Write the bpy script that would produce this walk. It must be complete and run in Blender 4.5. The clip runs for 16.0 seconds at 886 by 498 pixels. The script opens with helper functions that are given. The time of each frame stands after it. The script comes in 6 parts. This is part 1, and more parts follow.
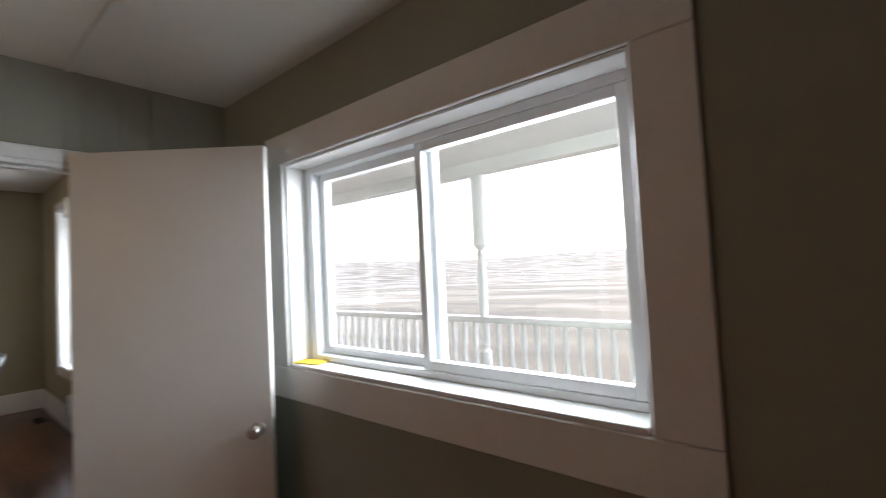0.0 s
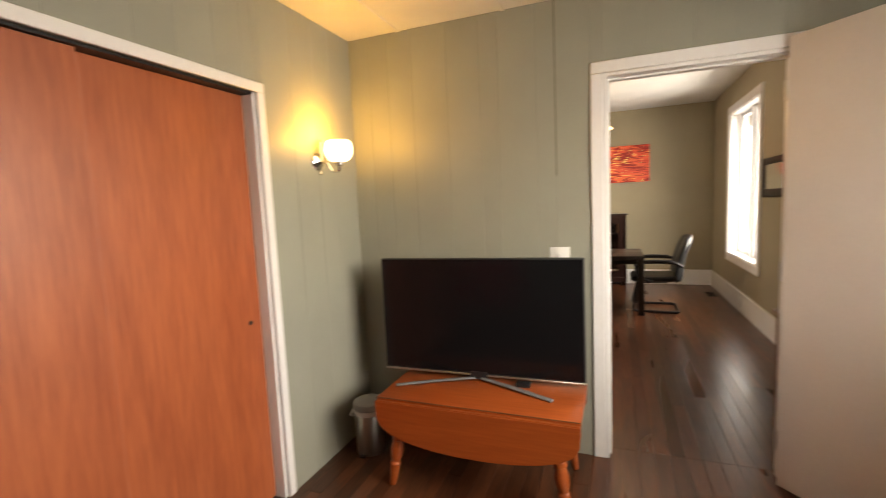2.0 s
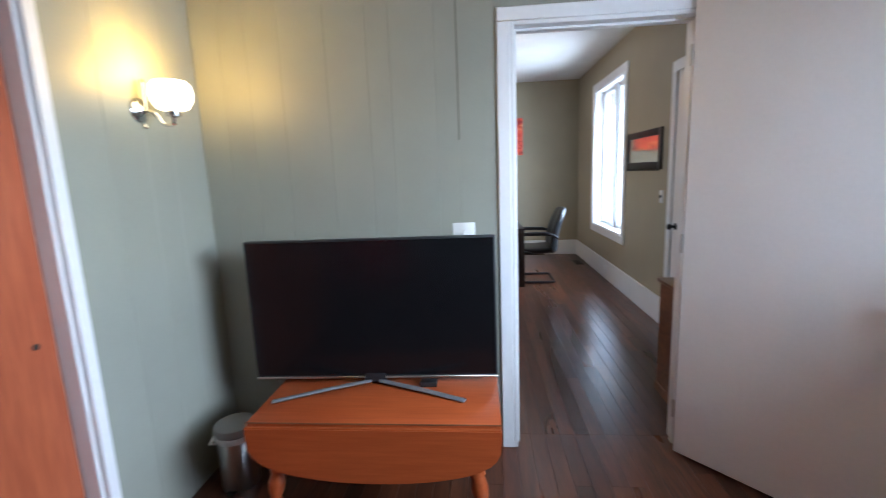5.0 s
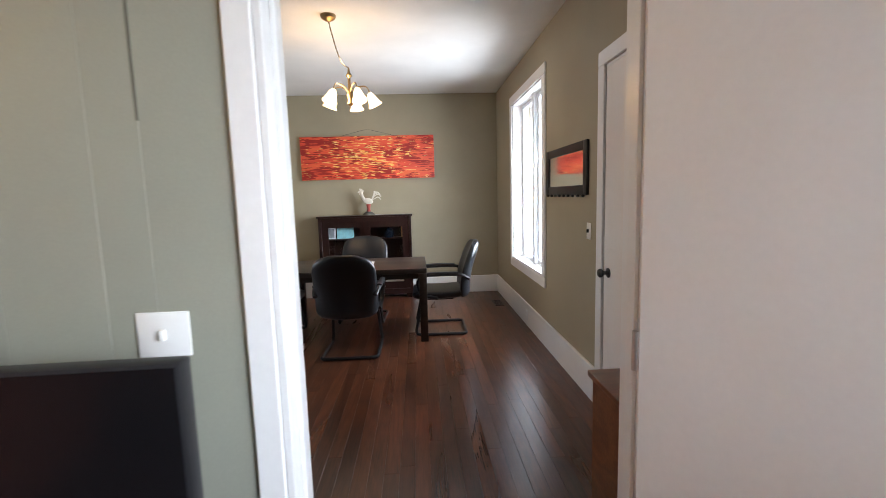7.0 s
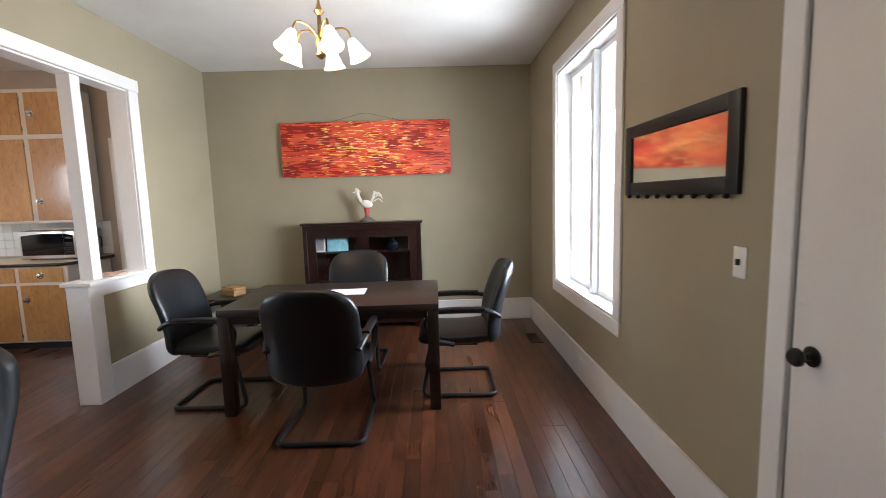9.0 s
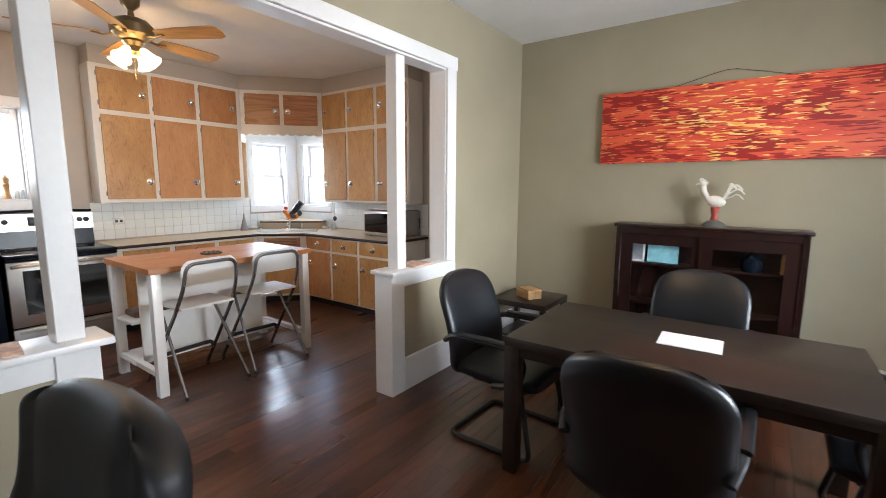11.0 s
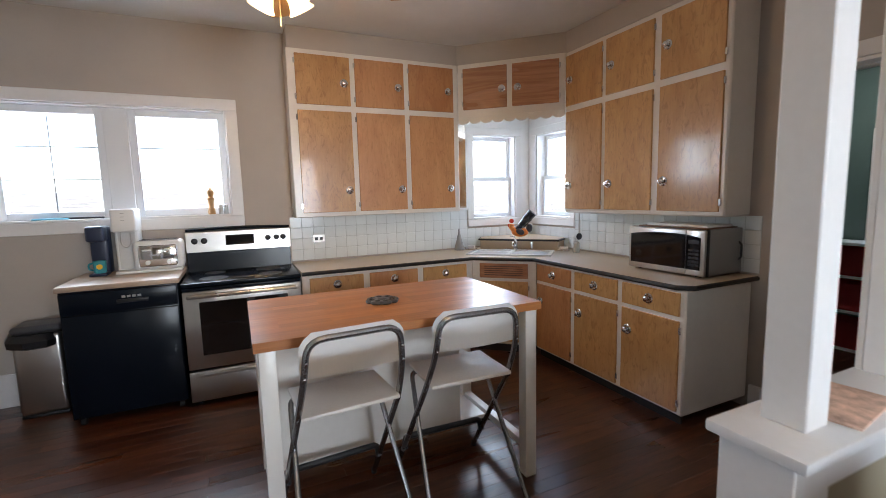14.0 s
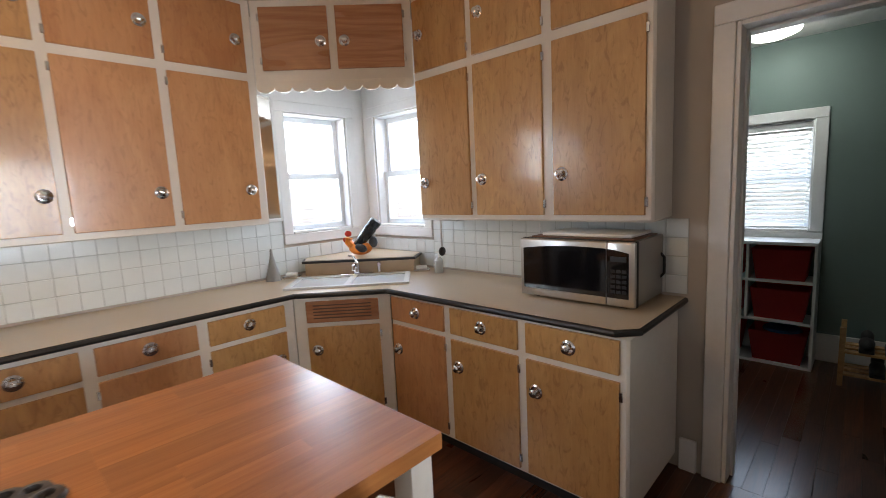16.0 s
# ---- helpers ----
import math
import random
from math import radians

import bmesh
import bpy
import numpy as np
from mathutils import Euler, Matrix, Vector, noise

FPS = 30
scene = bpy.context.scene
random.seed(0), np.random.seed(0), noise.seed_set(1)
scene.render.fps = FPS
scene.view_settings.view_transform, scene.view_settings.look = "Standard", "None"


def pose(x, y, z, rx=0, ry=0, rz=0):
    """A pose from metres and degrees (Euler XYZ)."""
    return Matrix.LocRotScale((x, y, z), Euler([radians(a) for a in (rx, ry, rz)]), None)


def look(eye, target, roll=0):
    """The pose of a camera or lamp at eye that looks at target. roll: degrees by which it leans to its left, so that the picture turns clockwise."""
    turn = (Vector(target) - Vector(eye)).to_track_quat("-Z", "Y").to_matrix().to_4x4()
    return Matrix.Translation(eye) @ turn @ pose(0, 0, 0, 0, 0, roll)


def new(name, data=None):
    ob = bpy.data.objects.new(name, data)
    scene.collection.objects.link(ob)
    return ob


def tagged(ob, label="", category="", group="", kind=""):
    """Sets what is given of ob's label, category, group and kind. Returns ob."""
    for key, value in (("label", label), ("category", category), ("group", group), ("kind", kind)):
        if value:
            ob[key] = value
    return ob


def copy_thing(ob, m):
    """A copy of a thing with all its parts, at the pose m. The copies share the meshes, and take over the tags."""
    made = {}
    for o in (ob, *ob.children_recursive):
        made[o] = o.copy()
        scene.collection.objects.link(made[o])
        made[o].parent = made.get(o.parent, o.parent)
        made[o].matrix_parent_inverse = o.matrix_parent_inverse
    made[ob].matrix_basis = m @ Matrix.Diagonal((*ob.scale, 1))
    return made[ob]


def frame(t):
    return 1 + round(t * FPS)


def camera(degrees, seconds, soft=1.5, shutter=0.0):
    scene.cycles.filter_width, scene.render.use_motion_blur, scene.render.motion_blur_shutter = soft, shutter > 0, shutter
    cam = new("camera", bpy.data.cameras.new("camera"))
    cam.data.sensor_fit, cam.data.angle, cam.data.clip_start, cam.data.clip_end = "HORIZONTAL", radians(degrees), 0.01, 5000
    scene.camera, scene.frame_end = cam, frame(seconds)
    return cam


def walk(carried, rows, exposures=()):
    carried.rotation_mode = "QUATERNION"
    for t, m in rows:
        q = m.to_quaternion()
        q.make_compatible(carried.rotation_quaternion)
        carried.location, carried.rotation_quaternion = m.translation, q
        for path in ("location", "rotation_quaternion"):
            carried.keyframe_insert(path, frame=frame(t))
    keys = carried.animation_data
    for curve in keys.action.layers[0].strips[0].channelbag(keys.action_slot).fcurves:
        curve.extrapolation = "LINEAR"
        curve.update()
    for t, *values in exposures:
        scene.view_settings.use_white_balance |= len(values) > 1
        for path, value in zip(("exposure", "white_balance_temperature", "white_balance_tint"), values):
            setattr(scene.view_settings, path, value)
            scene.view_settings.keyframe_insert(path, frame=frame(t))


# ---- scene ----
cam = camera(89.8, 16.0, soft=0.85, shutter=0.3)
PATH = [
    (0, (0.336, 0.062, 1.606), (-0.947, 1.594, 1.691), -2.9),
    (0.5, (0.406, -0.017, 1.587), (-1.335, 0.962, 1.69), -2.6),
    (1, (0.414, -0.097, 1.553), (-1.547, 0.291, 1.603), -2.4),
    (1.5, (0.375, -0.17, 1.515), (-1.615, -0.34, 1.401), -2.7),
    (2, (0.414, -0.248, 1.497), (-1.439, -0.974, 1.298), -2.6),
    (2.5, (0.482, -0.33, 1.474), (-1.074, -1.568, 1.262), -2.8),
    (3, (0.484, -0.353, 1.46), (-0.804, -1.867, 1.239), -2.5),
    (3.5, (0.484, -0.394, 1.446), (-0.77, -1.932, 1.196), -3.0),
    (4, (0.459, -0.452, 1.448), (-0.998, -1.796, 1.185), -2.1),
    (4.5, (0.263, -0.46, 1.458), (-1.565, -1.216, 1.161), -0.7),
    (5, (0.035, -0.462, 1.472), (-1.929, -0.635, 1.137), -2.2),
    (5.2, (-0.072, -0.455, 1.473), (-2.04, -0.46, 1.12), -2.1),
    (7.5, (-1.573, 0.103, 1.451), (-3.557, 0.216, 1.219), -1.5),
    (8, (-1.958, 0.119, 1.445), (-3.94, 0.246, 1.212), -1.2),
    (10.3, (-3.241, -0.114, 1.477), (-5.079, -0.855, 1.205), -0.8),
    (10.5, (-3.317, -0.16, 1.482), (-5.055, -1.111, 1.206), 0.3),
    (11, (-3.567, -0.376, 1.513), (-5.175, -1.533, 1.236), 0.3),
    (11.5, (-3.824, -0.576, 1.493), (-5.303, -1.894, 1.22), -0.0),
    (12, (-4.034, -0.746, 1.511), (-5.205, -2.339, 1.21), -0.4),
    (12.5, (-4.195, -1.032, 1.514), (-5.282, -2.689, 1.243), -0.6),
    (13, (-4.384, -1.291, 1.48), (-5.334, -3.031, 1.215), -1.2),
    (13.5, (-4.599, -1.614, 1.494), (-5.38, -3.437, 1.233), -1.4),
    (14, (-4.792, -1.95, 1.482), (-5.621, -3.754, 1.245), -1.5),
    (14.5, (-4.922, -2.242, 1.488), (-5.749, -4.049, 1.263), -1.6),
    (15, (-5.089, -2.531, 1.488), (-5.947, -4.322, 1.251), -2.2),
    (15.5, (-5.254, -2.825, 1.511), (-6.495, -4.373, 1.26), -4.0),
    (16, (-5.479, -3.061, 1.489), (-6.91, -4.434, 1.23), -2.8),
]
EXPOSURES = [(0.0, 2.5, 6500, 10), (0.5, 2.35, 6900, 11), (1.0, 2.5, 8000, 15), (1.5, 3.25, 9200, 18), (2.0, 3.6, 9000, 17), (2.5, 3.6, 7400, 13), (3.0, 3.75, 6600, 12), (4.0, 3.7, 5700, 10), (5.0, 3.65, 5350, 10), (7.5, 3.65, 6350, 13), (8.2, 3.75, 6350, 13), (10.5, 3.6, 6300, 11), (12.0, 3.65, 6300, 11), (12.7, 3.22, 6150, 12), (13.5, 3.12, 6150, 12), (14.5, 3.2, 6150, 12), (16.0, 3.22, 6450, 12)]
walk(cam, [(t, look(eye, target, roll)) for t, eye, target, roll in PATH], EXPOSURES)

# ---------------------------------------------------------------- world, sun, lamps
world = bpy.data.worlds.new("sky")
scene.world = world
world.use_nodes = True
wn = world.node_tree
sky = wn.nodes.new("ShaderNodeTexSky")
sky.sky_type, sky.sun_disc = "NISHITA", False
sky.sun_elevation, sky.sun_rotation = radians(48), radians(14)
sky.air_density, sky.dust_density, sky.ozone_density = 1.0, 2.0, 1.0
wn.links.new(sky.outputs["Color"], wn.nodes["Background"].inputs["Color"])
wn.nodes["Background"].inputs["Strength"].default_value = 0.15


def lamp(name, kind, m, energy, color, **more):
    data = bpy.data.lights.new(name, kind)
    data.energy, data.color = energy, color
    if "size" in more:
        data.shape, data.size, data.size_y = "RECTANGLE", more["size"][0], more["size"][1]
    if "spread" in more:
        data.spread = more["spread"]
    if "soft" in more:
        data.shadow_soft_size = more["soft"]
    if "angle" in more:
        data.angle = more["angle"]
    ob = new(name, data)
    ob.matrix_world = m
    return ob


DAY, WARM = (0.84, 0.93, 1.0), (1.0, 0.60, 0.26)
lamp("sun", "SUN", look((2, 8, 9.2), (0, 0, 0)), 1.0, (1.0, 0.96, 0.9), angle=radians(12))
# sky light that comes in at the windows, held just outside the panes
lamp("dining_window_light", "AREA", look((-6.03, 1.75, 1.50), (-6.03, 0.0, 1.20)), 12.8, DAY, size=(1.4, 1.6), spread=radians(140))
lamp("office_window_light", "AREA", look((-0.05, 1.95, 2.0), (-0.05, 0.0, 1.25)), 28, DAY, size=(2.9, 1.0))
lamp("kitchen_window_light", "AREA", look((-3.97, -6.75, 2.0), (-4.1, -4.5, 1.6)), 10, DAY, size=(1.9, 0.8))
lamp("corner_window_light_a", "AREA", look((-7.4, -6.8, 1.8), (-7.2, -5.0, 1.4)), 4, DAY, size=(0.7, 0.9))
lamp("corner_window_light_b", "AREA", look((-8.5, -5.8, 1.8), (-7.0, -5.5, 1.4)), 4, DAY, size=(0.7, 0.9))
lamp("mudroom_window_light", "AREA", look((-10.45, -3.68, 1.6), (-9.0, -3.6, 1.4)), 1.7, DAY, size=(0.8, 1.1))
# electric lamps
lamp("sconce_bulb", "POINT", pose(-1.765, -1.71, 1.905), 0.95, (1.0, 0.54, 0.09), soft=0.03)
lamp("fan_bulb", "POINT", pose(-5.05, -4.36, 2.33), 2.3, WARM, soft=0.08)
lamp("chandelier_bulb", "POINT", pose(-5.23, -0.63, 2.33), 1.5, WARM, soft=0.1)
lamp("mudroom_bulb", "POINT", pose(-9.5, -3.62, 2.36), 0.36, (0.95, 1.0, 0.92), soft=0.1)


# ---------------------------------------------------------------- materials
def nodes_of(name):
    m = bpy.data.materials.new(name)
    m.use_nodes = True
    nt = m.node_tree
    return m, nt, nt.nodes["Principled BSDF"]


def rgb(c):
    return (c[0], c[1], c[2], 1.0)


def ramp_node(nt, fac, stops):
    r = nt.nodes.new("ShaderNodeValToRGB")
    while len(r.color_ramp.elements) < len(stops):
        r.color_ramp.elements.new(0.5)
    for e, (p, c) in zip(r.color_ramp.elements, stops):
        e.position, e.color = p, rgb(c)
    nt.links.new(fac, r.inputs["Fac"])
    return r.outputs["Color"]


def noise_node(nt, vec, scale, detail=4.0, rough=0.55, distortion=0.0):
    n = nt.nodes.new("ShaderNodeTexNoise")
    n.inputs["Scale"].default_value, n.inputs["Detail"].default_value = scale, detail
    n.inputs["Roughness"].default_value, n.inputs["Distortion"].default_value = rough, distortion
    if vec is not None:
        nt.links.new(vec, n.inputs["Vector"])
    return n.outputs["Fac"]


def coords(nt, stretch=(1, 1, 1), shift=True):
    """Object coordinates, stretched, and moved by each object's own random number."""
    tc = nt.nodes.new("ShaderNodeTexCoord")
    mp = nt.nodes.new("ShaderNodeMapping")
    mp.inputs["Scale"].default_value = stretch
    nt.links.new(tc.outputs["Object"], mp.inputs["Vector"])
    if shift:
        oi = nt.nodes.new("ShaderNodeObjectInfo")
        mu = nt.nodes.new("ShaderNodeMath")
        mu.operation = "MULTIPLY"
        mu.inputs[1].default_value = 37.0
        nt.links.new(oi.outputs["Random"], mu.inputs[0])
        nt.links.new(mu.outputs[0], mp.inputs["Location"])
    return mp.outputs["Vector"]


def math_node(nt, op, a, b):
    n = nt.nodes.new("ShaderNodeMath")
    n.operation = op
    for i, v in enumerate((a, b)):
        if isinstance(v, (int, float)):
            n.inputs[i].default_value = v
        else:
            nt.links.new(v, n.inputs[i])
    return n.outputs[0]


def mix_node(nt, fac, a, b, blend="MIX"):
    n = nt.nodes.new("ShaderNodeMix")
    n.data_type, n.blend_type = "RGBA", blend
    for sock, v in ((n.inputs["Factor"], fac), (n.inputs["A"], a), (n.inputs["B"], b)):
        if isinstance(v, (int, float)):
            sock.default_value = v
        elif isinstance(v, tuple):
            sock.default_value = rgb(v)
        else:
            nt.links.new(v, sock)
    return [o for o in n.outputs if o.type == "RGBA"][0]


def bump_node(nt, bsdf, height, strength, distance=0.002):
    b = nt.nodes.new("ShaderNodeBump")
    b.inputs["Strength"].default_value, b.inputs["Distance"].default_value = strength, distance
    nt.links.new(height, b.inputs["Height"])
    nt.links.new(b.outputs["Normal"], bsdf.inputs["Normal"])
    return b


def plain(name, color, rough=0.5, metal=0.0, var=0.08, big=2.0, fine=90.0, bump=0.15, coat=0.0):
    """Paint, plastic, metal or cloth: two scales of unevenness in colour, gloss and relief."""
    m, nt, bsdf = nodes_of(name)
    v = coords(nt)
    n1, n2 = noise_node(nt, v, big, 5), noise_node(nt, v, fine, 3)
    both = math_node(nt, "ADD", math_node(nt, "MULTIPLY", n1, 0.7), math_node(nt, "MULTIPLY", n2, 0.3))
    lo, hi = tuple(c * (1 - var) for c in color), tuple(min(1, c * (1 + var)) for c in color)
    nt.links.new(ramp_node(nt, both, [(0.3, lo), (0.7, hi)]), bsdf.inputs["Base Color"])
    rr = math_node(nt, "ADD", math_node(nt, "MULTIPLY", n1, 0.16), rough - 0.08)
    nt.links.new(rr, bsdf.inputs["Roughness"])
    bsdf.inputs["Metallic"].default_value = metal
    bsdf.inputs["Coat Weight"].default_value = coat
    bsdf.inputs["Coat Roughness"].default_value = 0.08
    if bump:
        bump_node(nt, bsdf, n2, bump)
    return m


def wood(name, dark, light, along="z", rough=0.4, grain=26.0, rings=4.0, coat=0.0, bump=0.12, own=0.25, waves=0.6, sheen=0.1, flecks=0.0):
    """Sawn wood whose grain runs along one axis; own: how much the pieces differ from one another."""
    m, nt, bsdf = nodes_of(name)
    st = {"x": (0.06, 1, 1), "y": (1, 0.06, 1), "z": (1, 1, 0.06)}[along]
    st2 = {"x": (0.16, 1, 1), "y": (1, 0.16, 1), "z": (1, 1, 0.16)}[along]
    v, v2 = coords(nt, st), coords(nt, st2)
    fine = noise_node(nt, v, grain * 4, 6, 0.65)
    figure = noise_node(nt, v2, rings, 3, 0.5, 0.8)
    bands = math_node(nt, "FRACT", math_node(nt, "MULTIPLY", figure, 9.0), 0.0)
    bands = math_node(nt, "ABSOLUTE", math_node(nt, "SUBTRACT", bands, 0.5), 0.0)
    bands = math_node(nt, "MULTIPLY", bands, 2.0 * waves)
    g = math_node(nt, "ADD", math_node(nt, "MULTIPLY", fine, 0.75), math_node(nt, "MULTIPLY", bands, 0.4))
    col = ramp_node(nt, g, [(0.28, dark), (0.75, light)])
    if flecks:
        st3 = {"x": (0.35, 1, 1), "y": (1, 0.35, 1), "z": (1, 1, 0.35)}[along]
        fl = noise_node(nt, coords(nt, st3), 22.0, 3, 0.55, 1.8)
        col = mix_node(nt, flecks, col, ramp_node(nt, fl, [(0.36, (0.68, 0.60, 0.52)), (0.47, (1.0, 1.0, 1.0)), (0.66, (1.10, 1.09, 1.06))]), "MULTIPLY")
    oi = nt.nodes.new("ShaderNodeObjectInfo")
    dim = math_node(nt, "ADD", math_node(nt, "MULTIPLY", oi.outputs["Random"], own * 2), 1.0 - own)
    gray = nt.nodes.new("ShaderNodeCombineColor")
    for i in range(3):
        nt.links.new(dim, gray.inputs[i])
    col = mix_node(nt, 1.0, col, gray.outputs[0], "MULTIPLY")
    nt.links.new(col, bsdf.inputs["Base Color"])
    nt.links.new(math_node(nt, "ADD", math_node(nt, "MULTIPLY", figure, 0.2), rough - 0.1), bsdf.inputs["Roughness"])
    bsdf.inputs["Coat Weight"].default_value = coat
    bsdf.inputs["Coat Roughness"].default_value = sheen
    relief = bump_node(nt, bsdf, g, bump)
    nt.links.new(relief.outputs["Normal"], bsdf.inputs["Coat Normal"])
    return m


def plywood(name, dark, light, along="z", flecks=0.5):
    """Rotary-cut plywood under uneven varnish: soft cloudy figure, faint grain and a scatter of short dark flecks."""
    m, nt, bsdf = nodes_of(name)
    st = {"x": (0.10, 1, 1), "z": (1, 1, 0.10)}[along]
    st2 = {"x": (0.4, 1, 1), "z": (1, 1, 0.4)}[along]
    grain = noise_node(nt, coords(nt, st), 70.0, 5, 0.6)
    cloud = noise_node(nt, coords(nt, st2), 5.0, 5, 0.6, 1.2)
    spots = noise_node(nt, coords(nt, st2), 26.0, 3, 0.55, 1.6)
    g = math_node(nt, "ADD", math_node(nt, "MULTIPLY", grain, 0.3), math_node(nt, "MULTIPLY", cloud, 0.7))
    col = ramp_node(nt, g, [(0.34, dark), (0.62, light)])
    col = mix_node(nt, flecks, col, ramp_node(nt, spots, [(0.33, (0.58, 0.48, 0.40)), (0.46, (1.0, 1.0, 1.0)), (0.68, (1.06, 1.06, 1.03))]), "MULTIPLY")
    oi = nt.nodes.new("ShaderNodeObjectInfo")
    tone = ramp_node(nt, oi.outputs["Random"], [(0.0, (0.90, 0.86, 0.84)), (0.5, (1.0, 1.0, 1.0)), (1.0, (1.03, 1.05, 1.06))])
    col = mix_node(nt, 1.0, col, tone, "MULTIPLY")
    nt.links.new(col, bsdf.inputs["Base Color"])
    nt.links.new(math_node(nt, "ADD", math_node(nt, "MULTIPLY", cloud, 0.2), 0.24), bsdf.inputs["Roughness"])
    bsdf.inputs["Coat Weight"].default_value = 0.55
    bsdf.inputs["Coat Roughness"].default_value = 0.10
    bump_node(nt, bsdf, grain, 0.06)
    wave = nt.nodes.new("ShaderNodeBump")
    wave.inputs["Strength"].default_value, wave.inputs["Distance"].default_value = 0.35, 0.002
    nt.links.new(spots, wave.inputs["Height"])
    nt.links.new(wave.outputs["Normal"], bsdf.inputs["Coat Normal"])
    return m


def glowing(name, color, strength, base=(0.9, 0.88, 0.82)):
    m, nt, bsdf = nodes_of(name)
    v = coords(nt)
    n = noise_node(nt, v, 30, 3)
    nt.links.new(ramp_node(nt, n, [(0.3, tuple(c * 0.94 for c in base)), (0.7, base)]), bsdf.inputs["Base Color"])
    bsdf.inputs["Roughness"].default_value = 0.35
    bsdf.inputs["Emission Color"].default_value = rgb(color)
    bsdf.inputs["Emission Strength"].default_value = strength
    return m


def pane_glass(name):
    m = bpy.data.materials.new(name)
    m.use_nodes = True
    nt = m.node_tree
    nt.nodes.clear()
    out = nt.nodes.new("ShaderNodeOutputMaterial")
    clear, gloss = nt.nodes.new("ShaderNodeBsdfTransparent"), nt.nodes.new("ShaderNodeBsdfGlossy")
    gloss.inputs["Roughness"].default_value = 0.02
    mixer = nt.nodes.new("ShaderNodeMixShader")
    mixer.inputs[0].default_value = 0.035
    nt.links.new(clear.outputs[0], mixer.inputs[1])
    nt.links.new(gloss.outputs[0], mixer.inputs[2])
    nt.links.new(mixer.outputs[0], out.inputs["Surface"])
    return m


OFFICE_PAINT = plain("office_grey_green_paint", (0.30, 0.303, 0.25), 0.5, fine=160, bump=0.1)
OLIVE_PAINT = plain("olive_wall_paint", (0.335, 0.29, 0.20), 0.6, fine=220, bump=0.2)
BEIGE_PAINT = plain("beige_wall_paint", (0.47, 0.42, 0.37), 0.6, fine=220, bump=0.2)
TEAL_PAINT = plain("teal_wall_paint", (0.165, 0.22, 0.20), 0.6, fine=220, bump=0.2)
CEILING_PAINT = plain("ceiling_white", (0.72, 0.71, 0.68), 0.8, fine=120, bump=0.4)
OFFICE_CEIL = plain("office_ceiling_board", (0.70, 0.68, 0.62), 0.75, fine=140, bump=0.3)
TRIM = plain("white_trim_paint", (0.80, 0.79, 0.78), 0.32, var=0.05, fine=40, bump=0.12)
DOOR_WHITE = plain("door_white_paint", (0.80, 0.765, 0.735), 0.38, var=0.05, fine=60, bump=0.1)
VINYL = plain("window_vinyl", (0.82, 0.84, 0.86), 0.3, var=0.03, bump=0.03)
FLOOR_WOOD = wood("dark_floor_boards", (0.034, 0.0115, 0.006), (0.135, 0.044, 0.019), "x", 0.30, 30, 2.4, 0.2, 0.009, 0.36, 0.5, 0.17)
GAP_DARK = plain("floor_joint_dirt", (0.012, 0.007, 0.005), 0.8)
CLOSET_WOOD = wood("mahogany_veneer", (0.31, 0.068, 0.025), (0.55, 0.150, 0.056), "z", 0.42, 22, 1.2, 0.32, 0.7, 0.05, 0.3, 0.30)
FIR_PLY = plywood("varnished_fir_plywood", (0.47, 0.245, 0.085), (0.62, 0.36, 0.14))
FIR_PLY_B = plywood("varnished_fir_plywood_ruddy", (0.48, 0.215, 0.085), (0.60, 0.305, 0.13), "z", 0.3)
FIR_PLY_H = wood("varnished_fir_plywood_level", (0.36, 0.15, 0.07), (0.54, 0.27, 0.13), "x", 0.25, 16, 4.0, 0.5, 0.10, 0.10, 0.7)
CAB_WHITE = plain("cabinet_cream_enamel", (0.80, 0.755, 0.69), 0.25, var=0.05, fine=30, bump=0.1)
BUTCHER = wood("oiled_butcher_block", (0.36, 0.125, 0.032), (0.56, 0.235, 0.075), "x", 0.36, 14, 1.6, 0.15, 0.05, 0.15, 0.3, 0.2)
COUNTER = plain("counter_laminate_tan", (0.55, 0.43, 0.295), 0.32, var=0.05, big=8, fine=200, bump=0.02)
BLACK_EDGE = plain("black_rubber_edge", (0.015, 0.013, 0.012), 0.4)
TILE = plain("glazed_white_tile", (0.75, 0.785, 0.78), 0.15, var=0.05, big=1.0, fine=14, bump=0.1)
GROUT = plain("grey_grout", (0.54, 0.565, 0.555), 0.85)
STEEL = plain("brushed_steel", (0.55, 0.53, 0.50), 0.3, 1.0, var=0.06, fine=200, bump=0.05)
CHROME = plain("polished_chrome", (0.75, 0.75, 0.76), 0.1, 1.0, var=0.02, bump=0.0)
TUBE = plain("grey_steel_tube", (0.30, 0.30, 0.31), 0.25, 0.9, var=0.05, bump=0.05)
BLACK_METAL = plain("black_metal", (0.02, 0.02, 0.022), 0.4, 0.3)
BLACK_ENAMEL = plain("black_enamel", (0.004, 0.007, 0.013), 0.22, coat=0.0, bump=0.02)
BLACK_GLASS = plain("black_glass", (0.006, 0.006, 0.008), 0.06, coat=0.6, bump=0.0)
SCREEN = plain("tv_screen", (0.006, 0.006, 0.007), 0.16, bump=0.0)
LEATHER = plain("black_leather", (0.0065, 0.008, 0.0105), 0.36, var=0.12, big=1.5, fine=240, bump=0.06)
FABRIC_BLACK = plain("black_chair_fabric", (0.007, 0.0075, 0.010), 0.5, var=0.2, fine=400, bump=0.2)
ESPRESSO = wood("espresso_stained_wood", (0.010, 0.006, 0.004), (0.026, 0.015, 0.011), "y", 0.36, 26, 2.0, 0.1, 0.06, 0.1)
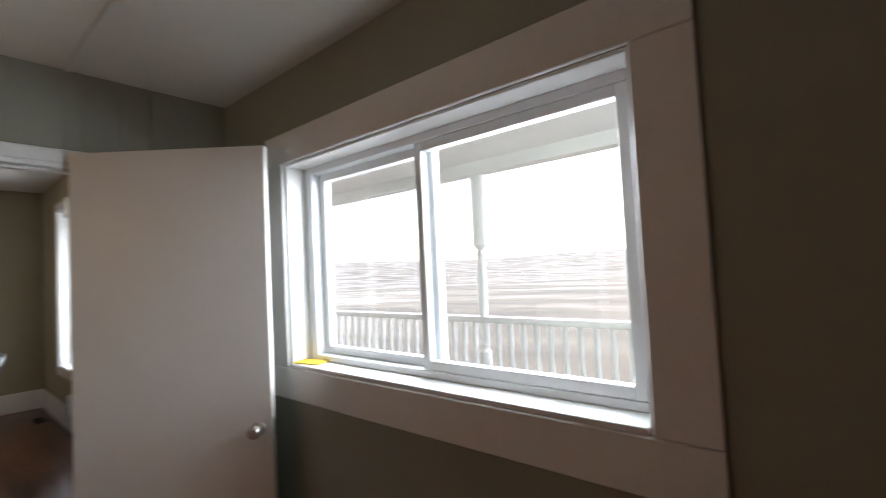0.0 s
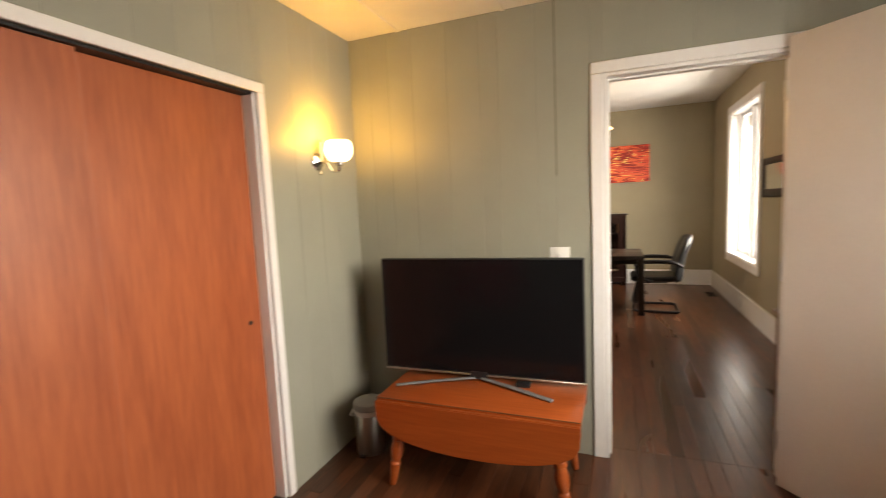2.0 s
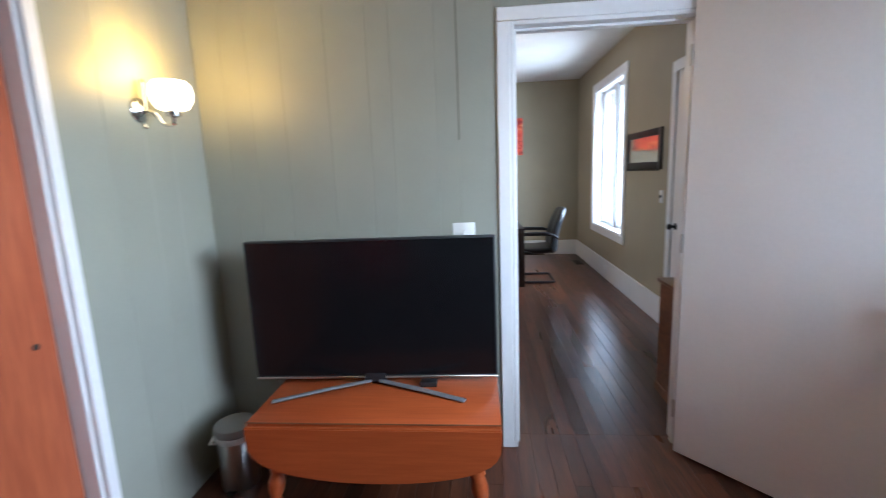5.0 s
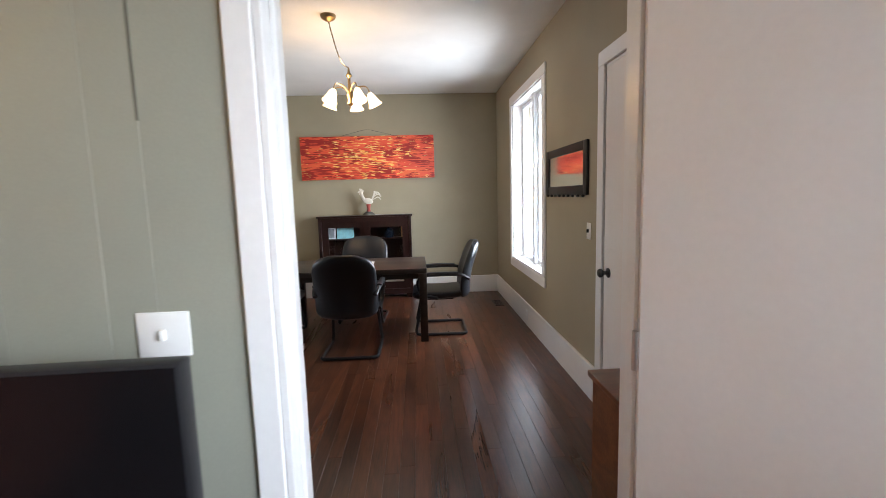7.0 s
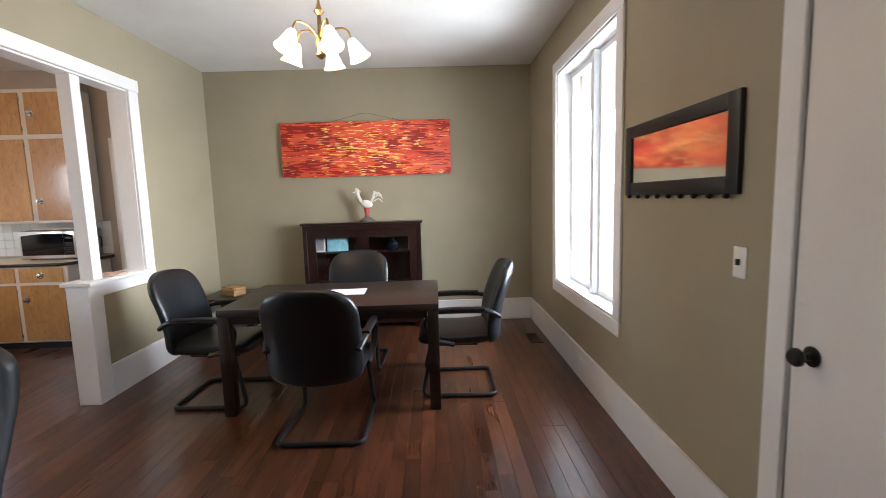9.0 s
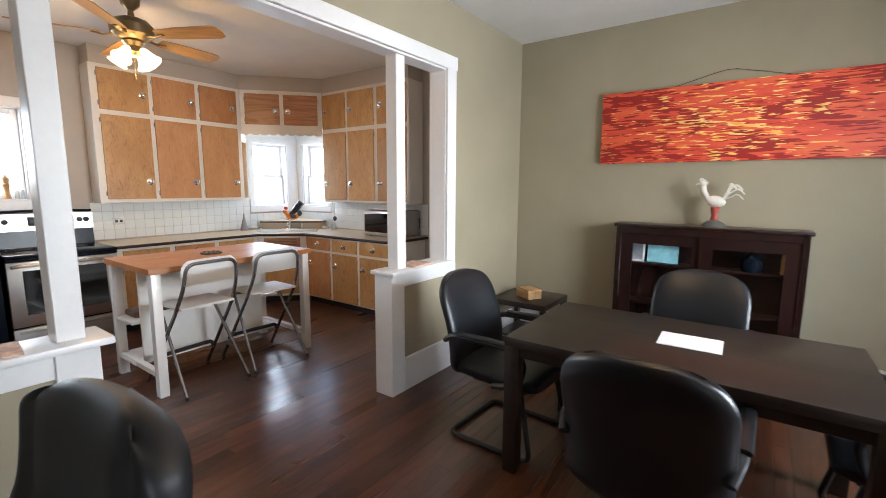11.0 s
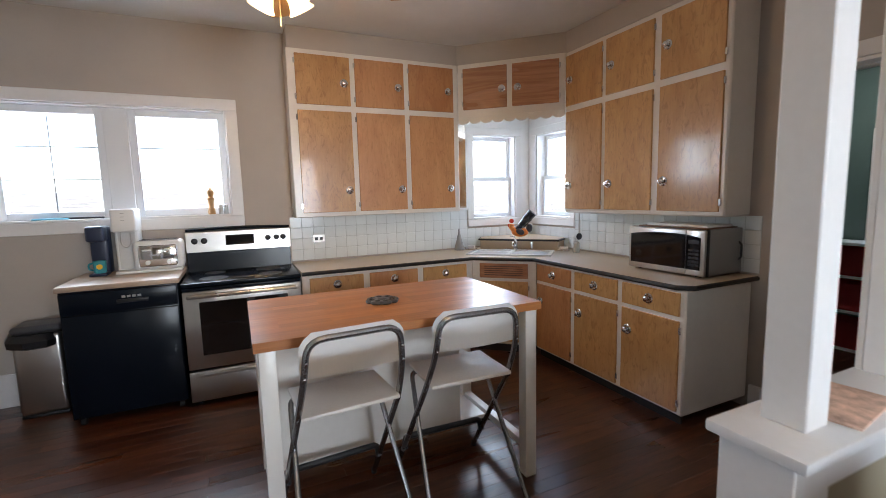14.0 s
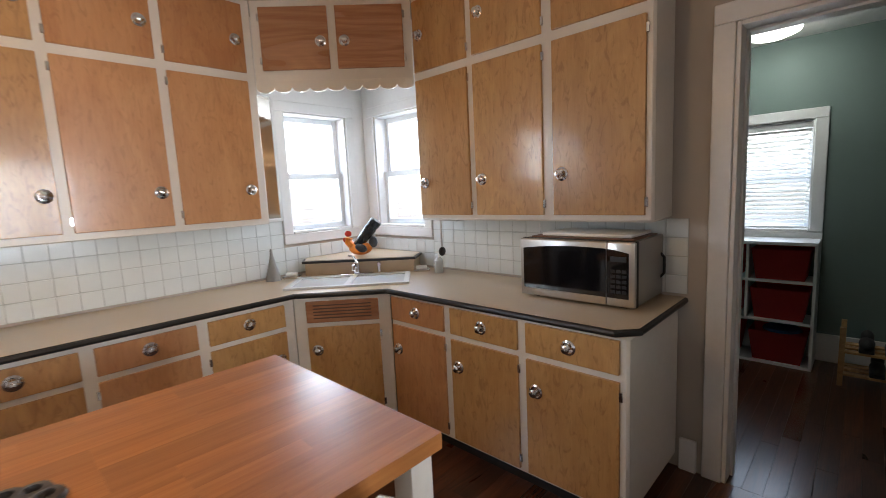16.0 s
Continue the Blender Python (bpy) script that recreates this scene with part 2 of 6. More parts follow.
MAHOGANY = wood("dark_red_mahogany", (0.009, 0.0035, 0.003), (0.025, 0.008, 0.006), "z", 0.3, 22, 2.0, 0.3, 0.06, 0.1)
CHEST_WOOD = wood("brown_stained_pine", (0.10, 0.035, 0.015), (0.22, 0.085, 0.035), "y", 0.35, 20, 2.6, 0.3, 0.06, 0.1)
ORANGE_WOOD = wood("orange_stained_maple", (0.31, 0.060, 0.014), (0.45, 0.102, 0.026), "y", 0.32, 16, 1.4, 0.3, 0.05, 0.05, 0.25)
CHAIR_WOOD = wood("worn_brown_beech", (0.085, 0.038, 0.018), (0.21, 0.10, 0.05), "x", 0.45, 24, 2.6, 0.1, 0.1, 0.05)
PALE_WOOD = wood("pale_pine", (0.42, 0.22, 0.08), (0.62, 0.38, 0.17), "x", 0.5, 20, 3.0)
RED_CLOTH = plain("red_cotton_canvas", (0.72, 0.028, 0.032), 0.85, var=0.12, big=5, fine=420, bump=0.5)
WHITE_PLASTIC = plain("white_plastic", (0.80, 0.80, 0.78), 0.35, var=0.03, bump=0.03)
PAPER = plain("white_paper", (0.78, 0.77, 0.80), 0.8, var=0.03, bump=0.05)
YELLOW_PAPER = plain("yellow_paper", (0.80, 0.52, 0.04), 0.8, var=0.05)
RED_BIN = plain("red_fabric_bin", (0.60, 0.05, 0.045), 0.8, var=0.12, fine=320, bump=0.4)
PANE = pane_glass("window_pane_glass")
SCREEN.node_tree.nodes["Principled BSDF"].inputs["Specular IOR Level"].default_value = 0.25
BLACK_ENAMEL.node_tree.nodes["Principled BSDF"].inputs["Specular IOR Level"].default_value = 0.2
MIRROR = plain("mirror_silver", (0.86, 0.87, 0.86), 0.08, 1.0, var=0.0, bump=0.0)
BULB_GLASS = glowing("lit_opal_glass", (1.0, 0.68, 0.29), 0.28)
SCONCE_GLASS = glowing("lit_sconce_glass", (1.0, 0.76, 0.40), 0.5)
TUBE_GLASS = glowing("lit_ceiling_diffuser", (0.95, 1.0, 0.94), 1.5)


# ---------------------------------------------------------------- building helpers
def add_box(bm, x0, y0, z0, x1, y1, z1, m=None):
    x0, x1 = min(x0, x1), max(x0, x1)
    y0, y1 = min(y0, y1), max(y0, y1)
    z0, z1 = min(z0, z1), max(z0, z1)
    v = [Vector((x, y, z)) for x in (x0, x1) for y in (y0, y1) for z in (z0, z1)]
    v = [bm.verts.new(m @ p if m else p) for p in v]
    for q in ((0, 1, 3, 2), (4, 6, 7, 5), (0, 4, 5, 1), (2, 3, 7, 6), (0, 2, 6, 4), (1, 5, 7, 3)):
        bm.faces.new([v[i] for i in q])
    return v


def box(x0, y0, z0, x1, y1, z1, bevel=0.0, seg=2):
    bm = bmesh.new()
    add_box(bm, x0, y0, z0, x1, y1, z1)
    if bevel:
        bmesh.ops.bevel(bm, geom=bm.edges[:], offset=bevel, segments=seg, affect="EDGES", profile=0.5)
    return bm


def boxes(rows, bevel=0.0):
    bm = bmesh.new()
    for r in rows:
        add_box(bm, *r)
    if bevel:
        bmesh.ops.bevel(bm, geom=bm.edges[:], offset=bevel, segments=1, affect="EDGES")
    return bm


def lathe(profile, steps=24, m=None):
    """A turned shape about z from (radius, height) pairs."""
    bm = bmesh.new()
    rings = []
    for r, z in profile:
        r = max(r, 0.0005)
        rings.append([bm.verts.new((r * math.cos(2 * math.pi * i / steps), r * math.sin(2 * math.pi * i / steps), z)) for i in range(steps)])
    for a, b in zip(rings, rings[1:]):
        for i in range(steps):
            j = (i + 1) % steps
            bm.faces.new((a[i], a[j], b[j], b[i]))
    bm.faces.new(list(reversed(rings[0])))
    bm.faces.new(rings[-1])
    if m:
        bm.transform(m)
    return bm


def rounded_path(points, radius, steps=5):
    pts = [Vector(p) for p in points]
    out = [pts[0]]
    for a, b, c in zip(pts, pts[1:], pts[2:]):
        r = min(radius, (a - b).length * 0.45, (c - b).length * 0.45)
        p, q = b + (a - b).normalized() * r, b + (c - b).normalized() * r
        for i in range(steps + 1):
            t = i / steps
            out.append(p * (1 - t) ** 2 + b * 2 * t * (1 - t) + q * t * t)
    out.append(pts[-1])
    return out


def sweep(points, radius, steps=8, flat=1.0, bm=None, bend=0.0, bend_steps=5):
    """A round (or flattened) bar along a line; bend rounds its corners."""
    bm = bm or bmesh.new()
    pts = rounded_path(points, bend, bend_steps) if bend else [Vector(p) for p in points]
    pts = [p for i, p in enumerate(pts) if i == 0 or (p - pts[i - 1]).length > 1e-5]
    up, rings = None, []
    for i, p in enumerate(pts):
        d = (pts[min(i + 1, len(pts) - 1)] - pts[max(i - 1, 0)]).normalized()
        if up is None:
            up = Vector((0, 0, 1)) if abs(d.z) < 0.9 else Vector((1, 0, 0))
        up = (up - d * up.dot(d)).normalized()
        side = d.cross(up)
        rings.append([bm.verts.new(p + (side * math.cos(2 * math.pi * k / steps) + up * math.sin(2 * math.pi * k / steps) * flat) * radius) for k in range(steps)])
    for a, b in zip(rings, rings[1:]):
        for k in range(steps):
            j = (k + 1) % steps
            bm.faces.new((a[k], a[j], b[j], b[k]))
    bm.faces.new(list(reversed(rings[0])))
    bm.faces.new(rings[-1])
    return bm


def prism(outline, x0, x1, bevel=0.0):
    """An outline of (y, z) pairs, drawn out from x0 to x1."""
    bm = bmesh.new()
    a = [bm.verts.new((x0, y, z)) for y, z in outline]
    b = [bm.verts.new((x1, y, z)) for y, z in outline]
    n = len(outline)
    bm.faces.new(a)
    bm.faces.new(list(reversed(b)))
    for i in range(n):
        bm.faces.new((a[i], b[i], b[(i + 1) % n], a[(i + 1) % n]))
    bmesh.ops.recalc_face_normals(bm, faces=bm.faces[:])
    if bevel:
        bmesh.ops.bevel(bm, geom=[e for e in bm.edges if len(e.link_faces) == 2 and e.calc_face_angle(0) > 0.6], offset=bevel, segments=2, affect="EDGES")
    return bm


def mesh_of(name, bm, material, smooth=True):
    bmesh.ops.recalc_face_normals(bm, faces=bm.faces[:])
    me = bpy.data.meshes.new(name)
    if smooth:
        for f in bm.faces:
            f.smooth = True
        for e in bm.edges:
            e.smooth = not (len(e.link_faces) == 2 and e.calc_face_angle(0) > 0.62)
    bm.to_mesh(me)
    bm.free()
    me.materials.append(material)
    return me


def part(name, bm, material, parent, label="", smooth=True):
    ob = new(name, mesh_of(name, bm, material, smooth))
    ob.parent = parent
    if label:
        ob["label"] = label
    return ob


def thing(name, label, category, m=None, group="", kind=""):
    ob = new(name)
    ob.empty_display_size = 0.1
    if m:
        ob.matrix_world = m
    return tagged(ob, label, category, group, kind)


def solid(name, bm, material, label, category, group="", kind="", m=None, smooth=True):
    ob = new(name, mesh_of(name, bm, material, smooth))
    if m:
        ob.matrix_world = m
    return tagged(ob, label, category, group, kind)


def setting(name, bm, material, label="", category=""):
    return solid(name, bm, material, label or name.replace("_", " "), category or name.split("_")[0], kind="structure", smooth=False)


def pierced(axis, at0, at1, u0, u1, z0, z1, holes=()):
    """A wall between at0 and at1 across its axis ('x': the wall faces x), along u, with openings (u0, u1, z0, z1); one closed skin."""
    us = sorted({u0, u1, *[c for h in holes for c in h[:2] if u0 < c < u1]})
    zs = sorted({z0, z1, *[c for h in holes for c in h[2:] if z0 < c < z1]})
    full = {}
    for i in range(len(us) - 1):
        for k in range(len(zs) - 1):
            u, z = (us[i] + us[i + 1]) / 2, (zs[k] + zs[k + 1]) / 2
            full[i, k] = not any(h[0] < u < h[1] and h[2] < z < h[3] for h in holes)
    bm, made = bmesh.new(), {}

    def v(d, i, k):
        if (d, i, k) not in made:
            at = at1 if d else at0
            made[d, i, k] = bm.verts.new((at, us[i], zs[k]) if axis == "x" else (us[i], at, zs[k]))
        return made[d, i, k]

    for (i, k), solid_cell in full.items():
        if not solid_cell:
            continue
        for d in (0, 1):
            bm.faces.new((v(d, i, k), v(d, i + 1, k), v(d, i + 1, k + 1), v(d, i, k + 1)))
        for di, dk, a, b in ((-1, 0, (i, k), (i, k + 1)), (1, 0, (i + 1, k), (i + 1, k + 1)), (0, -1, (i, k), (i + 1, k)), (0, 1, (i, k + 1), (i + 1, k + 1))):
            if not full.get((i + di, k + dk), False):
                bm.faces.new((v(0, *a), v(0, *b), v(1, *b), v(1, *a)))
    return bm


def pieces(name, rows, material, parent, bevel=0.002):
    """Several alike boxes, each a part of its own."""
    for r in rows:
        part(name, box(*r, bevel=bevel, seg=1), material, parent)


# ---------------------------------------------------------------- the large structure
OC, DC, MC = 2.575, 2.916, 2.52          # ceilings: office, dining room and kitchen, mudroom
WN = 1.20                                # inner face of the long window wall
OW = (-1.577, 0.015, 1.18, 2.134)        # office window
DW = (-6.70, -5.37, 0.66, 2.52)          # dining window
FD = (-3.975, -3.01, 0.0, 2.23)          # front door
ODR = (-0.31, 0.556, 0.0, 2.15)           # office door
KW = (-4.76, -3.19, 1.36, 2.24)          # kitchen window
CWA = (-7.66, -7.12, 1.22, 2.12)         # corner window in the south wall
CWB = (-6.06, -5.50, 1.22, 2.12)         # corner window in the west wall
MDR = (-3.51, -2.68, 0.0, 2.15)          # doorway to the mudroom
MW = (-3.93, -3.38, 1.03, 1.90)          # mudroom window
BIG = (-6.535, -3.20, 0.0, 2.42)          # wide opening between dining room and kitchen

wall_office_north = setting("wall_office_north", pierced("y", WN, 1.42, -2.24, 2.2, 0, OC, [OW]), OFFICE_PAINT, "grey green painted wall with a wide window", "wall")
wall_office_west = setting("wall_office_west", pierced("x", -2.245, -2.19, -1.96, WN, 0, OC, [ODR]), OFFICE_PAINT, "grey green painted panelled wall", "wall")
wall_office_south = setting("wall_office_south", pierced("y", -1.96, -1.87, -2.19, 2.2, 0, OC, [(-1.325, 1.05, 0, 2.075)]), OFFICE_PAINT, "grey green painted wall over the closet", "wall")
setting("wall_office_east", box(2.2, -2.7, 0, 2.4, 1.42, OC), OFFICE_PAINT, "plain grey green painted wall", "wall")
setting("wall_closet_back", box(-2.19, -2.7, 0, 2.2, -2.55, OC), OFFICE_PAINT, "plain back wall of the closet", "wall")
setting("wall_dining_north", pierced("y", WN, 1.42, -8.05, -2.24, 0, DC, [DW, FD]), OLIVE_PAINT, "olive painted wall with a window and the front door", "wall")
setting("wall_dining_east", pierced("x", -2.30, -2.245, -2.46, WN, 0, DC, [ODR]), OLIVE_PAINT, "olive painted wall with the office doorway", "wall")
setting("wall_dining_west", box(-8.05, -2.53, 0, -7.80, WN, DC), OLIVE_PAINT, "olive painted end wall behind the painting", "wall")
setting("wall_dining_south", pierced("y", -2.53, -2.46, -7.80, -2.245, 0, DC, [BIG]), OLIVE_PAINT, "olive painted wall with a wide opening", "wall")
setting("wall_kitchen_north", pierced("y", -2.60, -2.53, -7.85, -2.245, 0, DC, [BIG]), BEIGE_PAINT, "beige painted kitchen side of the wide opening", "wall")
wall_kitchen_south = setting("wall_kitchen_south", pierced("y", -6.42, -6.20, -8.07, -2.3, 0, DC, [KW, CWA]), BEIGE_PAINT, "beige painted kitchen wall with windows", "wall")
wall_kitchen_west = setting("wall_kitchen_west", pierced("x", -8.05, -7.85, -6.20, -2.53, 0, DC, [CWB, MDR]), BEIGE_PAINT, "beige painted kitchen wall with a doorway", "wall")
setting("wall_kitchen_east", box(-2.3, -6.42, 0, -2.1, -2.7, DC), BEIGE_PAINT, "plain beige kitchen wall", "wall")
setting("wall_mudroom_west", pierced("x", -10.2, -10.0, -4.6, -1.5, 0, MC, [MW]), TEAL_PAINT, "teal painted wall with a blind-covered window", "wall")
setting("wall_mudroom_south", box(-10.2, -4.75, 0, -8.05, -4.6, MC), TEAL_PAINT, "plain teal wall", "wall")
setting("wall_mudroom_north", box(-10.2, -1.5, 0, -8.05, -1.35, MC), TEAL_PAINT, "plain teal wall", "wall")
setting("wall_mudroom_east", pierced("x", -8.06, -8.05, -4.6, -1.5, 0, MC, [MDR]), TEAL_PAINT, "teal side of the doorway wall", "wall")
setting("ceiling_dining", box(-8.05, -2.56, DC, -2.245, 1.42, DC + 0.2), CEILING_PAINT, "white plastered dining room ceiling", "ceiling")
setting("ceiling_kitchen", box(-8.07, -6.42, DC, -2.1, -2.56, DC + 0.2), CEILING_PAINT, "white plastered kitchen ceiling", "ceiling")
setting("ceiling_mudroom", box(-10.2, -4.75, MC, -8.05, -1.35, MC + 0.2), CEILING_PAINT, "white mudroom ceiling", "ceiling")
cb = boxes([(-2.245, -2.7, OC, 2.4, 1.42, OC + 0.5)])
for ys in (-1.50, -0.84, -0.165, 0.505):
    add_box(cb, -2.19, ys - 0.012, OC - 0.006, 2.2, ys + 0.012, OC - 0.0005)
setting("ceiling_office", cb, OFFICE_CEIL, "white office ceiling boards with narrow seams", "ceiling")

# floors: a dirt-dark bed under all boards
setting("floor_bed", box(-10.2, -6.42, -0.2, 2.4, 1.42, -0.014), GAP_DARK, "dark bed under the floor boards", "floor")


def frame_rows(axis, at0, at1, u0, u1, z0, z1, w, bottom=True):
    """The four bars of a casing round an opening, as box rows."""
    rows = [(u0 - w, u0, z0 if not bottom else z0, z1), (u1, u1 + w, z0, z1), (u0 - w, u1 + w, z1, z1 + w)]
    if bottom:
        rows.append((u0 - w, u1 + w, z0 - w, z0))
    return [(at0, a, c, at1, b, d) if axis == "x" else (a, at0, c, b, at1, d) for a, b, c, d in rows]


def casing(name, axis, at0, at1, hole, w, bottom, material, parent):
    for r in frame_rows(axis, at0, at1, *hole, w, bottom):
        part(name, box(*r, bevel=0.004, seg=1), material, parent)


# baseboards, tall and white, with a cap
def baseboard(rows):
    for n, r in enumerate(rows):
        bb = thing("baseboard", "tall white painted wooden baseboard", "baseboard", kind="structure")
        part("board", box(*r, bevel=0.004, seg=1), TRIM, bb)


baseboard([
    (-7.80, 1.178, 0, -4.085, WN, 0.25), (-2.90, 1.178, 0, -2.30, WN, 0.25), (-7.80, -2.46, 0, -7.778, 1.178, 0.25),
    (-7.778, -2.46, 0, -6.625, -2.438, 0.25), (-3.1, -2.46, 0, -2.30, -2.438, 0.25), (-2.322, -2.438, 0, -2.30, -0.40, 0.25), (-2.322, 0.58, 0, -2.30, 1.178, 0.25),
    (-3.62, -6.20, 0, -2.3, -6.178, 0.25), (-7.85, -3.70, 0, -7.828, -3.62, 0.17), (-10.0, -4.6, 0, -9.978, -1.5, 0.22),
])


# ---------------------------------------------------------------- windows and doors
BAR = plain("grey_glazing_bar", (0.30, 0.31, 0.33), 0.5)
def local(axis, at):
    """Rows (u0, d0, z0, u1, d1, z1) with d measured outwards from the wall's inner face, as boxes in the world."""
    def place(u0, d0, z0, u1, d1, z1, bevel=0.003):
        if axis == "y":
            return box(u0, at + d0, z0, u1, at + d1, z1, bevel, 1)
        if axis == "-y":
            return box(u0, at - d0, z0, u1, at - d1, z1, bevel, 1)
        return box(at - d0, u0, z0, at - d1, u1, z1, bevel, 1)
    return place


def reveal(place, w, hole, depth, t=0.012):
    u0, u1, z0, z1 = hole
    for name, r in (("jamb", (u0, 0, z0, u0 + t, depth, z1)), ("jamb", (u1 - t, 0, z0, u1, depth, z1)), ("head", (u0 + t, 0, z1 - t, u1 - t, depth, z1))):
        part(name, place(*r), TRIM, w)
    part("window_sill", place(u0 + t, -0.012, z0, u1 - t, depth, z0 + 0.018), TRIM, w)


def sash(place, w, u0, u1, z0, z1, d0, d1, bar, grid=(), name="sash"):
    """One framed light with its pane; grid: (columns, rows) of glazing bars."""
    s = part(name, place(u0, d0, z0, u0 + bar, d1, z1), VINYL, w)
    for r in ((u1 - bar, d0, z0, u1, d1, z1), (u0 + bar, d0, z0, u1 - bar, d1, z0 + bar), (u0 + bar, d0, z1 - bar, u1 - bar, d1, z1)):
        part("frame", place(*r), VINYL, s)
    mid = (d0 + d1) / 2
    p = part("pane", place(u0 + bar * 0.8, mid - 0.003, z0 + bar * 0.8, u1 - bar * 0.8, mid + 0.003, z1 - bar * 0.8, 0), PANE, s)
    p.visible_shadow = False
    if grid:
        cols, rows = grid
        for i in range(1, cols):
            u = u0 + bar + (u1 - u0 - 2 * bar) * i / cols
            part("glazing_bar", place(u - 0.004, mid - 0.008, z0 + bar, u + 0.004, mid - 0.004, z1 - bar, 0), BAR, s)
        for i in range(1, rows):
            z = z0 + bar + (z1 - z0 - 2 * bar) * i / rows
            part("glazing_bar", place(u0 + bar, mid - 0.012, z - 0.004, u1 - bar, mid - 0.0085, z + 0.004, 0), BAR, s)
    return s


# office slider with deep white reveal
w1 = thing("window_1", "wide white sliding window with broad painted casing", "window", kind="structure")
casing("casing", "y", WN - 0.018, WN, OW, 0.145, True, TRIM, w1)
pl = local("y", WN)
reveal(pl, w1, OW, 0.2)
for r in ((-1.565, 0.10, 1.198, -1.51, 0.19, 2.122), (-0.025, 0.10, 1.198, 0.003, 0.19, 2.122), (-1.51, 0.10, 1.198, -0.025, 0.19, 1.225), (-1.51, 0.10, 2.09, -0.025, 0.19, 2.122)):
    part("window_frame", pl(*r), VINYL, w1)
sash(pl, w1, -1.51, -0.77, 1.225, 2.09, 0.148, 0.185, 0.036)
sash(pl, w1, -0.83, -0.025, 1.225, 2.09, 0.105, 0.145, 0.036)

# tall dining window
w2 = thing("window_2", "tall white double window with flat casing", "window", kind="structure")
casing("casing", "y", WN - 0.018, WN, DW, 0.10, True, TRIM, w2)
reveal(pl, w2, DW, 0.2)
um = (DW[0] + DW[1]) / 2
part("mullion", pl(um - 0.03, 0.08, DW[2] + 0.018, um + 0.03, 0.19, DW[3] - 0.012), VINYL, w2)
for a, b in ((DW[0] + 0.012, um - 0.03), (um + 0.03, DW[1] - 0.012)):
    sash(pl, w2, a, b, DW[2] + 0.018, DW[3] - 0.012, 0.12, 0.17, 0.045)

# kitchen double window
w3 = thing("window_3", "white kitchen window with two framed lights", "window", kind="structure")
casing("casing", "y", -6.20, -6.182, KW, 0.09, True, TRIM, w3)
pk = local("-y", -6.20)
reveal(pk, w3, KW, 0.2)
part("mullion", pk(-4.06, 0.05, 1.378, -3.90, 0.16, 2.228), VINYL, w3)
sash(pk, w3, -3.90, -3.202, 1.378, 2.228, 0.07, 0.13, 0.055, (2, 3))
sash(pk, w3, -4.748, -4.06, 1.378, 2.228, 0.07, 0.13, 0.055, (1, 3))

# corner windows over the sink: two sliding sashes each
w4 = thing("window_4", "white double-hung corner window above the sink", "window", kind="structure")
casing("casing", "y", -6.20, -6.182, CWA, 0.075, True, TRIM, w4)
for r in ((-7.848, -6.20, 1.13, -7.735, -6.186, 2.73), (-7.045, -6.20, 1.325, -6.84, -6.186, 2.73), (-7.735, -6.20, 2.195, -7.045, -6.186, 2.73)):
    part("surround", box(*r), TRIM, w4)
reveal(pk, w4, CWA, 0.2)
sash(pk, w4, CWA[0] + 0.012, CWA[1] - 0.012, 1.24, 1.67, 0.07, 0.11, 0.04)
sash(pk, w4, CWA[0] + 0.012, CWA[1] - 0.012, 1.64, 2.108, 0.112, 0.15, 0.04)
w5 = thing("window_5", "white double-hung corner window beside the sink", "window", kind="structure")
px = local("x", -7.85)
for r in frame_rows("x", -7.85, -7.832, *CWB, 0.075):
    part("casing", box(*r, bevel=0.004, seg=1), TRIM, w5)
reveal(px, w5, CWB, 0.19)
for r in ((-7.85, -6.186, 1.13, -7.836, -6.135, 2.73), (-7.85, -5.425, 1.30, -7.836, -5.27, 2.73), (-7.85, -6.135, 2.195, -7.836, -5.425, 2.73)):
    part("surround", box(*r), TRIM, w5)
sash(px, w5, CWB[0] + 0.012, CWB[1] - 0.012, 1.24, 1.67, 0.07, 0.11, 0.04)
sash(px, w5, CWB[0] + 0.012, CWB[1] - 0.012, 1.64, 2.108, 0.112, 0.15, 0.04)

# mudroom window and its blind
w6 = thing("window_6", "white window with broad casing behind a slatted blind", "window", kind="structure")
pm = local("x", -10.0)
for r in frame_rows("x", -10.0, -9.98, *MW, 0.08):
    part("casing", box(*r, bevel=0.004, seg=1), TRIM, w6)
reveal(pm, w6, MW, 0.19)
sash(pm, w6, MW[0] + 0.012, MW[1] - 0.012, 1.05, 1.47, 0.10, 0.14, 0.035)
sash(pm, w6, MW[0] + 0.012, MW[1] - 0.012, 1.45, 1.888, 0.141, 0.18, 0.035)
blind = thing("window_blind", "white slatted venetian blind, closed down", "blind")
part("headrail", box(-10.06, MW[0] + 0.015, 1.84, -10.01, MW[1] - 0.015, 1.885, 0.004, 1), WHITE_PLASTIC, blind)
slat = mesh_of("slat", box(-0.019, MW[0] + 0.02, -0.0012, 0.019, MW[1] - 0.02, 0.0012), WHITE_PLASTIC)
for i in range(21):
    ob = new("slat", slat)
    ob.parent = blind
    ob.matrix_basis = pose(-10.035, 0, 1.825 - i * 0.036, 0, 38, 0)
part("bottom_rail", box(-10.05, MW[0] + 0.02, 1.053, -10.02, MW[1] - 0.02, 1.07, 0.003, 1), WHITE_PLASTIC, blind)


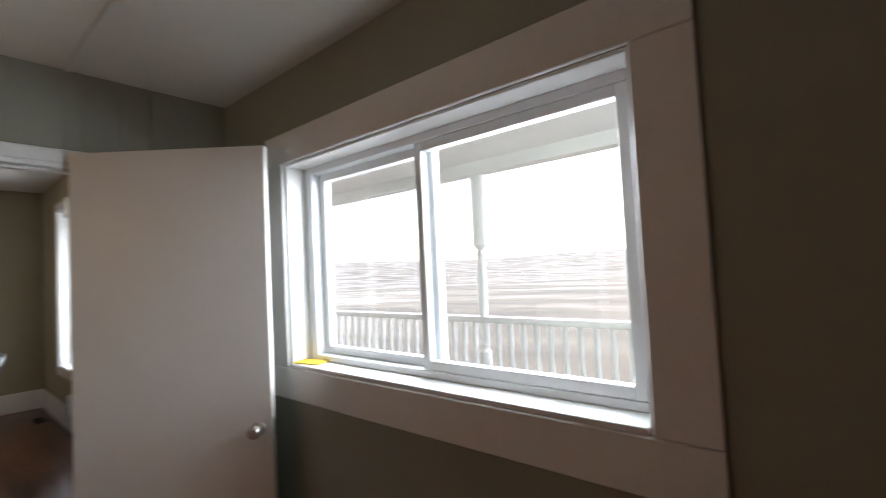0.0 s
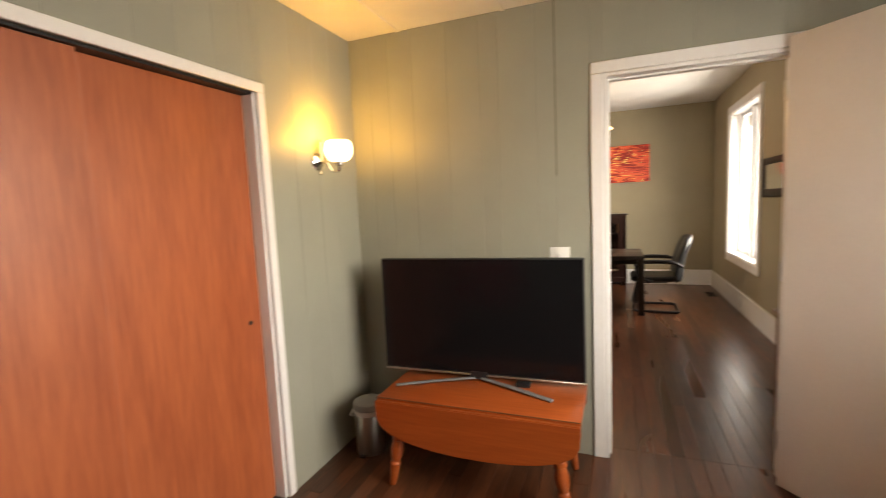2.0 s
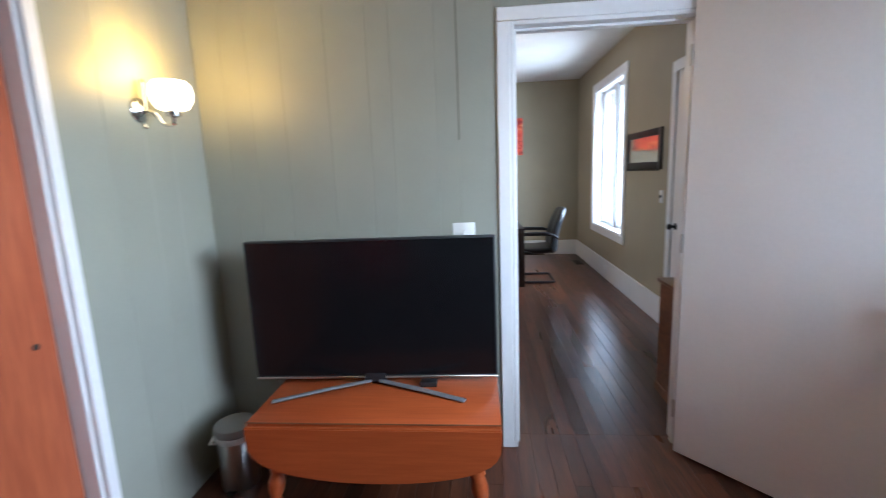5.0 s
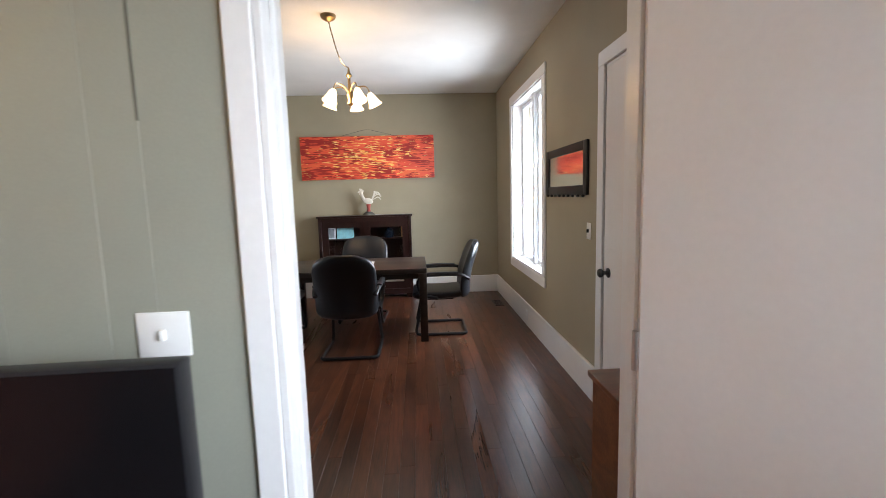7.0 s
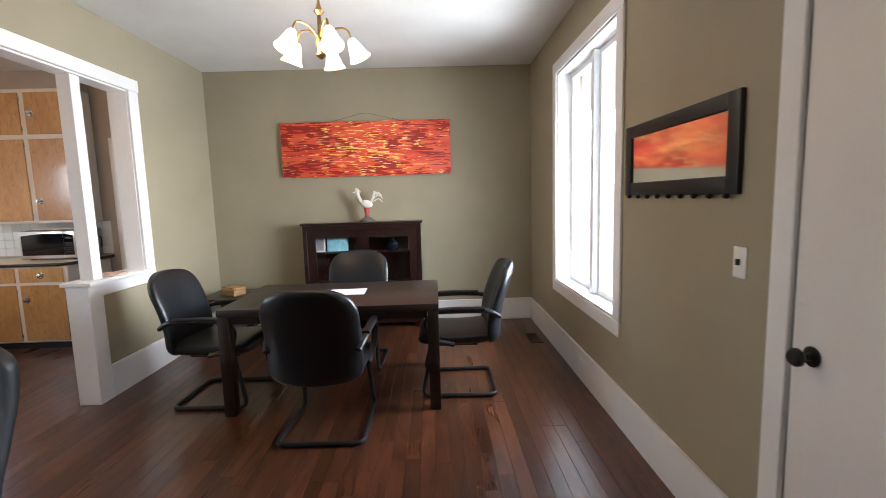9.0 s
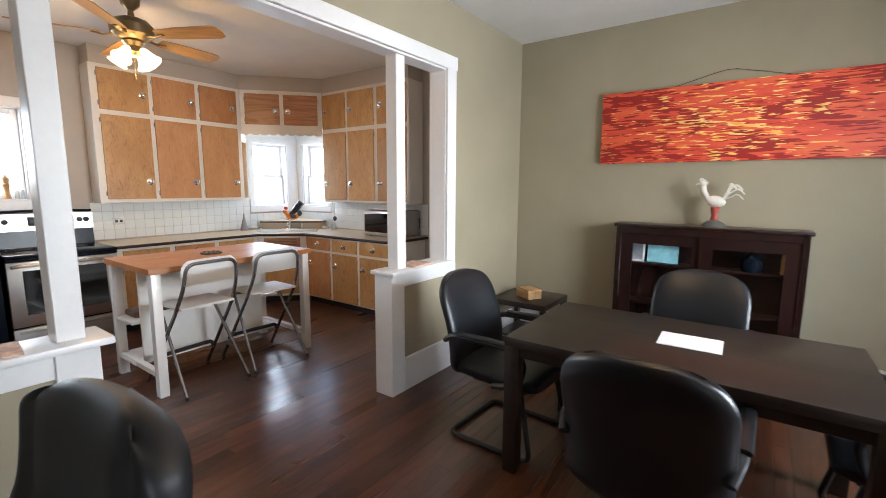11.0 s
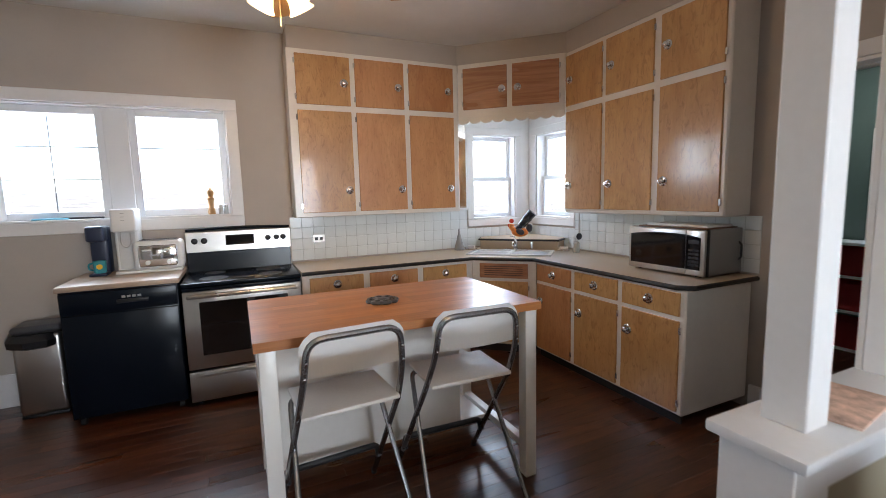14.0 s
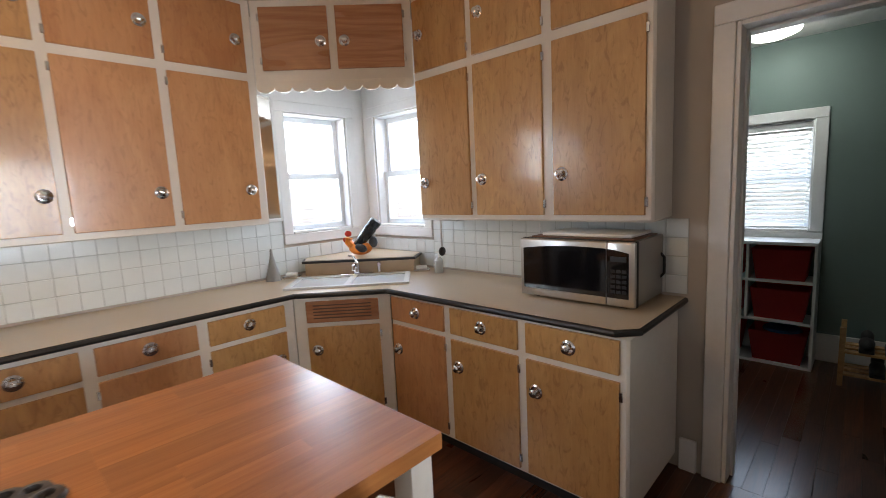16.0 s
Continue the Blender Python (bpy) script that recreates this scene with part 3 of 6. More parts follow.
def doorway(name, axis, at0, at1, hole, w, label, faces):
    """Jamb lining and casings of a doorway; faces: the wall faces that carry casing, with the way they stand out."""
    d = thing(name, label, "door frame", kind="structure")
    u0, u1, z0, z1 = hole
    rows = [(u0 - 0.0, u0 + 0.02, 0, z1), (u1 - 0.02, u1, 0, z1), (u0 + 0.02, u1 - 0.02, z1 - 0.02, z1)]
    for a, b, c, e in rows:
        part("jamb", box(*((at0, a, c, at1, b, e) if axis == "x" else (a, at0, c, b, at1, e)), bevel=0.003, seg=1), TRIM, d)
    mid = (at0 + at1) / 2
    for a, b, c, e in [(u0 + 0.02, u0 + 0.032, 0, z1 - 0.02), (u1 - 0.032, u1 - 0.02, 0, z1 - 0.02), (u0 + 0.032, u1 - 0.032, z1 - 0.032, z1 - 0.02)]:
        part("door_stop", box(*((mid - 0.02, a, c, mid + 0.02, b, e) if axis == "x" else (a, mid - 0.02, c, b, mid + 0.02, e)), bevel=0.002, seg=1), TRIM, d)
    for f0, f1 in faces:
        for r in frame_rows(axis, f0, f1, u0, u1, 0, z1, w, False):
            part("casing", box(*r, bevel=0.004, seg=1), TRIM, d)
    return d


doorway("door_frame_1", "x", -2.318, -2.172, ODR, 0.062, "white painted frame of the office doorway", [(-2.19, -2.168), (-2.322, -2.30)])
doorway("door_frame_2", "x", -8.06, -7.84, MDR, 0.085, "cream painted frame of the mudroom doorway", [(-7.85, -7.828)])
sp = doorway("door_frame_3", "y", WN - 0.002, 1.42, FD, 0.09, "white painted frame of the front door", [(WN - 0.02, WN)])
part("strike_plate", box(-2.26, ODR[0] + 0.0195, 0.93, -2.23, ODR[0] + 0.0215, 0.99), STEEL, sp)


def knob_set(parent, m, material, r=0.028):
    k = part("door_knob", lathe([(0.031, 0), (0.031, 0.005), (0.012, 0.008), (0.011, 0.03), (0.018, 0.036), (r, 0.046), (r, 0.056), (0.02, 0.066), (0.006, 0.069)], 20, m), material, parent)
    return k


# office door leaf, standing half open towards the window
leaf = thing("door_1", "plain white flush door, standing open", "door", pose(-2.165, 0.512, 0, 0, 0, 41.3), kind="structure")
part("door_panel", box(0.004, -0.022, 0.012, 0.855, 0.016, 2.19, 0.003, 1), DOOR_WHITE, leaf)
knob_set(leaf, pose(0.795, -0.022, 0.955, 90), STEEL)
knob_set(leaf, pose(0.795, 0.016, 0.955, -90), STEEL)
part("latch_plate", box(0.8545, -0.013, 0.92, 0.857, 0.008, 0.99), STEEL, leaf)
for z in (0.25, 1.1, 1.95):
    part("hinge", lathe([(0.007, z - 0.045), (0.007, z + 0.045)], 10, pose(0.0, -0.03, 0)), STEEL, leaf)

# front door with three diamond lights
fd = thing("door_2", "white flush front door with three diamond lights", "door", kind="structure")
bm = bmesh.new()
X0, X1, Z0, Z1, CX, HW, HH = FD[0] + 0.024, FD[1] - 0.024, 0.012, FD[3] - 0.026, -3.505, 0.155, 0.19
for y, flip in ((1.19, False), (1.232, True)):
    def v(x, z):
        return bm.verts.new((x, y, z))
    for zc in (1.886, 1.362, 0.837):
        top, bot = zc + 0.262, zc - 0.262
        if zc > 1.8:
            top = Z1
        if zc < 0.9:
            bot = Z0
        L, R, T, B = v(CX - HW, zc), v(CX + HW, zc), v(CX, zc + HH), v(CX, zc - HH)
        tl, tm, tr, bl, bmid, br = v(X0, top), v(CX, top), v(X1, top), v(X0, bot), v(CX, bot), v(X1, bot)
        ml, mr = v(X0, zc), v(X1, zc)
        for q in ((tl, tm, T, L, ml), (tm, tr, mr, R, T), (ml, L, B, bmid, bl), (R, mr, br, bmid, B)):
            bm.faces.new(q if not flip else tuple(reversed(q)))
rim = bmesh.new()
for zc in (1.886, 1.362, 0.837):
    c = [(CX - HW, zc), (CX, zc + HH), (CX + HW, zc), (CX, zc - HH)]
    for (a, b), (e, f) in zip(c, c[1:] + c[:1]):
        rim.faces.new([rim.verts.new(p) for p in ((a, 1.216, b), (e, 1.216, f), (e, 1.232, f), (a, 1.232, b))])
        bm.faces.new([bm.verts.new(p) for p in ((a, 1.19, b), (e, 1.19, f), (e, 1.216, f), (a, 1.216, b))])
for p in (((X0, Z0), (X1, Z0)), ((X1, Z0), (X1, Z1)), ((X1, Z1), (X0, Z1)), ((X0, Z1), (X0, Z0))):
    (a, b), (e, f) = p
    bm.faces.new([bm.verts.new(q) for q in ((a, 1.19, b), (e, 1.19, f), (e, 1.232, f), (a, 1.232, b))])
bmesh.ops.remove_doubles(bm, verts=bm.verts[:], dist=0.0005)
part("door_panel", bm, DOOR_WHITE, fd, smooth=False)
PINK = plain("faded_pink_paint", (0.62, 0.16, 0.18), 0.6, fine=300)
part("light_rim", rim, PINK, fd, "pink painted rims of the diamond lights", smooth=False)
for zc in (1.886, 1.362, 0.837):
    pa = bmesh.new()
    f = [pa.verts.new((CX + dx * 0.99, 1.212, zc + dz * 0.99)) for dx, dz in ((-HW, 0), (0, HH), (HW, 0), (0, -HH))]
    pa.faces.new(f)
    bmesh.ops.solidify(pa, geom=pa.faces[:], thickness=0.004)
    p = part("pane", pa, PANE, fd, smooth=False)
    p.visible_shadow = False
    c = [Vector((CX + dx, 1.188, zc + dz)) for dx, dz in ((-HW, 0), (0, HH), (HW, 0), (0, -HH))]
    for a, b in zip(c, c[1:] + c[:1]):
        part("glazing_bead", sweep([a, b], 0.006, 6), TRIM, fd)
knob_set(fd, pose(X0 + 0.065, 1.19, 0.95, 90), BLACK_METAL)
for z in (0.3, 1.15, 2.05):
    part("hinge", lathe([(0.008, z - 0.05), (0.008, z + 0.05)], 10, pose(X1 + 0.004, 1.184, 0)), STEEL, fd)

# sliding closet doors and their white casing
cf = thing("closet_frame", "white painted casing round the closet opening", "door frame", kind="structure")
for r in frame_rows("y", -1.872, -1.85, -1.325, 1.05, 0, 2.075, 0.048, False):
    part("casing", box(*r, bevel=0.003, seg=1), TRIM, cf)
part("jamb", box(-1.327, -1.96, 0, -1.311, -1.872, 2.075), TRIM, cf)
part("jamb", box(1.034, -1.96, 0, 1.052, -1.872, 2.075), TRIM, cf)
part("track", box(-1.311, -1.958, 2.065, 1.034, -1.874, 2.075), BLACK_METAL, cf)
for i, (a, b, y0, y1, zt) in enumerate(((-1.305, -0.50, -1.955, -1.928, 2.063), (-0.57, 0.19, -1.918, -1.890, 2.063), (0.145, 1.03, -1.955, -1.928, 2.063))):
    cd = thing("closet_door", "sliding closet door of reddish mahogany veneer", "closet door", group="closet doors")
    part("door_panel", box(a, y0, 0.012, b, y1, zt, 0.002, 1), CLOSET_WOOD, cd)
    if i == 0:
        part("finger_pull", lathe([(0.011, 0), (0.011, 0.003), (0.006, 0.004)], 14, pose(a + 0.07, y1, 0.96, -90)), BLACK_METAL, cd)

# the wide opening: lining, half walls, posts
wo = thing("opening_frame", "white painted casing of the wide kitchen opening", "door frame", kind="structure")
for f0, f1 in ((-2.46, -2.438), (-2.622, -2.60)):
    for r in ((-6.61, f0, 0.892, -6.49, f1, 2.42), (-3.20, f0, 0, -3.11, f1, 2.42), (-6.625, f0, 2.42, -3.11, f1, 2.522)):
        part("casing", box(*r, bevel=0.004, seg=1), TRIM, wo)
for r in ((-6.535, -2.60, 0.92, -6.485, -2.46, 2.42), (-3.215, -2.60, 0, -3.20, -2.46, 2.42), (-6.485, -2.60, 2.405, -3.215, -2.46, 2.42)):
    part("jamb", box(*r, bevel=0.002, seg=1), TRIM, wo)


def half_wall(name, x_end, x_wall, sign, top, over, shaft):
    """A low wall from the opening's side to x_end, with white end post, rails, baseboard and a cap."""
    h = thing(name, "low white panelled half wall with an olive panel and a cap", "half wall", kind="structure")
    part("panel", box(x_end + sign * 0.02, -2.595, 0.0, x_wall, -2.461, top - 0.03), OLIVE_PAINT, h)
    xa, xb = sorted((x_end, x_end + sign * 0.14))
    part("end_post", box(xa, -2.603, 0, xb, -2.437, top - 0.03, 0.004, 1), TRIM, h)
    for y0, y1 in ((-2.465, -2.445), (-2.615, -2.595)):
        c, d = sorted((x_end + sign * 0.14, x_wall + sign * 0.09))
        part("top_rail", box(c, y0, top - 0.125, d, y1, top - 0.03, 0.003, 1), TRIM, h)
        part("baseboard", box(c, y0, 0, d, y1 + (0.007 if y0 > -2.5 else 0), 0.25, 0.003, 1), TRIM, h)
    a, b = sorted((x_end - sign * over, x_wall))
    part("cap", box(a, -2.63, top - 0.03, b, -2.41, top, 0.006, 2), TRIM, h)
    p = thing("post", "square white painted wooden post on a half wall", "post", group="opening posts", kind="structure")
    c, d = sorted((x_end + sign * shaft, x_end + sign * (shaft + 0.092)))
    part("shaft", box(c, -2.575, top, d, -2.475, 2.405, 0.004, 1), TRIM, p)
    return h


half_wall("half_wall_1", -5.82, -6.535, -1, 0.92, 0.015, 0.11)
half_wall("half_wall_2", -4.14, -3.20, 1, 0.925, 0.045, 0.03)

# ---------------------------------------------------------------- outside: porch, ground and hills
PORCH_WHITE = plain("porch_white_paint", (0.74, 0.74, 0.74), 0.5, fine=60)
DECK = wood("grey_porch_deck", (0.16, 0.155, 0.15), (0.26, 0.25, 0.24), "x", 0.7)
porch = thing("porch", "white veranda with turned posts and a baluster railing", "porch", kind="structure")
PY = 3.62
part("deck", boxes([(-9.0, 1.44 + i * 0.16, -0.16, 4.0, 1.59 + i * 0.16, -0.12) for i in range(15)]), DECK, porch)
part("soffit", box(-9.0, 1.43, 2.62, 4.0, PY + 0.4, 2.68), PORCH_WHITE, porch)
part("beam", box(-9.0, PY - 0.06, 2.50, 4.0, PY + 0.08, 2.62), PORCH_WHITE, porch)
post = mesh_of("porch_post", lathe([(0.055, 0), (0.055, 0.9), (0.03, 0.93), (0.045, 0.97), (0.028, 1.02), (0.04, 1.3), (0.046, 1.6), (0.03, 1.8), (0.045, 1.84), (0.03, 1.88), (0.07, 1.93), (0.07, 2.62)], 14), PORCH_WHITE)
for x in (-8.0, -5.1, -2.17, 0.9, 3.6):
    ob = new("post", post)
    ob.parent, ob.location = porch, (x, PY, -0.12)
part("hand_rail", box(-9.0, PY - 0.05, 1.06, 4.0, PY + 0.05, 1.12, 0.01), PORCH_WHITE, porch)
part("bottom_rail", box(-9.0, PY - 0.03, 0.02, 4.0, PY + 0.03, 0.08, 0.01), PORCH_WHITE, porch)
bal = mesh_of("baluster", lathe([(0.025, 0.08), (0.025, 0.3), (0.016, 0.36), (0.028, 0.55), (0.016, 0.8), (0.025, 0.86), (0.025, 1.06)], 8), PORCH_WHITE)
for i in range(95):
    ob = new("baluster", bal)
    ob.parent, ob.location = porch, (-8.9 + i * 0.135, PY, 0)

m, nt, bsdf = nodes_of("winter_prairie")
tc = nt.nodes.new("ShaderNodeTexCoord")
mp = nt.nodes.new("ShaderNodeMapping")
mp.inputs["Scale"].default_value = (0.02, 0.05, 0.02)
nt.links.new(tc.outputs["Object"], mp.inputs["Vector"])
n1 = noise_node(nt, mp.outputs["Vector"], 1.3, 8, 0.65)
nt.links.new(ramp_node(nt, n1, [(0.36, (0.06, 0.050, 0.036)), (0.47, (0.115, 0.092, 0.060)), (0.56, (0.20, 0.17, 0.125)), (0.64, (0.42, 0.41, 0.40))]), bsdf.inputs["Base Color"])
bsdf.inputs["Roughness"].default_value = 0.9
GROUND = m
g = bmesh.new()
N = 90
grid = []
for i in range(N + 1):
    row = []
    for j in range(N + 1):
        u, w = (i / N * 2 - 1), (j / N * 2 - 1)
        x, y = math.copysign(abs(u) ** 3, u) * 3000 - 3, math.copysign(abs(w) ** 3, w) * 3000 - 2
        r = math.hypot(x, y)
        h = -0.9 - min(r, 400) * 0.02 + max(0, min(1, (r - 350) / 900)) * (34 + 16 * noise.noise((x / 600, y / 600, 3)))
        row.append(g.verts.new((x, y, h + 0.25 * noise.noise((x / 30, y / 30, 0)) * min(1, r / 30))))
    grid.append(row)
for i in range(N):
    for j in range(N):
        g.faces.new((grid[i][j], grid[i + 1][j], grid[i + 1][j + 1], grid[i][j + 1]))
solid("ground", g, GROUND, "open winter prairie with patches of snow and hills", "ground", kind="structure")


# ---------------------------------------------------------------- office things
tv = thing("television", "large flat black television on a wide grey stand", "television", pose(-1.95, -0.985, 0.49, 0, 0, 1.5))
part("body", box(-0.03, -0.585, 0.03, 0.012, 0.585, 0.70, 0.006), BLACK_METAL, tv)
part("screen", box(0.011, -0.576, 0.042, 0.0145, 0.576, 0.692), SCREEN, tv)
part("bottom_edge", box(0.008, -0.585, 0.024, 0.018, 0.585, 0.034, 0.002, 1), STEEL, tv)
part("neck", box(-0.012, -0.05, 0.006, 0.02, 0.05, 0.05, 0.004), BLACK_METAL, tv)
for s in (-1, 1):
    part("foot", sweep([(0.02, s * 0.02, 0.014), (0.10, s * 0.2, 0.014), (0.205, s * 0.43, 0.007)], 0.016, 8, 0.4, bend=0.12), plain("stand_grey_%d" % (s + 1), (0.16, 0.16, 0.17), 0.4), tv)
part("receiver", box(0.02, 0.22, 0.0, 0.07, 0.30, 0.025, 0.006), BLACK_METAL, tv)

dt = thing("drop_leaf_table", "low orange-stained drop-leaf table with turned legs", "table", pose(-1.78, -0.925, 0))
part("tabletop", box(-0.26, -0.525, 0.462, 0.20, 0.525, 0.49, 0.006), ORANGE_WOOD, dt)
outline = [(-0.525, 0.478), (-0.525, 0.44)] + [(-0.525 * math.cos(a), 0.44 - 0.205 * math.sin(a) ** 0.6) for a in [math.pi * i / 22 for i in range(1, 22)]] + [(0.525, 0.44), (0.525, 0.478)]
part("front_leaf", prism(outline, 0.203, 0.226, 0.004), ORANGE_WOOD, dt)
part("rule_joint", sweep([(0.2015, -0.524, 0.4885), (0.2015, 0.524, 0.4885)], 0.003, 6), CHEST_WOOD, dt)
part("back_leaf", prism(outline, -0.286, -0.263, 0.004), ORANGE_WOOD, dt)
pieces("apron", [(-0.22, -0.42, 0.37, 0.17, -0.40, 0.462), (-0.22, 0.40, 0.37, 0.17, 0.42, 0.462), (0.15, -0.40, 0.37, 0.17, 0.40, 0.462), (-0.22, -0.40, 0.37, -0.20, 0.40, 0.462)], ORANGE_WOOD, dt)
for sx in (-1, 1):
    for sy in (-1, 1):
        mm = Matrix.Translation((sx * 0.165 - 0.02, sy * 0.395, 0.46)) @ Euler((sy * radians(8), -sx * radians(6), 0)).to_matrix().to_4x4() @ Matrix.Translation((0, 0, -0.464))
        part("leg", lathe([(0.016, 0.0), (0.02, 0.03), (0.026, 0.10), (0.03, 0.12), (0.022, 0.13), (0.032, 0.16), (0.036, 0.2), (0.026, 0.245), (0.034, 0.25), (0.034, 0.27), (0.026, 0.28), (0.03, 0.45)], 16, mm), ORANGE_WOOD, dt)

can = thing("waste_bin", "small round steel waste bin with a lid", "waste bin", pose(-1.86, -1.675, 0))
part("body", lathe([(0.085, 0), (0.088, 0.01), (0.092, 0.28)], 28), STEEL, can)
part("lid", lathe([(0.096, 0.281), (0.098, 0.30), (0.094, 0.318), (0.07, 0.33), (0.0, 0.334)], 28), plain("grey_plastic", (0.28, 0.29, 0.29), 0.4), can)
part("liner", lathe([(0.0935, 0.25), (0.097, 0.255), (0.098, 0.28), (0.0935, 0.281)], 28), WHITE_PLASTIC, can)
part("pedal", box(0.08, -0.02, 0.005, 0.115, 0.02, 0.014, 0.003), BLACK_METAL, can)
part("handle", sweep([(0.03, -0.098, 0.26), (0.06, -0.1, 0.24), (0.03, -0.1, 0.22)], 0.006, 6), WHITE_PLASTIC, can)

sc = thing("wall_sconce", "chrome wall sconce with a lit opal glass bowl", "wall lamp", pose(-1.765, -1.86, 1.775))
part("backplate", lathe([(0.052, 0), (0.052, 0.006), (0.044, 0.014), (0.02, 0.022), (0.014, 0.03)], 28, pose(0, 0, 0, -90)), CHROME, sc)
part("arm", sweep([(0, 0.02, 0), (0, 0.07, -0.01), (0, 0.10, -0.065), (0, 0.15, -0.065), (0, 0.15, -0.02)], 0.007, 8, bend=0.035), CHROME, sc)
part("finial", lathe([(0.006, -0.075), (0.012, -0.068), (0.006, -0.055)], 12, pose(0, 0.02, 0)), CHROME, sc)
part("stem", lathe([(0.006, 0.0), (0.006, 0.1), (0.011, 0.11), (0.004, 0.125)], 12, pose(0, 0.03, 0)), CHROME, sc)
part("cup", lathe([(0.012, -0.035), (0.028, -0.03), (0.03, -0.012), (0.02, -0.008)], 20, pose(0, 0.15, 0)), CHROME, sc)
shade = lathe([(0.03, -0.012), (0.058, 0.0), (0.076, 0.03), (0.080, 0.06), (0.074, 0.092), (0.06, 0.108), (0.057, 0.106), (0.071, 0.09), (0.076, 0.06), (0.072, 0.031), (0.055, 0.003), (0.0, 0.0)], 32, pose(0, 0.15, 0))
sh = part("shade", shade, SCONCE_GLASS, sc, "lit opal glass bowl")

sw = thing("wall_switch", "white wall plate above the television", "switch", pose(-2.18, -0.548, 1.176))
part("plate", box(0, -0.056, -0.05, 0.006, 0.056, 0.05, 0.003), WHITE_PLASTIC, sw)
part("toggle", box(0.006, -0.006, -0.012, 0.016, 0.006, 0.012, 0.002), WHITE_PLASTIC, sw)

# armchair of worn wood with a red hung cushion; faces the television
ac = thing("armchair", "worn brown wooden armchair with a red canvas cover", "armchair", pose(0.465, -1.40, 0, 0, 0, 149))
for y in (-0.31, 0.31):
    part("back_post", sweep([(-0.22, y, 0.0), (-0.16, y, 0.42), (-0.19, y, 0.66), (-0.235, y, 0.98)], 0.017, 8, 0.8), CHAIR_WOOD, ac)
    part("front_leg", box(0.38, y - 0.025, 0, 0.43, y + 0.025, 0.64, 0.005), CHAIR_WOOD, ac)
    part("armrest", prism([(-0.19, 0.64), (0.0, 0.645), (0.2, 0.655), (0.40, 0.665), (0.475, 0.655), (0.475, 0.695), (0.4, 0.71), (0.2, 0.695), (-0.19, 0.68)], y - 0.035, y + 0.035, 0.006), CHAIR_WOOD, ac).matrix_basis = Matrix(((0, 1, 0, 0), (1, 0, 0, 0), (0, 0, 1, 0), (0, 0, 0, 1)))
    part("side_rail", box(-0.16, y - 0.015, 0.30, 0.38, y + 0.015, 0.37, 0.004), CHAIR_WOOD, ac)
part("top_rail", box(-0.240, -0.335, 0.975, -0.216, 0.335, 1.008, 0.006), CHAIR_WOOD, ac)
part("front_rail", box(0.385, -0.285, 0.31, 0.415, 0.285, 0.38, 0.004), CHAIR_WOOD, ac)
cu = bmesh.new()
NU, NV = 14, 22
gr = []
for j in range(NV + 1):
    t = j / NV
    if t < 0.6:
        k = t / 0.6
        cx, cz = -0.190 + 0.095 * k, 0.995 - 0.555 * k
    else:
        k = (t - 0.6) / 0.4
        cx, cz = -0.095 + 0.495 * k, 0.44 + 0.02 * k
    half = (0.36 + 0.05 * t if t < 0.6 else 0.31) if t > 0.06 else 0.30 + 1.0 * t
    gr.append([cu.verts.new((cx + 0.012 * math.sin(5 * t + 3 * u / NU), -half + 2 * half * u / NU, cz + 0.008 * math.sin(9 * u / NU + 4 * t))) for u in range(NU + 1)])
for a, b in zip(gr, gr[1:]):
    for i in range(NU):
        cu.faces.new((a[i], a[i + 1], b[i + 1], b[i]))
bmesh.ops.solidify(cu, geom=cu.faces[:], thickness=0.035)
part("cushion", cu, RED_CLOTH, ac, "red canvas seat and back cover")
for y in (-0.29, 0.29):
    part("tie", sweep([(-0.18, y * 0.92, 0.965), (-0.19, y * 1.03, 1.03), (-0.255, y * 1.04, 1.03), (-0.26, y * 1.02, 0.95), (-0.18, y * 0.97, 0.955)], 0.011, 6, 0.3, bend=0.02), RED_CLOTH, ac)

note = solid("folded_note", box(-0.075, -0.045, 0, 0.075, 0.045, 0.006, 0.002, 1), YELLOW_PAPER, "yellow folded paper lying on the window sill", "paper", m=pose(-1.49, 1.255, 1.1985, 0, 0, 12))

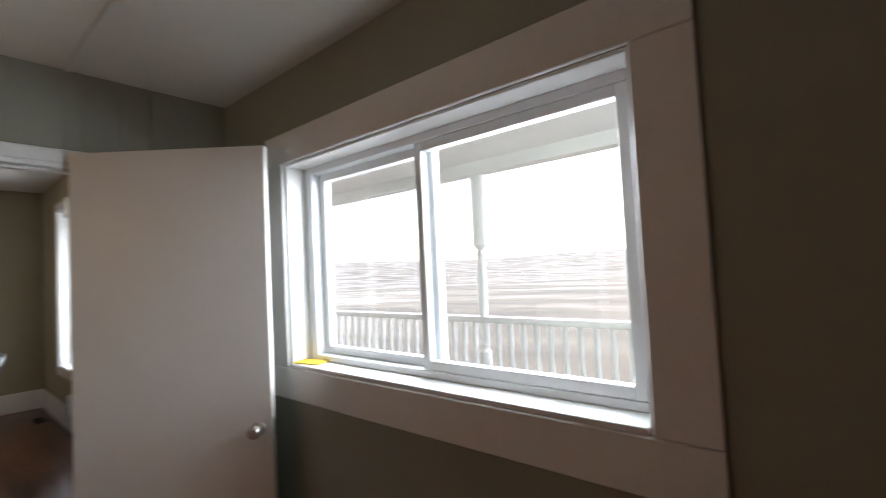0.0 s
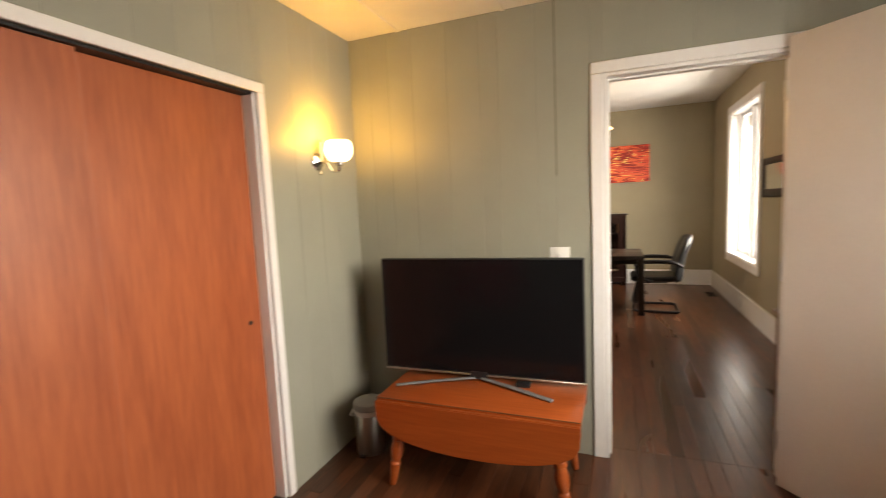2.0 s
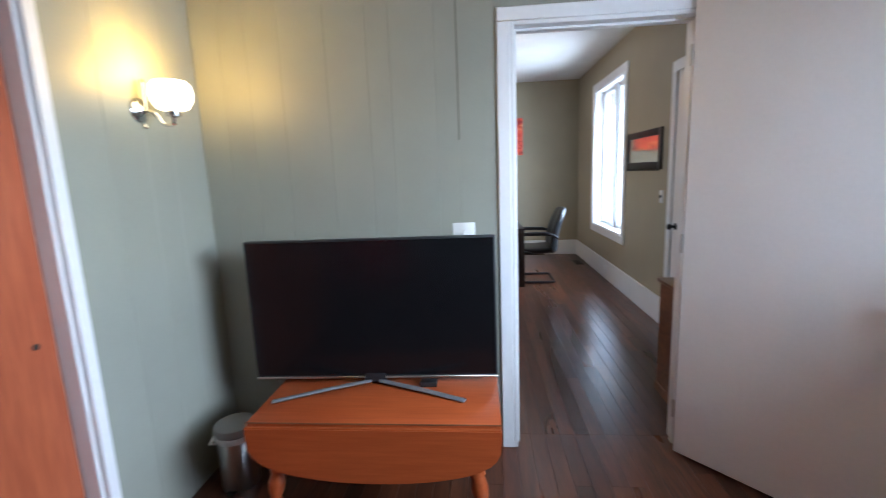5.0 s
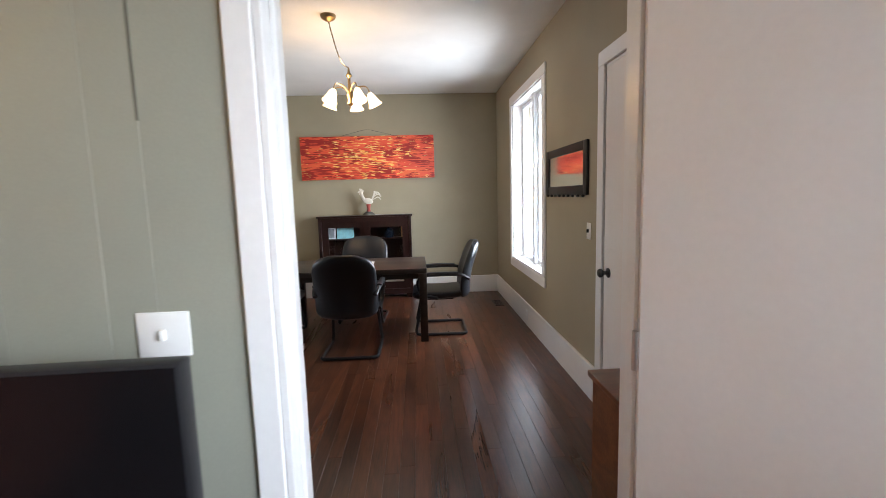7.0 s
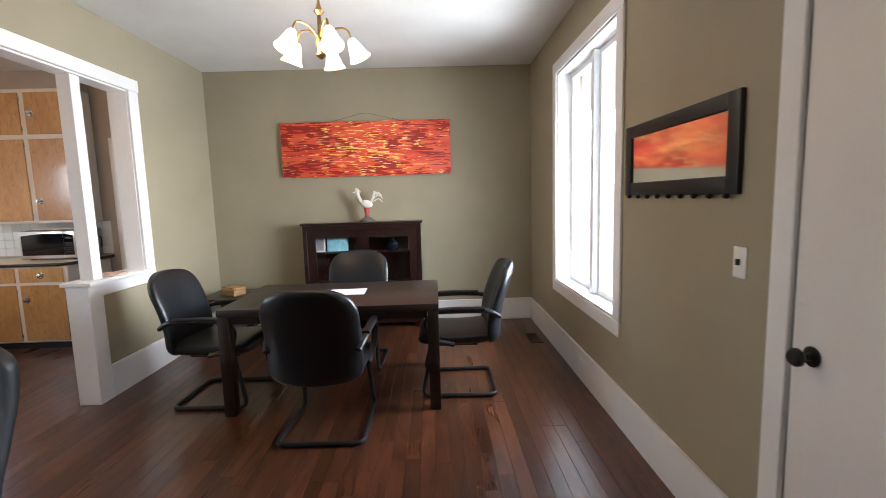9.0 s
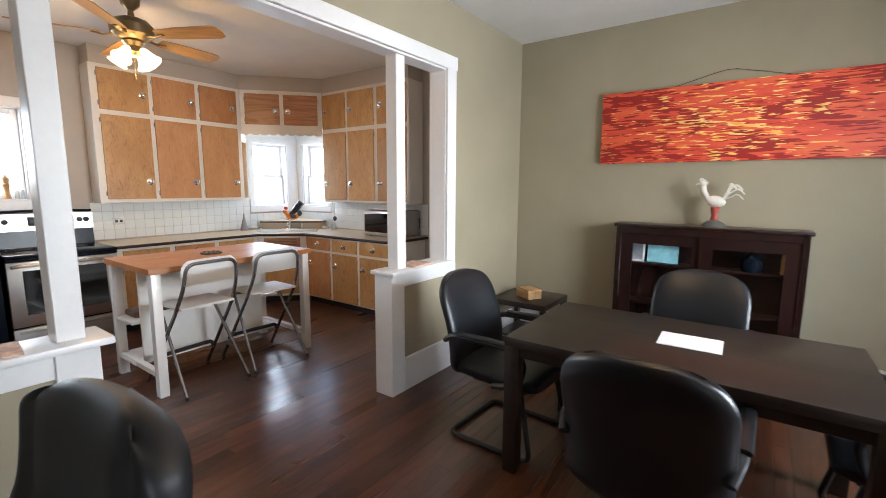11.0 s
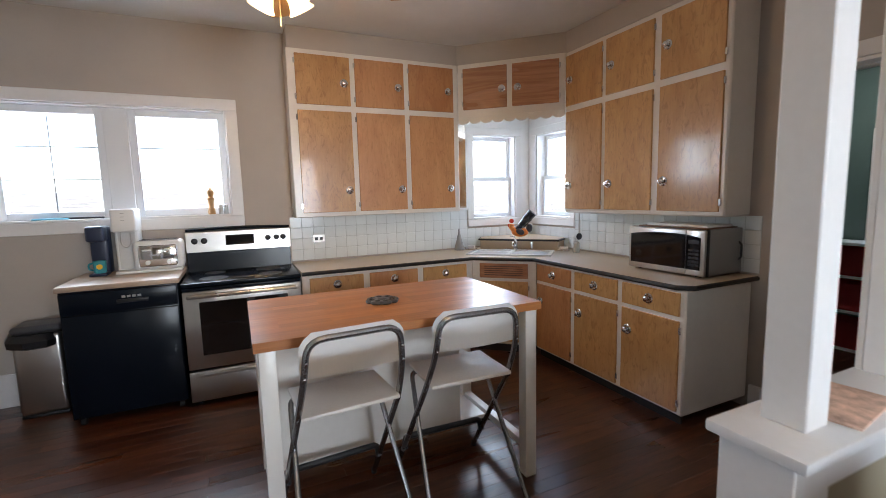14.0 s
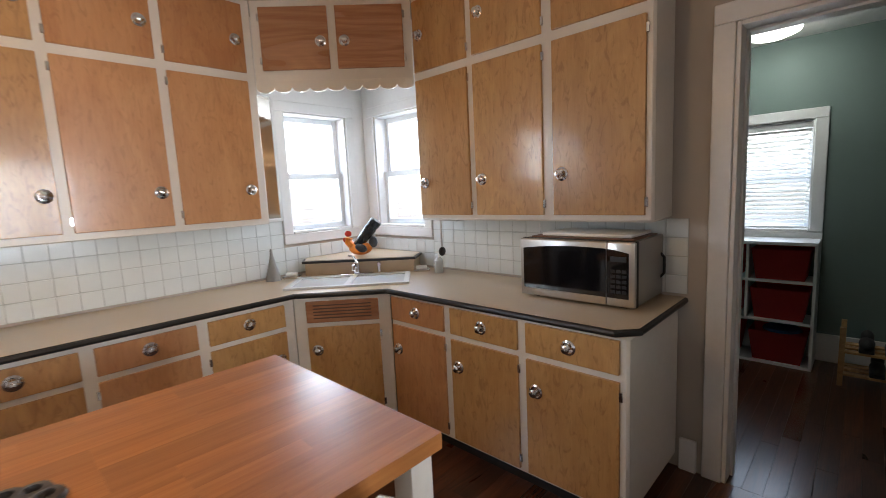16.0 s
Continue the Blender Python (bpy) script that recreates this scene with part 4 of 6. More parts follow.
# ---------------------------------------------------------------- dining room things
def conference_chair():
    """Padded leather chair on a sled base, facing +x."""
    c = thing("conference_chair", "black leather conference chair on a black sled base", "chair", group="dining chairs")
    def power(v, e):
        return math.copysign(abs(v) ** e, v)

    def skin(rings):
        b = bmesh.new()
        vs = [[b.verts.new(p) for p in ring] for ring in rings]
        n = len(vs[0])
        for p, q in zip(vs, vs[1:]):
            for i in range(n):
                b.faces.new((p[i], p[(i + 1) % n], q[(i + 1) % n], q[i]))
        b.faces.new(list(reversed(vs[0])))
        b.faces.new(vs[-1])
        return b

    angles = [2 * math.pi * i / 36 for i in range(36)]
    rings = []
    for j in range(29):
        v = 0.5 - 0.5 * math.cos(math.pi * j / 28)
        end = min(1.0, v / 0.16, (1 - v) / 0.26)
        k = math.sqrt(max(0.0, 1 - (1 - end) ** 2))
        w, th = 0.282 * (0.62 + 0.38 * k), 0.052 * (0.30 + 0.70 * k)
        x0, z0 = -0.295 - 0.10 * v + 0.028 * math.sin(math.pi * v * 1.3), 0.385 + 0.59 * v
        ring = []
        for an in angles:
            yy = power(math.sin(an), 0.6)
            front = math.cos(an) > 0
            groove = -0.006 * math.exp(-(yy / 0.035) ** 2) * front * (0.15 < v < 0.9)
            ring.append((x0 + power(math.cos(an), 0.75) * th + groove + 0.05 * yy * yy, yy * w, z0 - 0.03 * yy ** 4 * v))
        rings.append(ring)
    part("backrest", skin(rings), LEATHER, c)
    rings = []
    for j in range(21):
        u = 0.5 - 0.5 * math.cos(math.pi * j / 20)
        end = min(1.0, u / 0.12, (1 - u) / 0.16)
        k = math.sqrt(max(0.0, 1 - (1 - end) ** 2))
        w, th = 0.262 * (0.82 + 0.18 * k), 0.050 * (0.35 + 0.65 * k)
        x0, z0 = -0.27 + 0.55 * u, 0.437 - 0.016 * math.sin(math.pi * u) - 0.012 * max(0.0, u - 0.8) / 0.2
        rings.append([(x0, power(math.cos(an), 0.55) * w, z0 + power(math.sin(an), 0.7) * th + 0.014 * math.cos(an) ** 4) for an in angles])
    part("seat", skin(rings), LEATHER, c)
    for y in (-0.275, 0.275):
        part("armrest", sweep([(-0.31, y * 0.96, 0.60), (-0.24, y * 1.04, 0.648), (-0.05, y * 1.06, 0.655), (0.17, y * 1.05, 0.650), (0.225, y * 1.02, 0.58), (0.19, y * 0.98, 0.44), (0.02, y * 0.93, 0.40)], 0.022, 10, 0.8, bend=0.08), BLACK_METAL, c)
        part("arm_pad", sweep([(-0.2, y * 1.06, 0.668), (0.0, y * 1.065, 0.673), (0.15, y * 1.06, 0.667)], 0.026, 10, 0.5), LEATHER, c)
    part("sled_base", sweep([(0.17, 0.22, 0.42), (0.26, 0.25, 0.016), (-0.28, 0.26, 0.016), (-0.28, -0.26, 0.016), (0.26, -0.25, 0.016), (0.17, -0.22, 0.42)], 0.0155, 10, bend=0.06), BLACK_METAL, c)
    pieces("seat_bracket", [(-0.15, -0.2, 0.372, 0.2, -0.16, 0.39), (-0.15, 0.16, 0.372, 0.2, 0.2, 0.39)], BLACK_METAL, c)
    return c


ch = conference_chair()
ch.matrix_world = pose(-5.42, -0.65, 0, 0, 0, 179)
copy_thing(ch, pose(-5.93, -1.55, 0, 0, 0, 88))
copy_thing(ch, pose(-5.99, 0.21, 0, 0, 0, -91))
copy_thing(ch, pose(-6.52, -0.68, 0, 0, 0, -2))

tb = thing("dining_table", "rectangular espresso-stained dining table with square legs", "table", pose(-5.99, -0.665, 0))
part("tabletop", box(-0.44, -0.745, 0.70, 0.44, 0.745, 0.75, 0.004), ESPRESSO, tb)
pieces("apron", [(-0.42, -0.665, 0.645, -0.39, 0.665, 0.70), (0.39, -0.665, 0.645, 0.42, 0.665, 0.70), (-0.36, -0.72, 0.645, 0.36, -0.69, 0.70), (-0.36, 0.69, 0.645, 0.36, 0.72, 0.70)], ESPRESSO, tb)
for sx in (-1, 1):
    for sy in (-1, 1):
        part("leg", box(sx * 0.438, sy * 0.743, 0, sx * 0.362, sy * 0.667, 0.70, 0.004), ESPRESSO, tb)
solid("paper_sheet", box(-0.108, -0.14, 0, 0.108, 0.14, 0.004, 0.0015, 1), PAPER, "white stack of paper on the dining table", "paper", m=pose(-6.02, -0.62, 0.75, 0, 0, 2))

# long orange abstract painting
def canvas_material():
    m, nt, bsdf = nodes_of("orange_abstract_canvas")
    tc = nt.nodes.new("ShaderNodeTexCoord")
    def mapped(sc):
        mp = nt.nodes.new("ShaderNodeMapping")
        mp.inputs["Scale"].default_value = sc
        nt.links.new(tc.outputs["Object"], mp.inputs["Vector"])
        return mp.outputs["Vector"]
    base = ramp_node(nt, noise_node(nt, mapped((1, 1.2, 6)), 2.0, 5), [(0.33, (0.68, 0.06, 0.03)), (0.5, (0.82, 0.105, 0.05)), (0.68, (0.82, 0.15, 0.05))])
    dabs = noise_node(nt, mapped((1, 2.3, 18)), 3.4, 2, 0.5)
    grad = nt.nodes.new("ShaderNodeTexGradient")
    grad.gradient_type = "SPHERICAL"
    nt.links.new(mapped((1.0, 1.15, 2.2)), grad.inputs["Vector"])
    glow = math_node(nt, "MULTIPLY", grad.outputs["Fac"], 0.155)
    light = ramp_node(nt, math_node(nt, "ADD", dabs, glow), [(0.655, (0, 0, 0)), (0.685, (1, 1, 1))])
    dark = ramp_node(nt, math_node(nt, "ADD", noise_node(nt, mapped((1, 1.7, 17)), 3.4, 2, 0.5), math_node(nt, "MULTIPLY", noise_node(nt, mapped((1, 1.0, 2.6)), 2.6, 2, 0.5), 0.9)), [(0.975, (0, 0, 0)), (1.005, (1, 1, 1))])
    yel = ramp_node(nt, noise_node(nt, mapped((1, 5, 9)), 3.0), [(0.35, (0.93, 0.40, 0.06)), (0.6, (0.95, 0.68, 0.26))])
    col = mix_node(nt, dark, base, (0.36, 0.016, 0.012))
    col = mix_node(nt, light, col, yel)
    nt.links.new(col, bsdf.inputs["Base Color"])
    bsdf.inputs["Roughness"].default_value = 0.55
    bump_node(nt, bsdf, dabs, 0.5, 0.004)
    return m


CANVAS = canvas_material()
pt = thing("painting", "long orange and red abstract canvas painting", "painting", pose(-7.80, -0.678, 2.032))
part("canvas", box(0.0, -0.953, -0.304, 0.038, 0.953, 0.304, 0.004), CANVAS, pt)
part("hanging_wire", sweep([(0.008, -0.42, 0.30), (0.006, -0.04, 0.395), (0.006, 0.04, 0.395), (0.008, 0.42, 0.30)], 0.0018, 6), BLACK_METAL, pt)

# china cabinet with two glass-fronted sliding doors
bf = thing("display_cabinet", "dark mahogany display cabinet with sliding glass doors", "cabinet", pose(-7.68, -0.745, 0))
for nm, r in (("side", (-0.115, -0.655, 0.06, 0.11, -0.615, 1.185)), ("side", (-0.115, 0.615, 0.06, 0.11, 0.655, 1.185)), ("bottom", (-0.115, -0.615, 0.06, 0.10, 0.615, 0.10)), ("back", (-0.115, -0.615, 0.10, -0.10, 0.615, 1.185)), ("shelf", (-0.10, -0.615, 0.52, 0.055, 0.615, 0.54)), ("shelf", (-0.10, -0.615, 0.86, 0.055, 0.615, 0.88)), ("top_rail", (0.10, -0.615, 1.13, 0.112, 0.615, 1.185)), ("bottom_rail", (0.10, -0.615, 0.06, 0.112, 0.615, 0.14))):
    part(nm, box(*r, bevel=0.002, seg=1), MAHOGANY, bf)
part("top", box(-0.12, -0.675, 1.185, 0.13, 0.675, 1.212, 0.006), MAHOGANY, bf)
for y0, y1, x in ((-0.615, 0.02, 0.06), (-0.02, 0.615, 0.08)):
    d = part("door", boxes([(x, y0, 0.14, x + 0.018, y0 + 0.09, 1.13), (x, y1 - 0.09, 0.14, x + 0.018, y1, 1.13), (x, y0 + 0.09, 1.04, x + 0.018, y1 - 0.09, 1.13), (x, y0 + 0.09, 0.14, x + 0.018, y1 - 0.09, 0.24)]), MAHOGANY, bf)
    part("glass", box(x + 0.007, y0 + 0.08, 0.23, x + 0.011, y1 - 0.08, 1.05), PANE, d).visible_shadow = False
for y in (-0.6, 0.6):
    part("foot", box(-0.10, y - 0.04, 0, 0.10, y + 0.04, 0.06, 0.004), MAHOGANY, bf)
BLUEPIC = plain("blue_postcard", (0.25, 0.55, 0.62), 0.5, var=0.4, big=12)
solid("picture_card", box(-0.004, -0.12, 0, 0.004, 0.12, 0.155, 0.002, 1), BLUEPIC, "pale blue postcard leaning in the display cabinet", "card", m=pose(-7.665, -1.04, 0.884, 0, -7, 0))
GLASSY = plain("clear_glassware", (0.55, 0.58, 0.58), 0.08, bump=0.0)
pf = thing("photo_frame", "small silver photo frame standing in the display cabinet", "photo frame", pose(-7.672, -1.245, 0.88, 0, -8, 0))
part("frame", boxes([(-0.006, -0.062, 0, 0.006, -0.044, 0.165), (-0.006, 0.044, 0, 0.006, 0.062, 0.165), (-0.006, -0.044, 0, 0.006, 0.044, 0.018), (-0.006, -0.044, 0.147, 0.006, 0.044, 0.165)], 0.002), PAPER, pf)
part("picture", box(-0.004, -0.044, 0.018, 0.002, 0.044, 0.147), plain("grey_photograph", (0.25, 0.27, 0.29), 0.3, var=0.5, big=14), pf)
solid("black_kettle", lathe([(0.06, 0), (0.075, 0.03), (0.07, 0.09), (0.03, 0.13), (0.012, 0.14), (0.012, 0.155), (0.0, 0.16)], 20), BLACK_ENAMEL, "small round black pot inside the display cabinet", "pot", m=pose(-7.67, -0.42, 0.88))
solid("wooden_board", box(-0.008, -0.04, 0, 0.008, 0.04, 0.24, 0.004), PALE_WOOD, "narrow pale board standing in the display cabinet", "board", m=pose(-7.66, -0.20, 0.88))

# white rooster statue
ro = bmesh.new()
def blob(bm, c, r, sc=(1, 1, 1), rot=0):
    g = bmesh.ops.create_uvsphere(bm, u_segments=18, v_segments=12, radius=r)
    mm = Matrix.Translation(c) @ Euler((radians(rot), 0, 0)).to_matrix().to_4x4() @ Matrix.Diagonal((*sc, 1))
    bmesh.ops.transform(bm, matrix=mm, verts=g["verts"])
def rooster(bm):
    blob(bm, (0, 0, 0.20), 0.050, (0.7, 1.4, 0.85), -12)
    sweep([(0, -0.055, 0.215), (0, -0.085, 0.27), (0, -0.095, 0.32)], 0.022, 12, bm=bm)
    blob(bm, (0, -0.098, 0.335), 0.021, (0.8, 1.15, 1))
    sweep([(0, -0.12, 0.333), (0, -0.145, 0.326)], 0.008, 8, bm=bm)
    for i in range(4):
        blob(bm, (0, -0.112 + i * 0.014, 0.366 - 0.003 * i * i), 0.011, (0.4, 0.9, 1.4))
    blob(bm, (0, -0.118, 0.305), 0.012, (0.5, 0.7, 1.5))
    for k, (h, l) in enumerate(((0.33, 0.15), (0.30, 0.165), (0.26, 0.16), (0.34, 0.11))):
        sweep([(0.004 * k - 0.006, 0.05, 0.215), (0.004 * k - 0.006, 0.09, h - 0.03), (0, l - 0.02, h), (0, l + 0.02, h - 0.045)], 0.0095, 8, 0.6, bm=bm, bend=0.05)
ROOSTER_WHITE = plain("chalky_white_paint", (0.66, 0.62, 0.54), 0.7, var=0.12, big=14)
rooster(ro)
rs = thing("rooster_statue", "white painted rooster statue on a dark round base", "statue", pose(-7.665, -0.69, 1.212))
part("figure", ro, ROOSTER_WHITE, rs)
part("post", lathe([(0.022, 0.045), (0.028, 0.06), (0.02, 0.09), (0.028, 0.12), (0.03, 0.155)], 14), plain("faded_red_paint", (0.36, 0.06, 0.045), 0.6, var=0.25, big=20), rs)
part("base", lathe([(0.085, 0), (0.085, 0.012), (0.06, 0.035), (0.03, 0.05)], 20), plain("dark_grey_stone", (0.10, 0.10, 0.09), 0.7), rs)

# end table with a small wooden box
et = thing("end_table", "square black-brown end table with a lower shelf", "table", pose(-7.45, -2.14, 0))
part("tabletop", box(-0.275, -0.275, 0.425, 0.275, 0.275, 0.475, 0.004), ESPRESSO, et)
part("shelf", box(-0.23, -0.23, 0.12, 0.23, 0.23, 0.14, 0.002, 1), ESPRESSO, et)
for sx in (-1, 1):
    for sy in (-1, 1):
        part("leg", box(sx * 0.273, sy * 0.273, 0, sx * 0.223, sy * 0.223, 0.425, 0.003, 1), ESPRESSO, et)
bx = thing("wooden_box", "small pale wooden box with a lid", "box", pose(-7.41, -2.13, 0.475, 0, 0, 60))
part("body", box(-0.10, -0.075, 0, 0.10, 0.075, 0.065, 0.004), PALE_WOOD, bx)
part("lid", box(-0.103, -0.078, 0.067, 0.103, 0.078, 0.085, 0.004), PALE_WOOD, bx)
part("slide", box(-0.08, -0.076, 0.086, 0.08, -0.072, 0.09), CHEST_WOOD, bx)

# framed mirror with hooks
mi = thing("wall_mirror", "black framed wall mirror with a scalloped hook rail", "mirror", pose(-4.72, WN, 1.626))
for r in ((-0.48, -0.022, -0.19, -0.41, 0, 0.19), (0.41, -0.022, -0.19, 0.48, 0, 0.19), (-0.41, -0.022, 0.125, 0.41, 0, 0.19), (-0.41, -0.022, -0.19, 0.41, 0, -0.12)):
    part("frame", box(*r, bevel=0.005), BLACK_METAL, mi)
part("glass", box(-0.412, -0.012, -0.122, 0.412, -0.004, 0.127), MIRROR, mi)
for i in range(9):
    part("hook", lathe([(0.010, 0), (0.013, 0.008), (0.008, 0.02)], 12, pose(-0.42 + i * 0.105, -0.012, -0.195, 90, 0, 0)), BLACK_METAL, mi)

s2 = thing("light_switch", "white single light switch by the front door", "switch", pose(-4.23, WN, 1.185))
part("plate", box(-0.036, -0.006, -0.058, 0.036, 0, 0.058, 0.003), WHITE_PLASTIC, s2)
part("toggle", box(-0.006, -0.02, -0.01, 0.006, -0.006, 0.014, 0.002), BLACK_METAL, s2)
o2 = thing("wall_outlet", "pale grey outlet set in the baseboard", "outlet", pose(-5.94, 1.178, 0.125))
part("plate", box(-0.035, -0.005, -0.055, 0.035, 0, 0.055, 0.002), VINYL, o2)
for z in (-0.02, 0.02):
    part("socket", box(-0.015, -0.007, z - 0.012, 0.015, -0.005, z + 0.012, 0.002, 1), WHITE_PLASTIC, o2)
fv = thing("floor_vent", "dark metal floor register by the window", "vent", pose(-7.02, 1.05, 0))
part("frame", boxes([(-0.15, -0.06, 0.0, 0.15, -0.048, 0.006), (-0.15, 0.048, 0.0, 0.15, 0.06, 0.006), (-0.15, -0.048, 0, -0.135, 0.048, 0.006), (0.135, -0.048, 0, 0.15, 0.048, 0.006)]), BLACK_METAL, fv)
for i in range(9):
    part("slat", box(-0.12 + i * 0.03 - 0.006, -0.048, 0.001, -0.12 + i * 0.03 + 0.006, 0.048, 0.004), BLACK_METAL, fv)

# chandelier on a swagged chain
cl = thing("chandelier", "brass five-arm chandelier with lit glass tulip shades", "chandelier", pose(-5.30, -0.55, 2.345))
BRASS = plain("antique_brass", (0.30, 0.22, 0.12), 0.3, 0.9, bump=0.05)
part("stem", lathe([(0.008, -0.08), (0.03, -0.06), (0.018, -0.03), (0.03, 0.02), (0.014, 0.06), (0.012, 0.16), (0.03, 0.18), (0.012, 0.21), (0.006, 0.25)], 18), BRASS, cl)
chain = bmesh.new()
a, b = Vector((0, 0, 0.25)), Vector((0.30, -0.10, 0.53))
for i in range(26):
    t0, t1 = i / 26, (i + 1.25) / 26
    sag = lambda t: a.lerp(b, t) + Vector((0, 0, -0.10 * math.sin(math.pi * t)))
    sweep([sag(t0), sag(min(t1, 1))], 0.006 if i % 2 else 0.0035, 6, bm=chain)
part("chain", chain, BRASS, cl)
part("canopy", lathe([(0.0, 0.522), (0.02, 0.524), (0.055, 0.545), (0.062, 0.563), (0.062, 0.5705)], 24, pose(0.30, -0.10, 0)), BRASS, cl)
for i in range(5):
    an = 2 * math.pi * i / 5 + 0.5
    ar = part("arm", sweep([(0.0, 0.0, 0.02), (0.06 * math.cos(an), 0.06 * math.sin(an), 0.09), (0.15 * math.cos(an), 0.15 * math.sin(an), 0.10), (0.18 * math.cos(an), 0.18 * math.sin(an), 0.03)], 0.006, 8, bend=0.06), BRASS, cl)
    tulip = lathe([(0.018, 0.02), (0.03, 0.0), (0.042, -0.04), (0.052, -0.075), (0.066, -0.10), (0.063, -0.10), (0.048, -0.073), (0.038, -0.04), (0.0, 0.0)], 18, Matrix.Translation((0.18 * math.cos(an), 0.18 * math.sin(an), 0.02)) @ Matrix.Rotation(an, 4, "Z") @ Matrix.Rotation(radians(-25), 4, "Y"))
    part("shade", tulip, BULB_GLASS, ar, "lit frosted glass tulip shade")

# desk, office chair and chest nearer the office
DESK_RED = wood("red_mahogany_desk", (0.026, 0.006, 0.006), (0.065, 0.014, 0.013), "z", 0.3, 22, 2.0, 0.3, 0.05, 0.05)
dk = thing("desk", "dark mahogany desk with a black-brown top", "desk", pose(-3.34, -0.56, 0))
part("desktop", box(-0.0, -1.25, 0.735, 0.72, 0.0, 0.765, 0.006), ESPRESSO, dk)
part("modesty_panel", box(0.40, -1.195, 0.12, 0.42, -0.055, 0.735, 0.003, 1), DESK_RED, dk)
part("end_panel", box(0.05, -0.055, 0.0, 0.70, -0.025, 0.735, 0.003, 1), DESK_RED, dk)
part("end_panel", box(0.05, -1.225, 0.0, 0.70, -1.195, 0.735, 0.003, 1), DESK_RED, dk)
pieces("moulding", [(0.05, -0.025, 0.69, 0.70, -0.017, 0.735), (0.05, -0.025, 0.0, 0.70, -0.017, 0.09), (0.05, -0.025, 0.09, 0.11, -0.019, 0.69), (0.64, -0.025, 0.09, 0.70, -0.019, 0.69)], DESK_RED, dk)
st = thing("document_tray", "black metal letter tray with papers on the desk", "tray", pose(-3.10, -0.95, 0.765, 0, 0, 15))
part("tray", boxes([(-0.12, -0.16, 0, 0.12, 0.16, 0.004), (-0.12, -0.16, 0.004, -0.116, 0.16, 0.05), (0.116, -0.16, 0.004, 0.12, 0.16, 0.05), (-0.116, 0.156, 0.004, 0.116, 0.16, 0.05)]), BLACK_METAL, st)
part("paper", box(-0.105, -0.15, 0.004, 0.105, 0.15, 0.02, 0.002, 1), PAPER, st)

oc = thing("office_chair", "high-backed black fabric swivel office chair", "office chair", pose(-3.555, -1.385, 0, 0, 0, 5))
b = bmesh.new()
rings = []
for j in range(35):
    v = 0.5 - 0.5 * math.cos(math.pi * j / 34)
    near_end = min(1.0, v / 0.10, (1.0 - v) / 0.10)
    k = math.sqrt(max(0.0, 1 - (1 - near_end) ** 2))
    w = 0.285 * (0.60 + 0.40 * k)
    th = (0.048 + 0.018 * max(0.0, math.sin((v - 0.64) * 8.7)) * (v > 0.64)) * (0.06 + 0.94 * k)
    x0, z0 = -0.20 - 0.10 * v + 0.03 * math.sin(v * 6.0), 0.46 + 0.65 * v
    ring = []
    for i in range(32):
        an = 2 * math.pi * i / 32
        cx, sy = math.cos(an), math.sin(an)
        sx = math.copysign(abs(cx) ** 0.7, cx) * th
        yy = math.copysign(abs(sy) ** 0.55, sy)
        groove = -0.010 * math.exp(-((abs(yy) - 0.72) / 0.06) ** 2) * (cx > 0)
        ring.append(b.verts.new((x0 + sx + groove + 0.045 * yy * yy, yy * w, z0 - 0.035 * yy ** 4 * v)))
    rings.append(ring)
for r, q in zip(rings, rings[1:]):
    for i in range(32):
        b.faces.new((r[i], r[(i + 1) % 32], q[(i + 1) % 32], q[i]))
b.faces.new(list(reversed(rings[0])))
b.faces.new(rings[-1])
bmesh.ops.recalc_face_normals(b, faces=b.faces[:])
part("backrest", b, FABRIC_BLACK, oc)
part("seat", box(-0.24, -0.26, 0.43, 0.27, 0.26, 0.53, 0.045, 4), FABRIC_BLACK, oc)
for y in (-0.31, 0.31):
    part("armrest", sweep([(-0.2, y, 0.5), (-0.22, y, 0.64), (0.0, y, 0.68), (0.1, y, 0.63), (0.05, y * 0.9, 0.46)], 0.02, 8, 0.8, bend=0.08), STEEL, oc)
part("column", lathe([(0.03, 0.09), (0.03, 0.43)], 14), BLACK_METAL, oc)
for i in range(5):
    an = 2 * math.pi * i / 5
    part("base_arm", sweep([(0, 0, 0.10), (0.3 * math.cos(an), 0.3 * math.sin(an), 0.075)], 0.022, 8, 0.8), BLACK_METAL, oc)
    part("caster", lathe([(0.03, -0.02), (0.03, 0.02)], 14, Matrix.Translation((0.29 * math.cos(an), 0.29 * math.sin(an), 0.03)) @ Matrix.Rotation(an, 4, "Z") @ Matrix.Rotation(radians(90), 4, "Y")), BLACK_METAL, oc)

cs = thing("wooden_chest", "brown stained wooden chest beside the front door", "chest", pose(-2.33, 0.66, 0))
part("body", boxes([(-0.51, 0.015, 0.03, -0.02, 0.50, 0.735)], 0.003), CHEST_WOOD, cs)
part("top", box(-0.53, 0.0, 0.735, 0, 0.515, 0.76, 0.005), CHEST_WOOD, cs)
part("plinth", box(-0.52, 0.008, 0, -0.01, 0.51, 0.06, 0.003, 1), CHEST_WOOD, cs)
for z in (0.10, 0.31, 0.52):
    dr = part("drawer", box(-0.518, 0.04, z, -0.509, 0.475, z + 0.19, 0.004, 1), CHEST_WOOD, cs)
    part("pull", lathe([(0.008, 0), (0.008, 0.012), (0.016, 0.02), (0.006, 0.026)], 12, pose(-0.518, 0.26, z + 0.095, 0, -90)), BLACK_METAL, dr)
MAT_CLOTH = plain("patterned_cloth", (0.62, 0.42, 0.32), 0.85, var=0.5, big=26, fine=300, bump=0.4)
